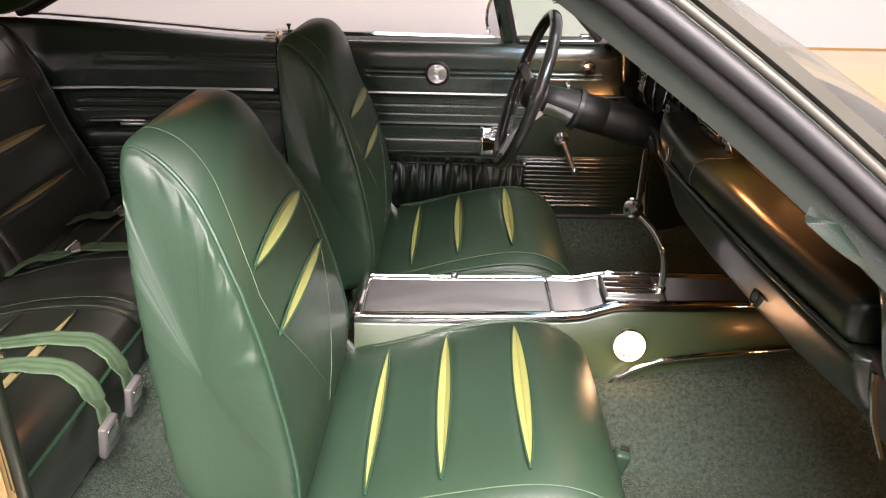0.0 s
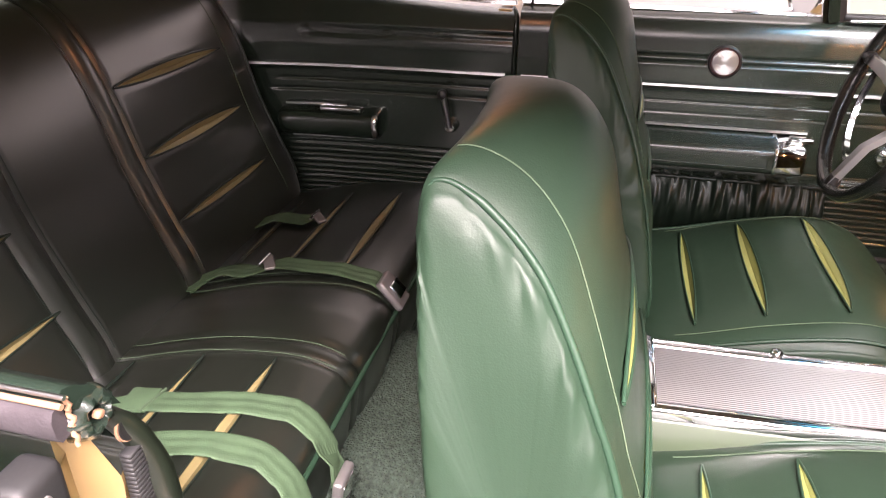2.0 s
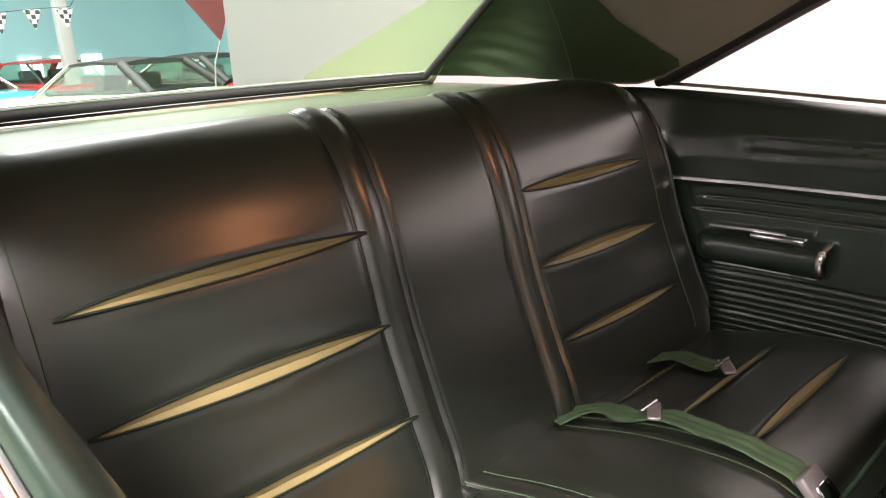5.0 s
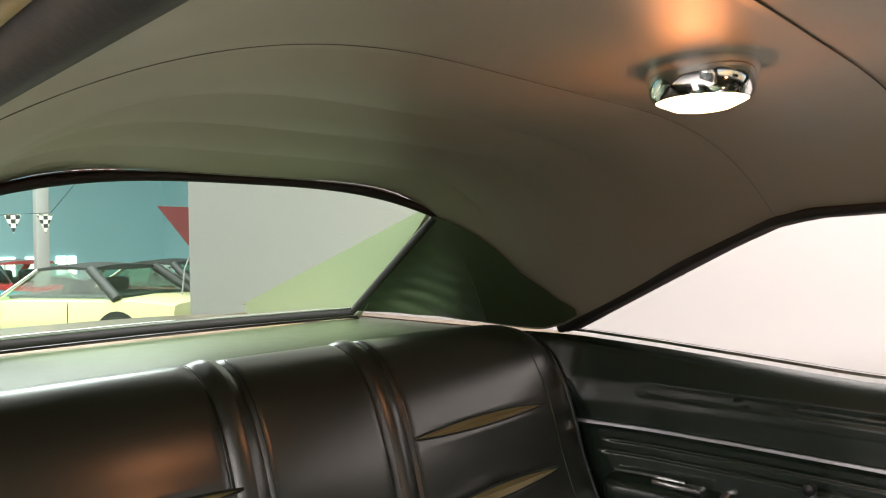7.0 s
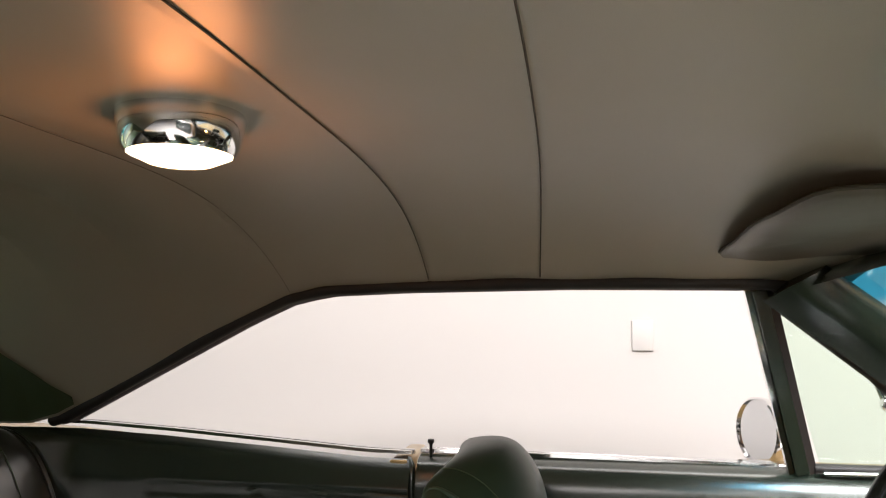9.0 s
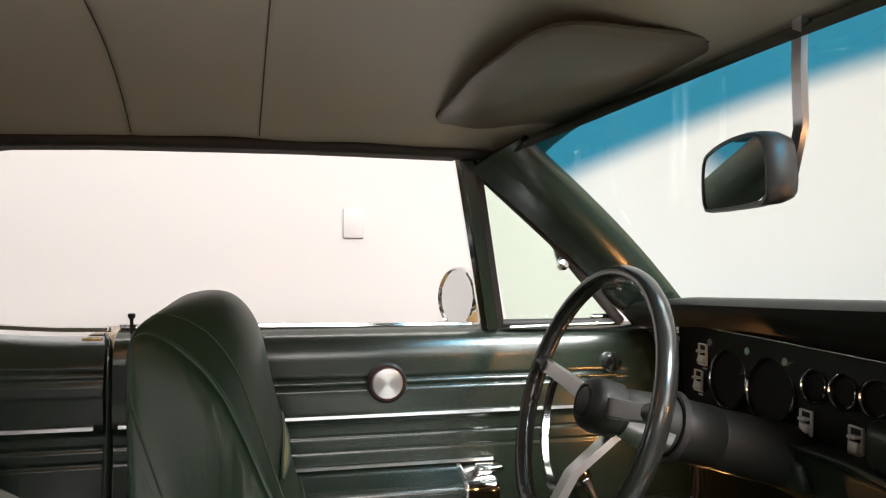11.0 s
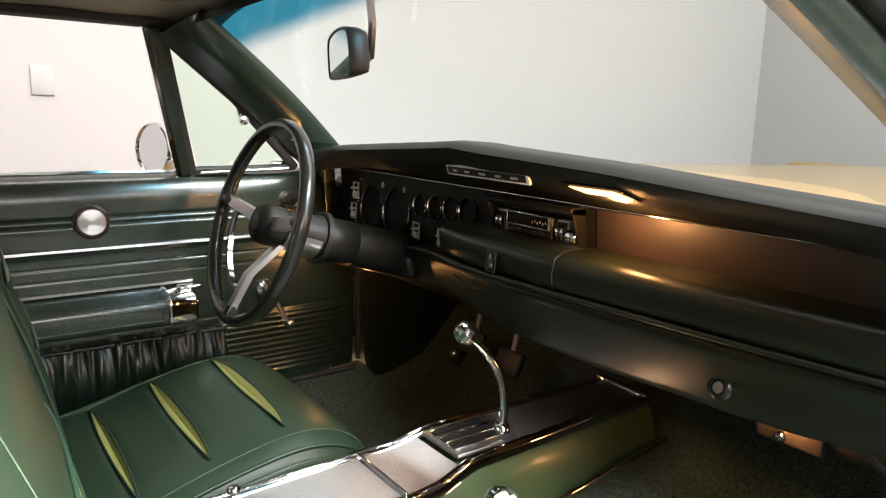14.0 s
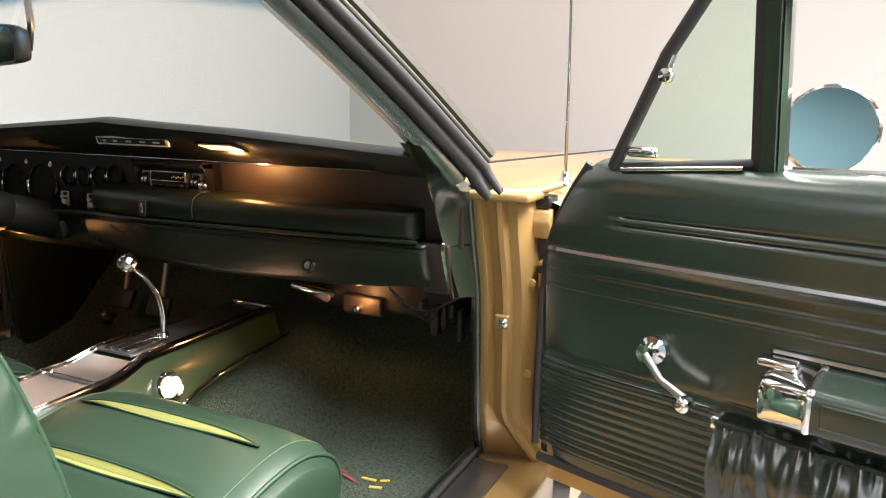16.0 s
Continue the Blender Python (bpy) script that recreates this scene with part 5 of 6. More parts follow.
# ---- quarter panels ----
def quarter(label, bare=False):
    q = thing("quarter_panel", (-0.4, 0.76, 0.4), label, "trim panel", "rear quarter panels")

    def inward(x):
        return interp(x, [(-0.95, 0.20), (-0.80, 0.09), (-0.68, 0.035), (-0.5, 0.008), (-0.3, 0.0), (0.0, 0.0)])

    def top(x):
        return interp(x, [(-0.95, 1.0), (-0.75, 0.99), (-0.38, 0.962), (-0.10, 0.942), (0.0, 0.94)])

    xs = np.linspace(-0.95, -0.048 if bare else -0.006, 70)
    rows = []
    for x in xs:
        row = []
        t = top(x)
        zs = sorted(set(np.round(np.r_[np.linspace(0.40, 0.77, 124), 0.778, 0.786, np.linspace(0.80, t - 0.03, 18), t - 0.02, t - 0.01, t - 0.004], 4)))
        for j in range(190):
            z = float(np.interp(j / 189, np.linspace(0, 1, len(zs)), zs))
            y = interp(z, [(0.40, 0.742), (0.58, 0.736), (0.775, 0.732), (0.787, 0.722), (0.84, 0.716), (0.89, 0.722), (t - 0.02, 0.742), (t, 0.765)]) - inward(x)
            for zg, x0 in ((0.752, -0.6), (0.725, -0.62), (0.868, -0.52), (0.880, -0.52)):
                if abs(z - zg) < 0.006 and x > x0:
                    y += 0.004 * (1 - abs(z - zg) / 0.006)
            if 0.43 < z < 0.59 and x > -0.6:
                y -= 0.005 * abs(math.sin(math.pi * (z - 0.43) / 0.0155)) ** 0.5
            y += 0.0015 * noise.noise((x * 6, z * 8, 2.0))
            row.append((x, y, z))
        rows.append(row)
    part("inner_panel", solid(grid(rows)), TRIM, q, "dark green embossed vinyl side panel", sharp=60)
    rail = np.linspace(-0.74, -0.01, 20)
    if bare:
        t1 = lambda x: top(x) + 0.012
        rows = [[(x, y - inward(x) * 0.8, t1(x) + z) for y, z in ((0.735, -0.034), (0.741, -0.022), (0.752, -0.008), (0.764, 0.001), (0.772, 0.004), (0.776, 0.001), (0.774, -0.008), (0.755, -0.02))] for x in np.linspace(-0.74, -0.047, 24)]
        part("vinyl_cap", solid(caps(grid(rows, cv=True), rows)), TRIM, q, "dark green vinyl rolled over the rail")
        rail = np.linspace(-0.74, -0.042, 20)
        part("belt_moulding", tube([(x, 0.7765 - inward(x) * 0.8, t1(x) + 0.003) for x in rail], 0.0015, 8), SATIN, q)
        part("painted_lip", tube([(x, 0.7795 - inward(x) * 0.8, t1(x) - 0.0005) for x in rail], 0.0018, 8), TORN, q)
        rows = []
        for x in np.linspace(-0.74, -0.048, 70):
            w = 0.0016 * noise.noise((x * 60, 0, 5))
            rows.append([(x, y - inward(x) * 0.8, t1(x) + z) for y, z in ((0.774, -0.003), (0.780 + w, -0.005), (0.7825 + w, -0.010), (0.7825 - w, -0.020), (0.779, -0.0255 + w), (0.772, -0.024))])
        part("felt", solid(caps(grid(rows, cv=True), rows)), FELT, q, "worn grey felt in the window slot")
    else:
        part("belt_moulding", strip([(x, 0.775 - inward(x) * 0.8, top(x) + 0.003) for x in rail], (0, 1, 0), (0, 0, 0.006), 0.012), CHROME, q)
        part("belt_rubber", strip([(x, 0.79 - inward(x) * 0.8, top(x) + 0.001) for x in rail], (0, 1, 0), (0, 0, 0.006), 0.018), RUBBER, q)
        part("belt_chrome", strip([(x, 0.806 - inward(x) * 0.8, top(x) - 0.002) for x in rail], (0, 1, 0), (0, 0, 0.008), 0.014), CHROME, q)
    part("mid_moulding", strip([(x, 0.72 - inward(x), 0.790) for x in np.linspace(-0.70, -0.02, 20)], (0, 0.2, 1), (0, -0.005, 0), 0.007), SATIN, q, "bright horizontal moulding")
    # outer skin, end face and the door-latch side
    rows = [[(x, y, z) for y, z in ((0.795, top(x) - 0.03), (0.84, top(x) - 0.026), (0.90, top(x) - 0.04), (0.935, top(x) - 0.12), (0.94, 0.6), (0.93, 0.3))] for x in np.linspace(-2.4, -0.30 if bare else -0.012, 30)]
    part("outer_skin", solid(grid(rows)), GOLD, q, "gold painted quarter panel skin")
    path = [(-0.008, 0.742, 0.41), (-0.004, 0.740, 0.7), (-0.003, 0.745, 0.88), (-0.005, 0.752, 0.925), (-0.012, 0.762, 0.940)]
    if bare:
        path = [(-0.050, 0.724, 0.41), (-0.045, 0.720, 0.7), (-0.044, 0.720, 0.80), (-0.045, 0.723, 0.862), (-0.048, 0.730, 0.893), (-0.054, 0.740, 0.913), (-0.064, 0.748, 0.922)]
    part("pillar_edge", tube(spline(path, 36), [0.009 + 0.002 * bare] * 31 + [0.009, 0.0085, 0.008, 0.006, 0.003], 14), DASH if bare else TRIM, q)
    if bare:
        # folded sheet of the lock pillar, seen end on
        rows = []
        for z in np.linspace(0.30, 0.935, 30):
            k = max(0, (z - 0.86) / 0.075)
            rows.append([(x + 0.003 * noise.noise((z * 9, y * 30, 1)), y, z - k * (0.03 if y > 0.79 else 0.06 if y < 0.75 else 0.015)) for x, y in ((-0.046, 0.728), (-0.052, 0.738), (-0.047, 0.748), (-0.060, 0.756), (-0.068, 0.768), (-0.050, 0.778), (-0.046, 0.800), (-0.062, 0.812), (-0.068, 0.834), (-0.046, 0.846), (-0.044, 0.905), (-0.065, 0.92))])
        part("lock_pillar", solid(grid(rows)), GOLD, q, "gold painted folded lock pillar", sharp=70)
        # black box added inside the rail in place of the slot's own shade
        part("slot_shadow", box((-0.36, 0.815, 0.875), (0.56, 0.06, 0.05), 0.004), DARK, q, "black block standing for the shade in the window slot")
        part("roller_block", box((-0.135, 0.820, 0.902), (0.085, 0.05, 0.08), 0.012, 3), LILAC, q, "lilac-grey rubber window block")
        stop = part("bumper_block", box((-0.056, 0.801, 0.904), (0.026, 0.032, 0.046), 0.007, 3), RUBBER, q, "black rubber stop")
        part("screw", lathe([(0, 0), (0.003, 0), (0.0025, 0.002), (0, 0.002)], (-0.043, 0.803, 0.912), (1, 0, 0.1), 10), STEEL, stop)
        # torn vinyl end: a wrinkled lip round a rough opening
        rows = []
        for a in np.linspace(0, 2 * math.pi, 32, endpoint=False):
            row = []
            for r, dx in ((0.005, -0.004), (0.006, 0.003), (0.009, 0.005), (0.013, 0.002), (0.016, -0.008)):
                w = 1 + 0.35 * noise.noise((math.cos(a) * 2, math.sin(a) * 2, r * 150))
                row.append((-0.047 + dx + 0.003 * noise.noise((a * 2, r * 200, 3)), 0.757 + r * w * math.cos(a) * 1.1, 0.929 + r * w * math.sin(a) * 0.95))
            rows.append(row)
        part("torn_vinyl", solid(grid(rows, cu=True)), TRIM, q, "torn green vinyl end", sharp=70)
        part("torn_edge", tube([(-0.046 + 0.003 * noise.noise((k, 1, 1)), 0.772 + 0.003 * noise.noise((k * 2, 0, 2)), 0.952 - 0.004 * k) for k in np.linspace(0, 8, 20)], [0.0015 + 0.001 * noise.noise((k, 5, 0)) for k in range(20)], 7), TORN, q)
        part("torn_fleck", box((-0.043, 0.757, 0.930), (0.005, 0.006, 0.005), 0.0015, rot=(25, 10, 0)), TORN, q)
        part("hole", lathe([(0, 0), (0.0075, 0), (0.0075, 0.003), (0, 0.003)], (-0.0475, 0.7365, 0.902), (1, 0, 0.2), 18), DARK, q)
        part("hole_rim", hoop([(0.007, 0.0), (0.0085, 0.0), (0.0083, 0.002), (0.0072, 0.002)], (-0.0475, 0.7365, 0.902), (1, 0, 0.2), 20), TORN, q)
        for k in range(24):
            part("rubber_rib", box((-0.045, 0.736, 0.887 - k * 0.0034), (0.008, 0.018, 0.0034), 0.0008, 1), RUBBER, q)
    else:
        part("lock_pillar", prism([(-0.012, 0.935), (-0.012, 0.30), (-0.05, 0.30), (-0.05, 0.935)], 0.752, 0.93, 0.006), GOLD, q, "gold painted lock pillar face")
    part("striker", box((-0.008, 0.84, 0.72), (0.02, 0.05, 0.07), 0.006), STEEL, q, "grey striker block")
    # rear armrest with chrome ash tray
    rows = []
    AR = [(0.735, 0.615), (0.705, 0.612), (0.688, 0.62), (0.682, 0.645), (0.69, 0.672), (0.735, 0.682)]
    pr = spline(AR, 20)
    for x in np.r_[-0.60, -0.597, -0.59, np.linspace(-0.58, -0.345, 10)]:
        k = 0.75 + 0.25 * min(1, math.sqrt(max(0, (x + 0.60) / 0.02)))
        rows.append([(x, 0.735 + (y - 0.735) * k - inward(x) * 0.6, 0.648 + (z - 0.648) * k) for y, z in pr])
    arm = part("armrest", solid(caps(grid(rows), rows)), TRIM, q, "padded dark green rear armrest")
    rows = [[(x, 0.735 + (y - 0.735) * k, 0.648 + (z - 0.648) * k) for y, z in pr] for x, k in ((-0.347, 1.02), (-0.344, 1.06), (-0.335, 1.05), (-0.331, 0.95))]
    part("end_cap", solid(caps(grid(rows), rows)), CHROME, arm)
    part("ash_tray", box((-0.43, 0.703, 0.684), (0.11, 0.03, 0.012), 0.003), CHROME, arm, "chrome ash tray lid")
    part("arm_trim", strip([(x, 0.727 - inward(x), 0.607) for x in np.linspace(-0.60, -0.35, 6)], (0, 0, 1), (0, -0.008, 0), 0.008), CHROME, arm)
    part("arm_top_trim", strip([(x, 0.727 - inward(x), 0.690) for x in np.linspace(-0.58, -0.42, 6)], (0, 0, 1), (0, -0.008, 0), 0.006), CHROME, arm)
    hub = part("window_crank", lathe([(0, 0), (0.019, 0), (0.018, 0.01), (0.012, 0.015), (0.012, 0.03), (0, 0.032)], (-0.15, 0.733, 0.655), (0, -1, 0), 18), CHROME, q, "chrome window crank")
    part("crank_arm", tube([(-0.15, 0.703, 0.655), (-0.157, 0.698, 0.70), (-0.165, 0.694, 0.738)], [0.008, 0.007, 0.007], 8), SATIN, hub)
    part("crank_knob", lathe([(0, 0), (0.010, 0), (0.012, 0.01), (0.011, 0.022), (0, 0.026)], (-0.165, 0.697, 0.742), (0, -1, 0), 14), BLACK, hub)
    part("sill_trim", box((-0.06, 0.737, 0.385), (0.11, 0.012, 0.03), 0.004), CHROME, q)
    return q


quarter("dark green rear quarter panel with chrome crank and armrest")
XF[0] = Matrix.Translation((0.012, 0.045, 0.0)) @ mirror_y
quarter("dark green quarter panel with bare gold lock pillar and worn edge", True)
XF[0] = Matrix.Identity(4)

# ---- roof ----
roof = thing("car_roof", (-0.1, 0, 1.4), "gold painted hardtop roof over a sewn vinyl headliner", "car roof")


def rail_z(x):
    return interp(x, [(-1.0, 0.995), (-0.76, 0.995), (-0.70, 1.008), (-0.44, 1.137), (-0.30, 1.206), (-0.22, 1.240), (-0.15, 1.256), (0.0, 1.262), (0.3, 1.266), (0.58, 1.262), (0.70, 1.255)])


def rail_y(x):
    return interp(x, [(-1.0, 0.66), (-0.76, 0.695), (-0.44, 0.665), (-0.22, 0.648), (0.3, 0.645), (0.70, 0.615)])


def mid_z(x):
    return interp(x, [(-1.0, 1.328), (-0.8, 1.362), (-0.5, 1.385), (-0.1, 1.392), (0.2, 1.385), (0.45, 1.355), (0.62, 1.318), (0.72, 1.297)])


BOWS = (0.262, 0.05, -0.235, -0.45, -0.62, -0.80)


def bend(b):
    return 0.02 if b > 0.2 else 0.0 if b > 0 else -0.03 if b > -0.3 else -0.09


def bow_x(b, a):
    """Where a seam runs: bowed back at the rails, a little skewed across the roof."""
    return b - bend(b) * a * a + (0.005 if b > 0.2 else 0.010) * min(1.4, 1 - a) ** 1.5


def liner(x, a):
    """a from -1 to 1, rail to rail."""
    s, k = (1 if a >= 0 else -1), abs(a)
    ry, rz, mz = rail_y(x), rail_z(x), mid_z(x)
    low = max(0.0, 1.25 - rz)
    y = ry * k
    z = rz + (mz - rz) * (1 - k ** (3.6 + 1.2 * min(1, low / 0.25)))
    sag = 0.0
    for i in range(len(BOWS) - 1):
        if BOWS[i + 1] < x < BOWS[i]:
            t = (x - BOWS[i + 1]) / (BOWS[i] - BOWS[i + 1])
            sag = -0.007 * math.sin(math.pi * t) * (1 - k**4)
    for b in BOWS:
        sag += 0.0012 * max(0, 1 - abs(x - bow_x(b, a)) / 0.006)
    sag += 0.0035 * noise.noise((x * 7, y * 4, 3.0)) * (0.3 + k * k * 1.6)
    return Vector((x, s * y, z + sag))


xs = sorted(set(np.round(np.r_[np.linspace(-0.93, 0.72, 110), [b + d for b in BOWS for d in (-0.006, -0.003, 0, 0.003, 0.006)]], 4)))
As = np.linspace(-1, 1, 61)
head = part("headliner", solid(grid([[liner(x, a) for a in As] for x in xs])), HEADLINER, roof, "grey-green vinyl headliner with sewn cross seams", sharp=80)
for b in BOWS[:3]:
    part("bow_seam", tube([liner(bow_x(b, a), a) + Vector((0, -0.003 * a**5, -0.0022)) for a in np.linspace(-0.99, 0.99, 110)], 0.0010 if b > 0 else 0.0004, 5), SEAM if b > 0 else VISOR, head)
part("roof_skin", solid(grid([[liner(x, a) + Vector((0, (0.09 if a > 0.97 else -0.09 if a < -0.97 else 0), 0.035 if abs(a) < 0.97 else 0.02)) for a in As] for x in np.linspace(-0.95, 0.74, 50)])), GOLD, roof, "gold painted roof skin")
RG = [Vector((-0.935, s * 0.48, 1.272)) for s in (1, -1)]
RGB = [Vector((-1.36, s * 0.565, 1.012)) for s in (1, -1)]
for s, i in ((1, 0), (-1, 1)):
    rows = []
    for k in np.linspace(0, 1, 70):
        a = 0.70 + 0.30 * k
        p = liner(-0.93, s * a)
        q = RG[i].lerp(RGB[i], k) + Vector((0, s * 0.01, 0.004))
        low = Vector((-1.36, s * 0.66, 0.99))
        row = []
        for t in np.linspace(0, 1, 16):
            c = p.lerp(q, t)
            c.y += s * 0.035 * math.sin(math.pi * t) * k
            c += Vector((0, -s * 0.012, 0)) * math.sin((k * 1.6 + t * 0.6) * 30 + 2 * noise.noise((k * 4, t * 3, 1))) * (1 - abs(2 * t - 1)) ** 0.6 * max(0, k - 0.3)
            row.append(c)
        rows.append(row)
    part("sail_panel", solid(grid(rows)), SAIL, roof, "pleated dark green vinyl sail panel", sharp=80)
    # outer buttress seen through the rear glass
    rows = [[RG[i] + Vector((-0.02, s * 0.03, 0.03)), RG[i] + Vector((0.1, s * 0.20, 0.0))], [Vector((-2.1, s * 0.66, 1.0)), Vector((-2.1, s * 0.86, 0.97))]]
    part("buttress", solid(grid([[a.lerp(b, t) for t in np.linspace(0, 1, 6)] for a, b in ((rows[0][0], rows[0][1]), (rows[1][0], rows[1][1]))])), BUTTRESS, roof)
    wall = [[RG[i] + Vector((-0.02, s * 0.03, 0.03)), Vector((-2.1, s * 0.66, 1.0))], [Vector((-1.38, s * 0.60, 0.97)), Vector((-2.1, s * 0.66, 0.96))]]
    part("buttress_side", solid(grid(wall)), BUTTRESS, roof)
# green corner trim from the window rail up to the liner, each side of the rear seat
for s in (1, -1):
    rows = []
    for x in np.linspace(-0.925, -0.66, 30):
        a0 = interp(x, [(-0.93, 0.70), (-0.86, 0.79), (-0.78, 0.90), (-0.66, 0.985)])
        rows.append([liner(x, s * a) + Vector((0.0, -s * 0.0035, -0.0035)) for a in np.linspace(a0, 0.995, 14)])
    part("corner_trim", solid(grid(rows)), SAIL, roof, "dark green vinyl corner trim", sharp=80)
# frame mouldings round the side openings
for s in (1, -1):
    open_path = [(x, s * (rail_y(x) + 0.012), rail_z(x) - 0.004) for x in np.r_[np.linspace(-0.725, -0.25, 16), np.linspace(-0.22, 0.665, 22)]]
    part("rail_rubber", tube(open_path, 0.013, 8), RUBBER, roof, "black roof rail weatherstrip")
    part("rail_rubber_outer", tube([(x, y + s * 0.030, z + 0.004) for x, y, z in open_path], 0.018, 12), LILAC, roof)
    part("rail_lip", tube([(x, y + s * 0.0145, z - 0.009) for x, y, z in open_path], 0.0022, 6), OLIVE, roof)
    part("drip_rail", tube([(x, y + s * 0.055, z + 0.018) for x, y, z in open_path], 0.010, 8), GOLD, roof)
    part("drip_chrome", tube([(x, y + s * 0.066, z + 0.014) for x, y, z in open_path], 0.006, 8), CHROME, roof)
# ---- windshield, pillars and rear glass ----
PT, PB = Vector((0.655, 0.600, 1.262)), Vector((1.02, 0.735, 0.985))
ws = thing("window_1", (1.0, 0, 1.1), "green tinted windshield with a blue shade band", kind="structure")
rows = []
for k in np.linspace(0, 1, 20):
    row = []
    for a in np.linspace(-1, 1, 40):
        edge_p = PT.lerp(PB, k)
        mid = Vector((0.735, 0, 1.303)).lerp(Vector((1.25, 0, 1.0)), k)
        row.append((mid.x + (edge_p.x - mid.x) * abs(a) ** 2.4, edge_p.y * a, mid.z + (edge_p.z - mid.z) * a * a))
    rows.append(row)
bm = grid(rows)
uv = bm.loops.layers.uv.new("glass")
where = {v: (j / 39 * 2 - 1, i / 19) for (i, j), v in zip([(i, j) for i in range(20) for j in range(40)], bm.verts)}
for f in bm.faces:
    for lp in f.loops:
        a, k = where[lp.vert]
        lp[uv].uv = (a, k / (0.125 + 0.11 * a * a))
g = part("windshield_glass", solid(bm), WINDSHIELD, ws)
g.visible_shadow = False
part("header_trim", strip([(0.735 + (PT.x - 0.735) * abs(a) ** 2.4 - 0.012, PT.y * a, 1.303 + (PT.z - 1.303) * a * a) for a in np.linspace(-1, 1, 30)], (0.7, 0, 0.5), (-0.004, 0, -0.012), 0.045), TRIM, ws, "dark green windshield header trim")
for s in (1, -1):
    pil = [PT.lerp(PB, k) + Vector((0.03 * math.sin(math.pi * k) * 0.5, 0, 0)) for k in np.linspace(-0.03, 1.0, 14)]
    flip = lambda v: (v[0], v[1] * s, v[2])
    rows = []
    for p in pil:
        rows.append([flip(p + Vector(o)) for o in ((0.016, -0.060, 0.006), (0.0, -0.066, -0.006), (-0.034, -0.030, -0.028), (-0.054, 0.014, -0.045), (-0.038, 0.030, -0.034), (0.0, 0.02, 0.0))])
    part("pillar_trim", solid(caps(grid(rows, cv=True), rows)), TRIM, ws, "dark green pillar trim")
    out = [p + Vector((-0.022, 0.038, -0.022)) for p in pil]
    tip = [PB + Vector(o) for o in ((-0.018, 0.044, -0.036), (-0.012, 0.056, -0.054), (-0.010, 0.066, -0.068))]
    fade = [1.0] * len(out) + [0.95, 0.8, 0.45]
    part("pillar_rubber", tube([flip(p) for p in out + tip], [0.014 * k for k in fade], 10), RUBBER, ws, "black pillar weatherstrip")
    part("pillar_rubber_lip", tube([flip(p + Vector((0.010, 0.018, 0.010))) for p in out + tip], [0.010 * k for k in fade], 8), RUBBER, ws)
    part("pillar_rubber_web", strip([flip(p + Vector((0.0, 0.006, 0.0))) for p in out + tip[:2]], flip((0.3, 0.8, 0.3)), flip((0.006, -0.004, 0.006)), 0.03), RUBBER, ws)
    part("pillar_chrome", tube([flip(p + Vector((0.022, 0.020, 0.021))) for p in out], 0.005, 8), FRAME, ws, "dull pillar drip moulding")
    part("pillar_paint", strip([flip(p + Vector((0.032, 0.017, 0.030))) for p in out], flip((0.7, 0.1, 0.7)), flip((0, 0.01, 0.003)), 0.014), FRAME, ws, "dull stainless pillar moulding")
    part("pillar_screw", lathe([(0, 0), (0.006, 0), (0.005, 0.003), (0, 0.004)], flip((0.905, 0.688, 1.018)), flip((-0.6, -0.7, -0.3)), 10), CHROME, ws)
rgw = thing("window_2", (-1.15, 0, 1.15), "tinted rear window with a black rubber surround", kind="structure")
rows = []
for k in np.linspace(0, 1, 10):
    row = []
    for a in np.linspace(-1, 1, 24):
        top = Vector((-0.935 - 0.035 * (1 - a * a), a * 0.49, 1.273 + 0.062 * (1 - abs(a) ** 3)))
        bot = Vector((-1.36 - 0.06 * (1 - a * a), a * 0.565, 1.012))
        row.append(top.lerp(bot, k))
    rows.append(row)
gl = part("rear_glass", solid(grid(rows)), GLASS, rgw)
gl.visible_shadow = False
ring = [rows[0][j] for j in range(24)] + [rows[i][-1] for i in range(1, 10)] + [rows[-1][j] for j in range(22, -1, -1)] + [rows[i][0] for i in range(8, 0, -1)]
part("rear_rubber", tube([p + Vector((0.01, 0, 0)) for p in ring], 0.010, 8, closed=True), RUBBER, rgw)
part("rear_chrome", tube([p + Vector((0.004, 0, 0.012)) for p in rows[-1]], 0.006, 8), CHROME, rgw)
rows2 = [[liner(-0.932, a * 0.735), Vector((rows[0][0].x, 0, 0)) * 0 + Vector((-0.93 - 0.040 * (1 - a * a), a * 0.50, 1.276 + 0.064 * (1 - abs(a) ** 3)))] for a in np.linspace(-1, 1, 24)]
part("rear_header", solid(grid(rows2)), HEADLINER, rgw, "headliner edge above the rear window", sharp=80)
shelf = thing("parcel_shelf", (-1.12, 0, 0.96), "green parcel shelf, coloured paler for the light from the rear window", "parcel shelf")
part("board", box((-1.12, 0, 0.975), (0.56, 1.30, 0.03), 0.01), SHELF, shelf)
part("front_bead", tube([(-0.865, y, 0.991) for y in np.linspace(-0.62, 0.62, 24)], 0.006, 8), SHELF, shelf)
part("rear_lip", strip([(-1.375 - 0.05 * (1 - (y / 0.6) ** 2), y, 0.994) for y in np.linspace(-0.6, 0.6, 24)], (1, 0, 0), (0, 0, 0.006), 0.03), FRAME, shelf, "dull metal strip under the glass")

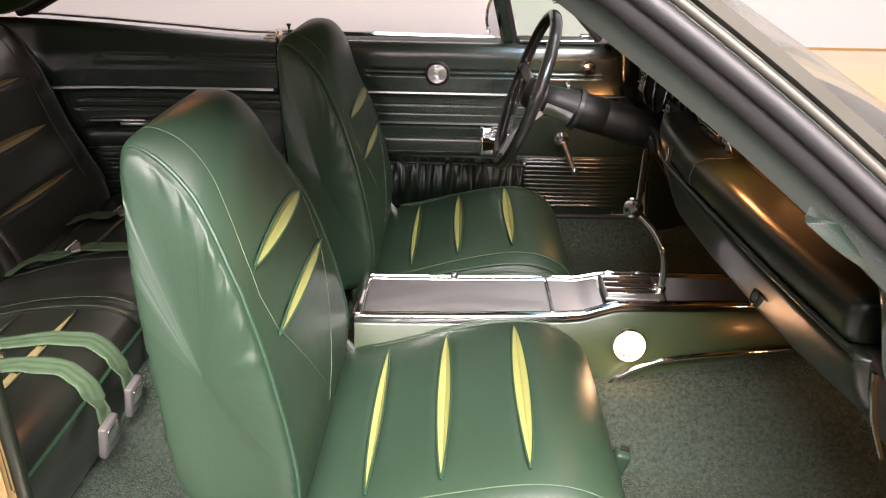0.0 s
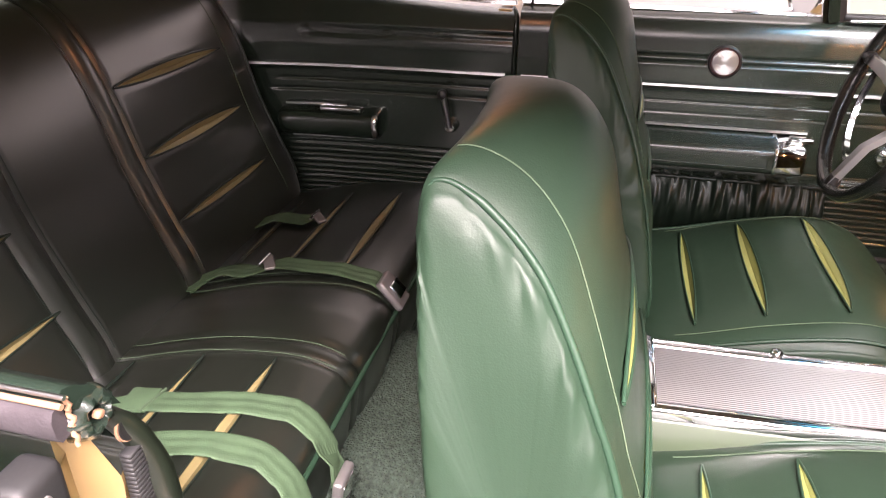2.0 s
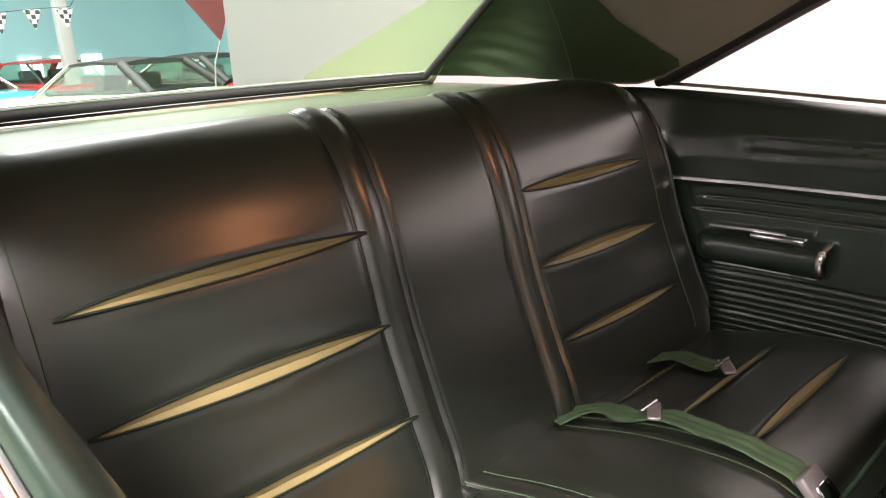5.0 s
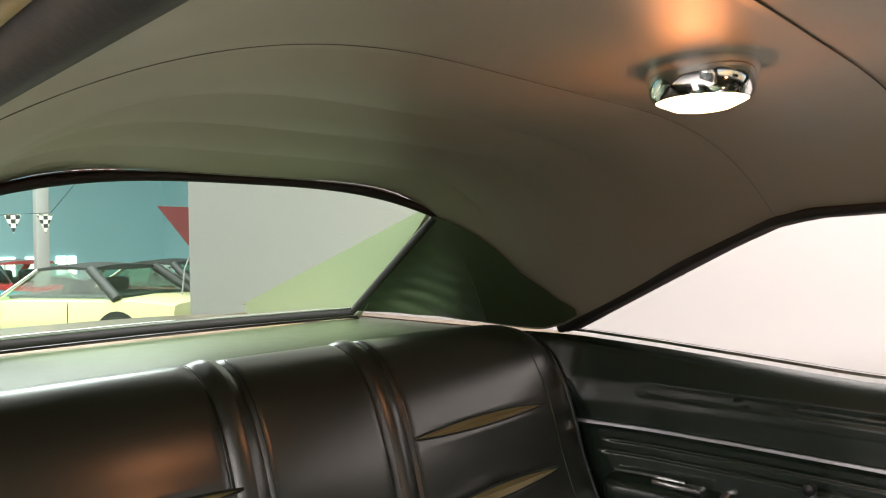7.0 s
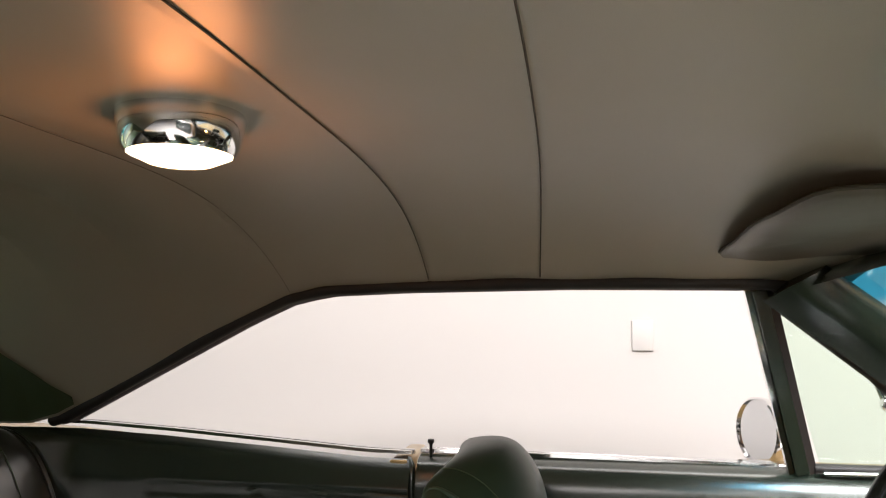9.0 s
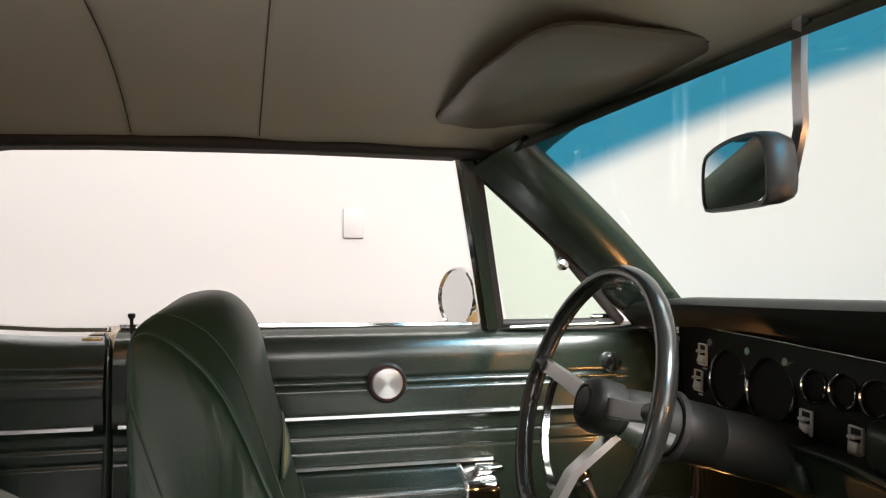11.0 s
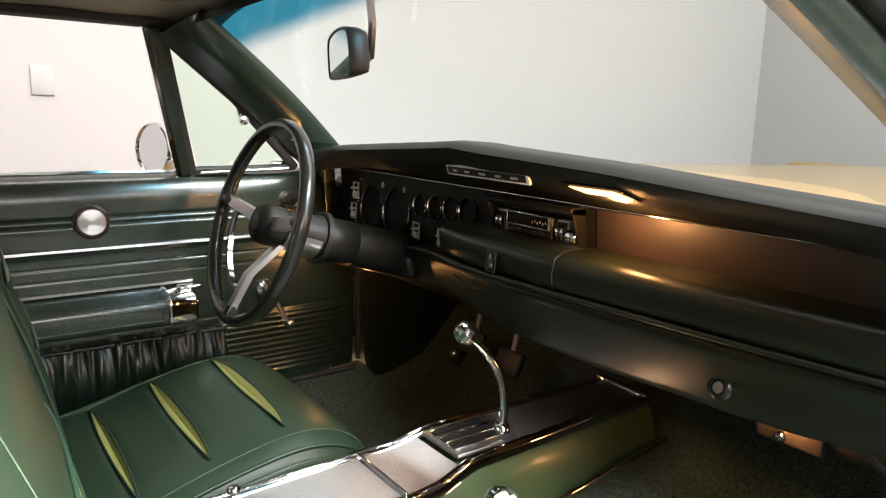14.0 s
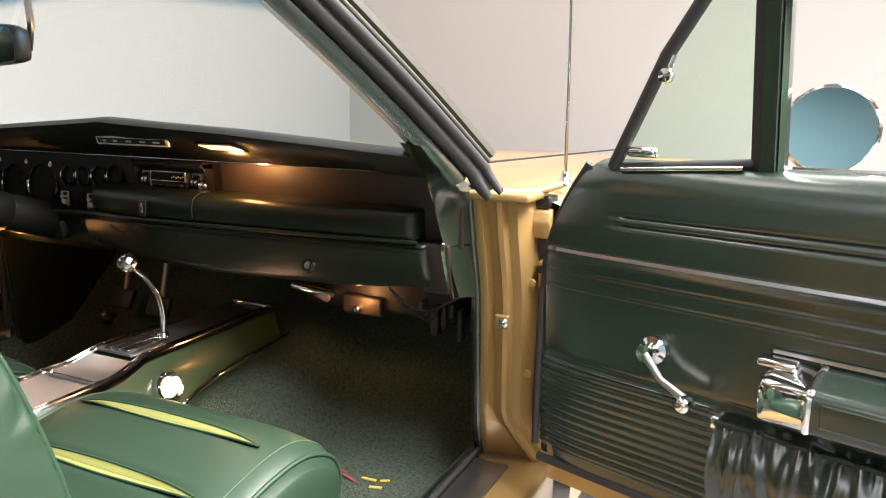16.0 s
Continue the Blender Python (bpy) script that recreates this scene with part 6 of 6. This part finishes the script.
# ---- things on the roof ----
dome = thing("dome_lamp", (-0.055, 0.012, 1.385), "lit round dome lamp with a chrome rim", "lamp")
part("rim", lathe([(0, 0.0), (0.056, 0.0), (0.058, 0.006), (0.052, 0.034), (0.047, 0.040), (0.045, 0.036)], (-0.055, 0.012, 1.388), (0, 0, -1), 40), CHROME, dome, "chrome lamp rim")
part("lens", lathe([(0.0455, 0.034), (0.045, 0.040), (0.03, 0.047), (0, 0.05)], (-0.055, 0.012, 1.388), (0, 0, -1), 36), LAMP_GLOW, dome, "glowing white lens")
for s in (1, -1):
    v = thing("sun_visor", (0.58, s * 0.32, 1.29), "folded grey-green vinyl sun visor below the headliner", "sun visor", "sun visors")
    ol = spline([(0.515, 0.575), (0.53, 0.60), (0.60, 0.585), (0.672, 0.55), (0.705, 0.40), (0.716, 0.20), (0.712, 0.09), (0.60, 0.075), (0.54, 0.09), (0.515, 0.16), (0.505, 0.35)], 48, True)
    rows = []
    cx, cy = ol.mean(0)
    for k, h in ((0.02, 0.006), (0.6, 0.007), (0.93, 0.006), (0.985, 0.003), (1.0, 0.0), (0.985, -0.003), (0.93, -0.006), (0.6, -0.007), (0.02, -0.006)):
        row = []
        for x, y in ol:
            px, py = cx + (x - cx) * k, cy + (y - cy) * k
            z = interp(px, [(0.50, 1.292), (0.69, 1.283)]) + 0.022 * (1 - (py / 0.6) ** 2) + h + 0.006 * noise.noise((px * 9, py * 7, 2))
            row.append((px, s * py, z))
        rows.append(row)
    part("board", solid(caps(grid(rows, cv=True), rows)), VISOR, v, sharp=60)
    part("edge_welt", tube([(cx + (x - cx) * 0.995, s * (cy + (y - cy) * 0.995), interp(x, [(0.50, 1.292), (0.69, 1.283)]) + 0.022 * (1 - (y / 0.6) ** 2) + 0.006 * noise.noise((x * 9, y * 7, 2))) for x, y in ol], 0.0022, 6, closed=True), SEAM, v)
    part("pivot", tube([(0.675, s * 0.10, 1.308), (0.70, s * 0.06, 1.312)], 0.006, 8), CHROME, v, "chrome visor pivot")
rv = thing("rear_view_mirror", (0.72, 0.09, 1.17), "black framed rear-view mirror on a metal stalk", "mirror")
mc, mn = Vector((0.722, 0.088, 1.172)), Vector((-0.947, 0.32, -0.06)).normalized()
mu = Vector((0.32, 0.947, 0)).normalized()
mw = mn.cross(mu).normalized()
mw = mw if mw.z > 0 else -mw
ol = spline([(-0.103, -0.028), (-0.1, 0.024), (-0.06, 0.036), (0.0, 0.039), (0.06, 0.036), (0.1, 0.024), (0.103, -0.028), (0.06, -0.034), (0, -0.035), (-0.06, -0.034)], 44, True)
rows = [[mc + mu * a * k + mw * b * k2 + mn * h for a, b in ol] for k, k2, h in ((0.5, 0.4, -0.028), (0.9, 0.85, -0.024), (0.985, 0.97, -0.012), (1, 1, 0.0), (0.985, 0.96, 0.006), (0.955, 0.88, 0.006), (0.95, 0.86, 0.003))]
part("housing", solid(caps(grid(rows, cv=True), rows)), BLACK, rv, sharp=50)
bm = bmesh.new()
bm.faces.new([bm.verts.new(mc + mu * a * 0.952 + mw * b * 0.865 + mn * 0.0045) for a, b in ol])
part("mirror_glass", solid(bm), MIRROR, rv)
part("stalk", strip([(0.742, 0.03, 1.165), (0.728, 0.0, 1.21), (0.715, -0.012, 1.26), (0.712, -0.016, 1.302)], (0.1, 1, 0), (-0.006, 0, -0.002), 0.016), SATIN, rv, "flat metal stalk")
part("ball_joint", lathe([(0, 0), (0.012, 0.003), (0.014, 0.01), (0.010, 0.018), (0, 0.02)], (0.742, 0.03, 1.172), (-0.9, 0.3, 0), 14), SATIN, rv)

# ---- outer body in view ----
body = thing("front_body", (2.0, 0, 0.5), "gold metallic fender, cowl and bonnet ahead of the windshield", "car body")
rows = []
for x in np.linspace(1.16, 3.55, 24):
    rows.append([(x, y, 0.944 - 0.05 * (abs(y) / 0.9) ** 4 - 0.028 * max(0, (x - 2.3)) + 0.012 * (1 - abs(abs(y) - 0.8) / 0.1 if abs(abs(y) - 0.8) < 0.1 else 0)) for y in np.linspace(-0.93, 0.93, 40)])
part("bonnet", solid(grid(rows)), GOLD, body)
for s in (1, -1):
    rows = [[(x, s * y, z) for y, z in ((0.93, 0.91 - 0.028 * max(0, x - 2.3)), (0.955, 0.86), (0.96, 0.6), (0.94, 0.25))] for x in np.linspace(1.16, 3.55, 20)]
    part("fender_side", solid(grid(rows)), GOLD, body)
    if s > 0:
        part("cowl_lip", tube([(1.04, s * 0.80, 0.935), (1.10, s * 0.815, 0.945), (1.17, s * 0.83, 0.952)], 0.014, 8), GOLD, body)
part("front_end", box((3.56, 0, 0.55), (0.06, 1.86, 0.7), 0.03), GOLD, body)
part("seam_line", tube([(x, -0.60 - 0.03 * (x - 1.16), 0.955) for x in np.linspace(1.2, 3.4, 20)], 0.003, 6), DARK, body)
rows = [[(x, y, 0.965 - 0.03 * (abs(y) / 0.9) ** 3 - 0.03 * max(0, -1.9 - x)) for y in np.linspace(-0.88, 0.88, 24)] for x in np.linspace(-1.43, -2.42, 12)]
part("boot_lid", solid(grid(rows)), GOLD, body)
part("tail_panel", box((-2.43, 0, 0.62), (0.05, 1.86, 0.62), 0.02), GOLD, body)
for x in (2.55, -1.55):
    for s in (1, -1):
        wl = part("wheel", lathe([(0.0, 0.0), (0.20, 0.0), (0.215, 0.012), (0.30, 0.012), (0.335, -0.02), (0.345, -0.06), (0.345, -0.16), (0.32, -0.20), (0, -0.20)], (x, s * 0.90, GROUND + 0.345), (0, s, 0), 28), RUBBER, body, "black tyre on a bright rim")
        part("rim", lathe([(0, 0.012), (0.06, 0.012), (0.17, 0.004), (0.20, 0.010), (0.20, 0.0), (0, 0.0)], (x, s * 0.901, GROUND + 0.345), (0, s, 0), 24), CHROME, wl)
ant = thing("antenna", (1.29, -0.862, 0.95), "telescopic chrome whip antenna on the gold fender", "antenna")
part("base", lathe([(0, 0), (0.018, 0), (0.016, 0.008), (0.010, 0.014), (0.008, 0.03), (0, 0.03)], (1.29, -0.862, 0.925), (0, 0, 1), 18), CHROME, ant)
part("mast", tube([(1.29, -0.862, 0.95), (1.275, -0.864, 1.1), (1.225, -0.868, 1.5), (1.19, -0.87, 1.8)], [0.0045, 0.004, 0.0032, 0.0024], 8), CHROME, ant)
# hinge pillar on the open side, and its twin
for s, lab in ((-1, "gold painted hinge pillar with hinge and bolt holes"), (1, "dark green trimmed hinge pillar behind the closed door")):
    hp = thing("hinge_pillar", (1.12, s * 0.80, 0.4), lab, "door pillar", "hinge pillars")
    path = [(1.062, 0.915), (1.085, 0.83), (1.118, 0.72), (1.130, 0.60), (1.138, 0.48), (1.150, 0.40), (1.17, 0.345)]
    pts = spline(path, 30)
    rows = []
    for i, (x, z) in enumerate(pts):
        w = interp(z, [(0.345, 0.07), (0.45, 0.0), (0.95, 0.0)])
        rows.append([(x + a, s * (b + (w if k > 2 else 0)), z) for k, (a, b) in enumerate(((0.0, 0.742), (-0.008, 0.752), (-0.006, 0.766), (0.010, 0.774), (0.008, 0.787), (-0.004, 0.796), (-0.002, 0.806), (0.012, 0.812), (0.014, 0.830), (0.030, 0.840), (0.085, 0.845), (0.085, 0.87), (0.13, 0.876), (0.14, 0.74)))])
    if s > 0:
        rows = [[(x + 0.05, y * 1.02, z) for x, y, z in row] for row in rows]
    part("pillar_skin", solid(grid([row[:11] for row in rows])), GOLD if s < 0 else DASH, hp, sharp=50)
    # outer folds split off and coloured black for the shade in the door gap
    part("jamb_shade", solid(grid([row[10:] for row in rows])), RUBBER, hp, "inner face of the door gap, coloured black for its shade", sharp=50)
    part("pillar_cap", box((1.115, s * 0.80, 0.917), (0.13, 0.125, 0.018), 0.006), GOLD if s < 0 else DASH, hp)
    part("edge_welt", tube([(x - 0.004, s * 0.742, z) for x, z in pts], 0.009, 8), TRIM if s < 0 else DASH, hp, "green edge welt")
    for z, x in ((0.50, 1.165), (0.755, 1.14)):
        hg = part("hinge", box((x + 0.045, s * 0.862, z), (0.045, 0.022, 0.06), 0.006), GOLD if s < 0 else RUBBER, hp, "gold painted door hinge")
        part("hinge_pin", tube([(x + 0.02, s * 0.872, z - 0.035), (x + 0.02, s * 0.872, z + 0.035)], 0.007, 10), STEEL, hg)
        part("hinge_bolt", lathe([(0, 0), (0.009, 0), (0.008, 0.006), (0, 0.007)], (x + 0.024, s * 0.858, z + 0.012), (-1, 0, 0), 6), DARK, hg, sharp=20)
    if s < 0:
        # black box added where the gap under the fender is only shaded
        gap = part("fender_gap_shade", box((1.175, -0.848, 0.903), (0.05, 0.052, 0.022), 0.004), DARK, hp, "black block standing for the shade below the fender's edge")
        part("fender_flange", prism([(1.145, 0.885), (1.14, 0.862), (1.15, 0.83), (1.165, 0.83), (1.165, 0.89)], -0.832, -0.878, 0.004), GOLD, hp, "folded gold fender flange")
        part("fender_lip", tube(spline([(1.075, -0.800, 0.925), (1.12, -0.835, 0.922), (1.15, -0.862, 0.928), (1.18, -0.885, 0.936)], 20), 0.008, 8), GOLD, hp)
    part("switch", lathe([(0, 0), (0.010, 0), (0.010, 0.006), (0.005, 0.008), (0.005, 0.018), (0, 0.019)], (1.118, s * 0.80, 0.66), (-1, 0, 0), 12), CHROME, hp, "bright door switch plunger")
    part("switch_pad", box((1.122, s * 0.795, 0.66), (0.012, 0.032, 0.03), 0.004), GOLD if s < 0 else BLACK, hp)
    for z in (0.55, 0.74):
        part("bolt", lathe([(0, 0), (0.009, 0), (0.008, 0.005), (0, 0.006)], (1.15, s * 0.845, z), (-1, 0, 0), 6), GOLD, hp, sharp=20)
    kick = thing("kick_panel", (1.15, s * 0.735, 0.5), "dark green kick panel at the footwell side", "trim panel", "kick panels")
    part("panel", prism([(1.15, 0.86), (1.11, 0.86), (1.112, 0.80), (1.115, 0.72), (1.12, 0.66), (1.14, 0.40), (1.17, 0.33), (1.6, 0.33), (1.6, 0.86)], s * 0.728, s * 0.742, 0.003), DASH, kick)
    ins = spline([(0.962, 0.643, 1.013), (0.978, 0.674, 0.966), (0.987, 0.689, 0.929), (0.992, 0.697, 0.906), (1.003, 0.711, 0.842), (1.008, 0.718, 0.822)], 30)
    outs = spline([(0.872, 0.730, 1.012), (0.915, 0.738, 0.980), (0.985, 0.744, 0.942), (1.058, 0.746, 0.897), (1.088, 0.750, 0.851), (1.100, 0.750, 0.817)], 30)
    for nm, ins, outs, back in (("pillar_cover", ins, outs, 0.0), ("lower_cover", spline([(1.008, 0.720, 0.819), (1.014, 0.722, 0.79), (1.038, 0.733, 0.717)], 10), spline([(1.102, 0.750, 0.813), (1.112, 0.75, 0.77), (1.128, 0.75, 0.705)], 10), 0.006)):
        rows = []
        for a, b in zip(ins, outs):
            a, b = Vector((a[0] + back, s * a[1], a[2])), Vector((b[0], s * b[1], b[2]))
            rows.append([a + Vector((0.03, 0, 0)), a + Vector((0.003, -s * 0.001, 0))] + [a.lerp(b, k) + Vector((-0.012, -s * 0.006, 0.002)) * math.sin(math.pi * k) ** 0.7 for k in (0, 0.06, 0.2, 0.4, 0.6, 0.8, 0.94, 1)] + [b + Vector((0.05, 0, 0))])
        part(nm, solid(caps(grid(rows, cv=True), rows)), TRIM, kick, sharp=60)
    part("screw", lathe([(0, 0), (0.006, 0), (0.005, 0.003), (0, 0.004)], (1.052, s * 0.728, 0.832), (-0.6, -s * 0.6, 0), 10), CHROME, kick)


# ---- small things on the floor ----
mark = thing("embroidered_mark", (1.03, -0.5, 0.29), "small red and yellow stitched mark on the green carpet", "carpet emblem")
for k, (dx, dy, l, mat) in enumerate(((0.0, 0.0, 0.05, RED), (0.018, 0.03, 0.03, RED), (0.012, -0.045, 0.035, STITCH), (-0.012, -0.075, 0.028, STITCH), (0.02, -0.08, 0.02, STITCH))):
    x, y = 1.03 + dx, -0.49 + dy
    part("stitch", box((x, y, floor_z(x, y) + 0.003), (0.007, l, 0.004), 0.0015, rot=(0, 0, 12 * k - 20)), mat, mark)
dim = thing("dimmer_switch", (1.38, 0.64, 0.39), "small bright foot dimmer switch on the carpet", "foot switch")
part("base", box((1.385, 0.64, 0.398), (0.05, 0.035, 0.02), 0.005, rot=(0, -35, 0)), BLACK, dim)
part("button", lathe([(0, 0), (0.013, 0), (0.012, 0.022), (0.008, 0.026), (0, 0.026)], (1.375, 0.64, 0.405), (-0.6, 0, 0.8), 16), SATIN, dim)
latch = thing("belt_latch", (0.82, -0.43, 0.40), "green plastic belt latch hanging at the seat cushion's front", "seat belt latch")
part("body", box((0.816, -0.43, 0.43), (0.028, 0.026, 0.07), 0.006, rot=(8, 14, 0)), VINYL, latch)
part("slot", box((0.826, -0.43, 0.466), (0.016, 0.008, 0.004), 0.001, rot=(8, 14, 0)), DARK, latch)


# ---- far hall: parked cars, flags and a column ----
def parked(name_label, at, turn, paint, roof_mat, length=4.5):
    """A low two-door car: lofted body, glasshouse, wheels."""
    keep = XF[0]
    XF[0] = Matrix.Translation(at) @ Matrix.Rotation(radians(turn), 4, "Z")
    c = thing("parked_car", (0, 0, 0), name_label, "car", "parked cars")
    L = length / 2
    secs = [(-L, 0.55, 0.62, 0.45), (-L + 0.08, 0.80, 0.82, 0.32), (-L * 0.7, 0.86, 0.88, 0.26), (-0.4, 0.88, 0.88, 0.24), (0.4, 0.88, 0.88, 0.24), (L * 0.6, 0.87, 0.84, 0.26), (L - 0.12, 0.82, 0.80, 0.34), (L, 0.62, 0.66, 0.45)]
    rows = [[(x, w * a, zl + (zt - zl) * b) for a, b in ((0.9, 0), (1, 0.25), (1.0, 0.6), (0.95, 0.95), (0.85, 1), (0, 1.04), (-0.85, 1), (-0.95, 0.95), (-1, 0.6), (-1, 0.25), (-0.9, 0))] for x, w, zt, zl in secs]
    rows = [[Vector(r) for r in row] for row in rows]
    part("body", solid(caps(grid(rows, cv=True), rows)), paint, c, sharp=50)
    rr = [(-1.35, 0.80, 0.86), (-0.75, 0.66, 1.27), (-0.2, 0.64, 1.30), (0.15, 0.66, 1.27), (0.75, 0.80, 0.86)]
    rows = [[(x + 0.02 * (1 if x > 0 else -1), s * w, z) for s in (1, 0.5, 0, -0.5, -1)] for x, w, z in rr[1:4]]
    ring = [[(x, y, z + 0.02 + 0.05 * (1 - (y / 0.7) ** 2)) for x, y, z in row] + [(x, y, z - 0.01) for x, y, z in row[::-1]] for row in rows]
    part("roof", solid(caps(grid(ring, cv=True), ring)), roof_mat, c)
    bm = grid([[(x, s * w * 0.985, z) for s in (1, 0.5, 0, -0.5, -1)] for x, w, z in rr])
    for s in (1, -1):
        bm.faces.new([bm.verts.new((x, s * w * 0.985, z)) for x, w, z in rr])
    part("glasshouse", solid(bm), GLASS, c, "tinted car glass")
    part("interior", box((-0.3, 0, 0.90), (1.9, 1.4, 0.06), 0.02), DARK, c)
    for s in (0.35, -0.35):
        part("seat", box((-0.25, s, 0.98), (0.16, 0.5, 0.30), 0.05, rot=(0, -12, 0)), RUBBER, c)
    for s in (1, -1):
        for x in (-0.55, 0.62):
            part("door_gap", box((x, s * 0.878, 0.62), (0.008, 0.01, 0.42), 0.0), DARK, c)
        part("wheel_arch", lathe([(0, 0), (0.37, 0), (0.37, 0.012), (0, 0.012)], (L * 0.62, s * 0.86, 0.36), (0, s, 0), 24), DARK, c)
        part("rear_arch", lathe([(0, 0), (0.37, 0), (0.37, 0.012), (0, 0.012)], (-L * 0.6, s * 0.865, 0.36), (0, s, 0), 24), DARK, c)
    for s in (1, -1):
        part("pillar", tube([(0.75, s * 0.80, 0.87), (0.15, s * 0.66, 1.28)], 0.028, 8), CHROME, c)
        part("rear_pillar", tube([(-1.3, s * 0.80, 0.88), (-0.75, s * 0.66, 1.28)], 0.07, 8), roof_mat, c)
        for x in (-L * 0.6, L * 0.62):
            w = part("wheel", lathe([(0, 0.0), (0.32, 0.0), (0.33, -0.04), (0.33, -0.16), (0.30, -0.2), (0, -0.2)], (x, s * 0.89, 0.33), (0, s, 0), 24), RUBBER, c)
            part("hub_cap", lathe([(0, 0.008), (0.17, 0.006), (0.2, 0.0), (0, 0.0)], (x, s * 0.892, 0.33), (0, s, 0), 20), CHROME, w)
    for s in (1, -1):
        part("headlamp", lathe([(0, 0), (0.08, 0), (0.07, 0.03), (0, 0.035)], (L - 0.02, s * 0.58, 0.58), (1, 0, 0), 16), CHROME, c)
    part("bumper", tube([(L - 0.1, 0.84, 0.42), (L + 0.06, 0.6, 0.42), (L + 0.1, 0, 0.42), (L + 0.06, -0.6, 0.42), (L - 0.1, -0.84, 0.42)], 0.05, 8), CHROME, c)
    XF[0] = keep
    return c


parked("cream two-door car with a dark roof parked in the hall", (-11.0, 3.12, GROUND), -152, CREAM, RUBBER)
parked("teal sports car parked in the far hall", (-15.4, 1.72, GROUND), 28, TEAL, TEAL, 4.4)
parked("red car parked beside the cream car", (-12.6, 5.0, GROUND), -150, RED_PAINT, RUBBER)
parked("red car parked behind the teal car", (-17.6, 4.1, GROUND), 20, RED_PAINT, RED_PAINT)
parked("dark red car in the last row by the blue wall", (-18.2, 2.2, GROUND), 20, RED_PAINT, RUBBER)
pillar = part("hall_column", box((-16.0, 4.02, 2.4), (0.24, 0.24, 5.2), 0.01), WALL)
tagged(pillar, "white painted steel column in the far hall", "column")
hood = thing("raised_bonnet", (-17.3, 2.0, 0.8), "red bonnet propped open over a parked car", "car bonnet")
part("panel", box((-17.3, 2.05, 1.12), (0.9, 1.3, 0.05), 0.02, rot=(12, -35, 20)), RED_PAINT, hood)
part("stripe", box((-17.28, 2.1, 1.15), (0.88, 0.25, 0.052), 0.02, rot=(12, -35, 20)), RUBBER, hood)
for k in range(3):
    w = thing("far_window", (-20.88, 4.55 + 0.75 * k, 0.75), "small bright window in the blue wall", "window", "far windows")
    part("pane", box((-20.88, 4.55 + 0.75 * k, 0.80), (0.03, 0.5, 0.5), 0.0), GLOW_PANE, w)
    part("mullion", box((-20.85, 4.55 + 0.75 * k, 0.80), (0.03, 0.03, 0.5), 0.0), OFFWHITE, w)
line = thing("pennant_line", (-14.0, 2.5, 1.7), "string of black and white checkered pennants", "bunting")
for k, (y, z) in enumerate(((1.95, 1.76), (2.45, 1.80), (2.98, 1.86), (3.5, 1.87))):
    bm = bmesh.new()
    f = bm.faces.new([bm.verts.new((-14.0 + 0.02 * a, y + a, z + b)) for a, b in ((-0.14, 0.0), (0.14, 0.0), (0.01, -0.34))])
    r = bmesh.ops.extrude_face_region(bm, geom=[f])
    bmesh.ops.translate(bm, vec=(0.006, 0, 0), verts=[g for g in r["geom"] if isinstance(g, bmesh.types.BMVert)])
    part("pennant", solid(bm), CHECKS, line)
part("string", tube([(-14.0, -2.0, 5.0), (-14.0, 0.2, 1.66), (-14.0, 1.95, 1.765), (-14.0, 2.98, 1.865), (-14.0, 3.6, 1.90), (-14.0, 6.0, 5.0)], 0.006, 6), RUBBER, line)
ban = thing("striped_banner", (-14.0, 4.4, 2.75), "red and white striped bunting hung below the ceiling", "banner")
for y in (4.0, 4.8):
    part("cord", tube([(-14.0, y, 2.9), (-14.0, y, 5.0)], 0.006, 6), RUBBER, ban)
for k in range(9):
    part("stripe", box((-14.0 + 0.01 * (k % 2), 3.92 + 0.115 * k, 2.78 + 0.10 * abs(k - 4) / 4), (0.012, 0.115, 0.42), 0.0), RED if k % 2 == 0 else OFFWHITE, ban)
fl = thing("red_flag", (-9.5, 3.9, 1.6), "dark red triangular flag on a thin pole", "flag")
bm = bmesh.new()
f = bm.faces.new([bm.verts.new((-9.5, y, z)) for y, z in ((3.60, 1.80), (4.35, 1.80), (4.1, 1.18))])
r = bmesh.ops.extrude_face_region(bm, geom=[f])
bmesh.ops.translate(bm, vec=(0.008, 0, 0), verts=[g for g in r["geom"] if isinstance(g, bmesh.types.BMVert)])
part("cloth", solid(bm), RED, fl)
part("pole", tube([(-9.5, 4.1, 1.20), (-9.48, 3.97, 0.9), (-9.45, 3.8, GROUND)], 0.012, 6), STEEL, fl)
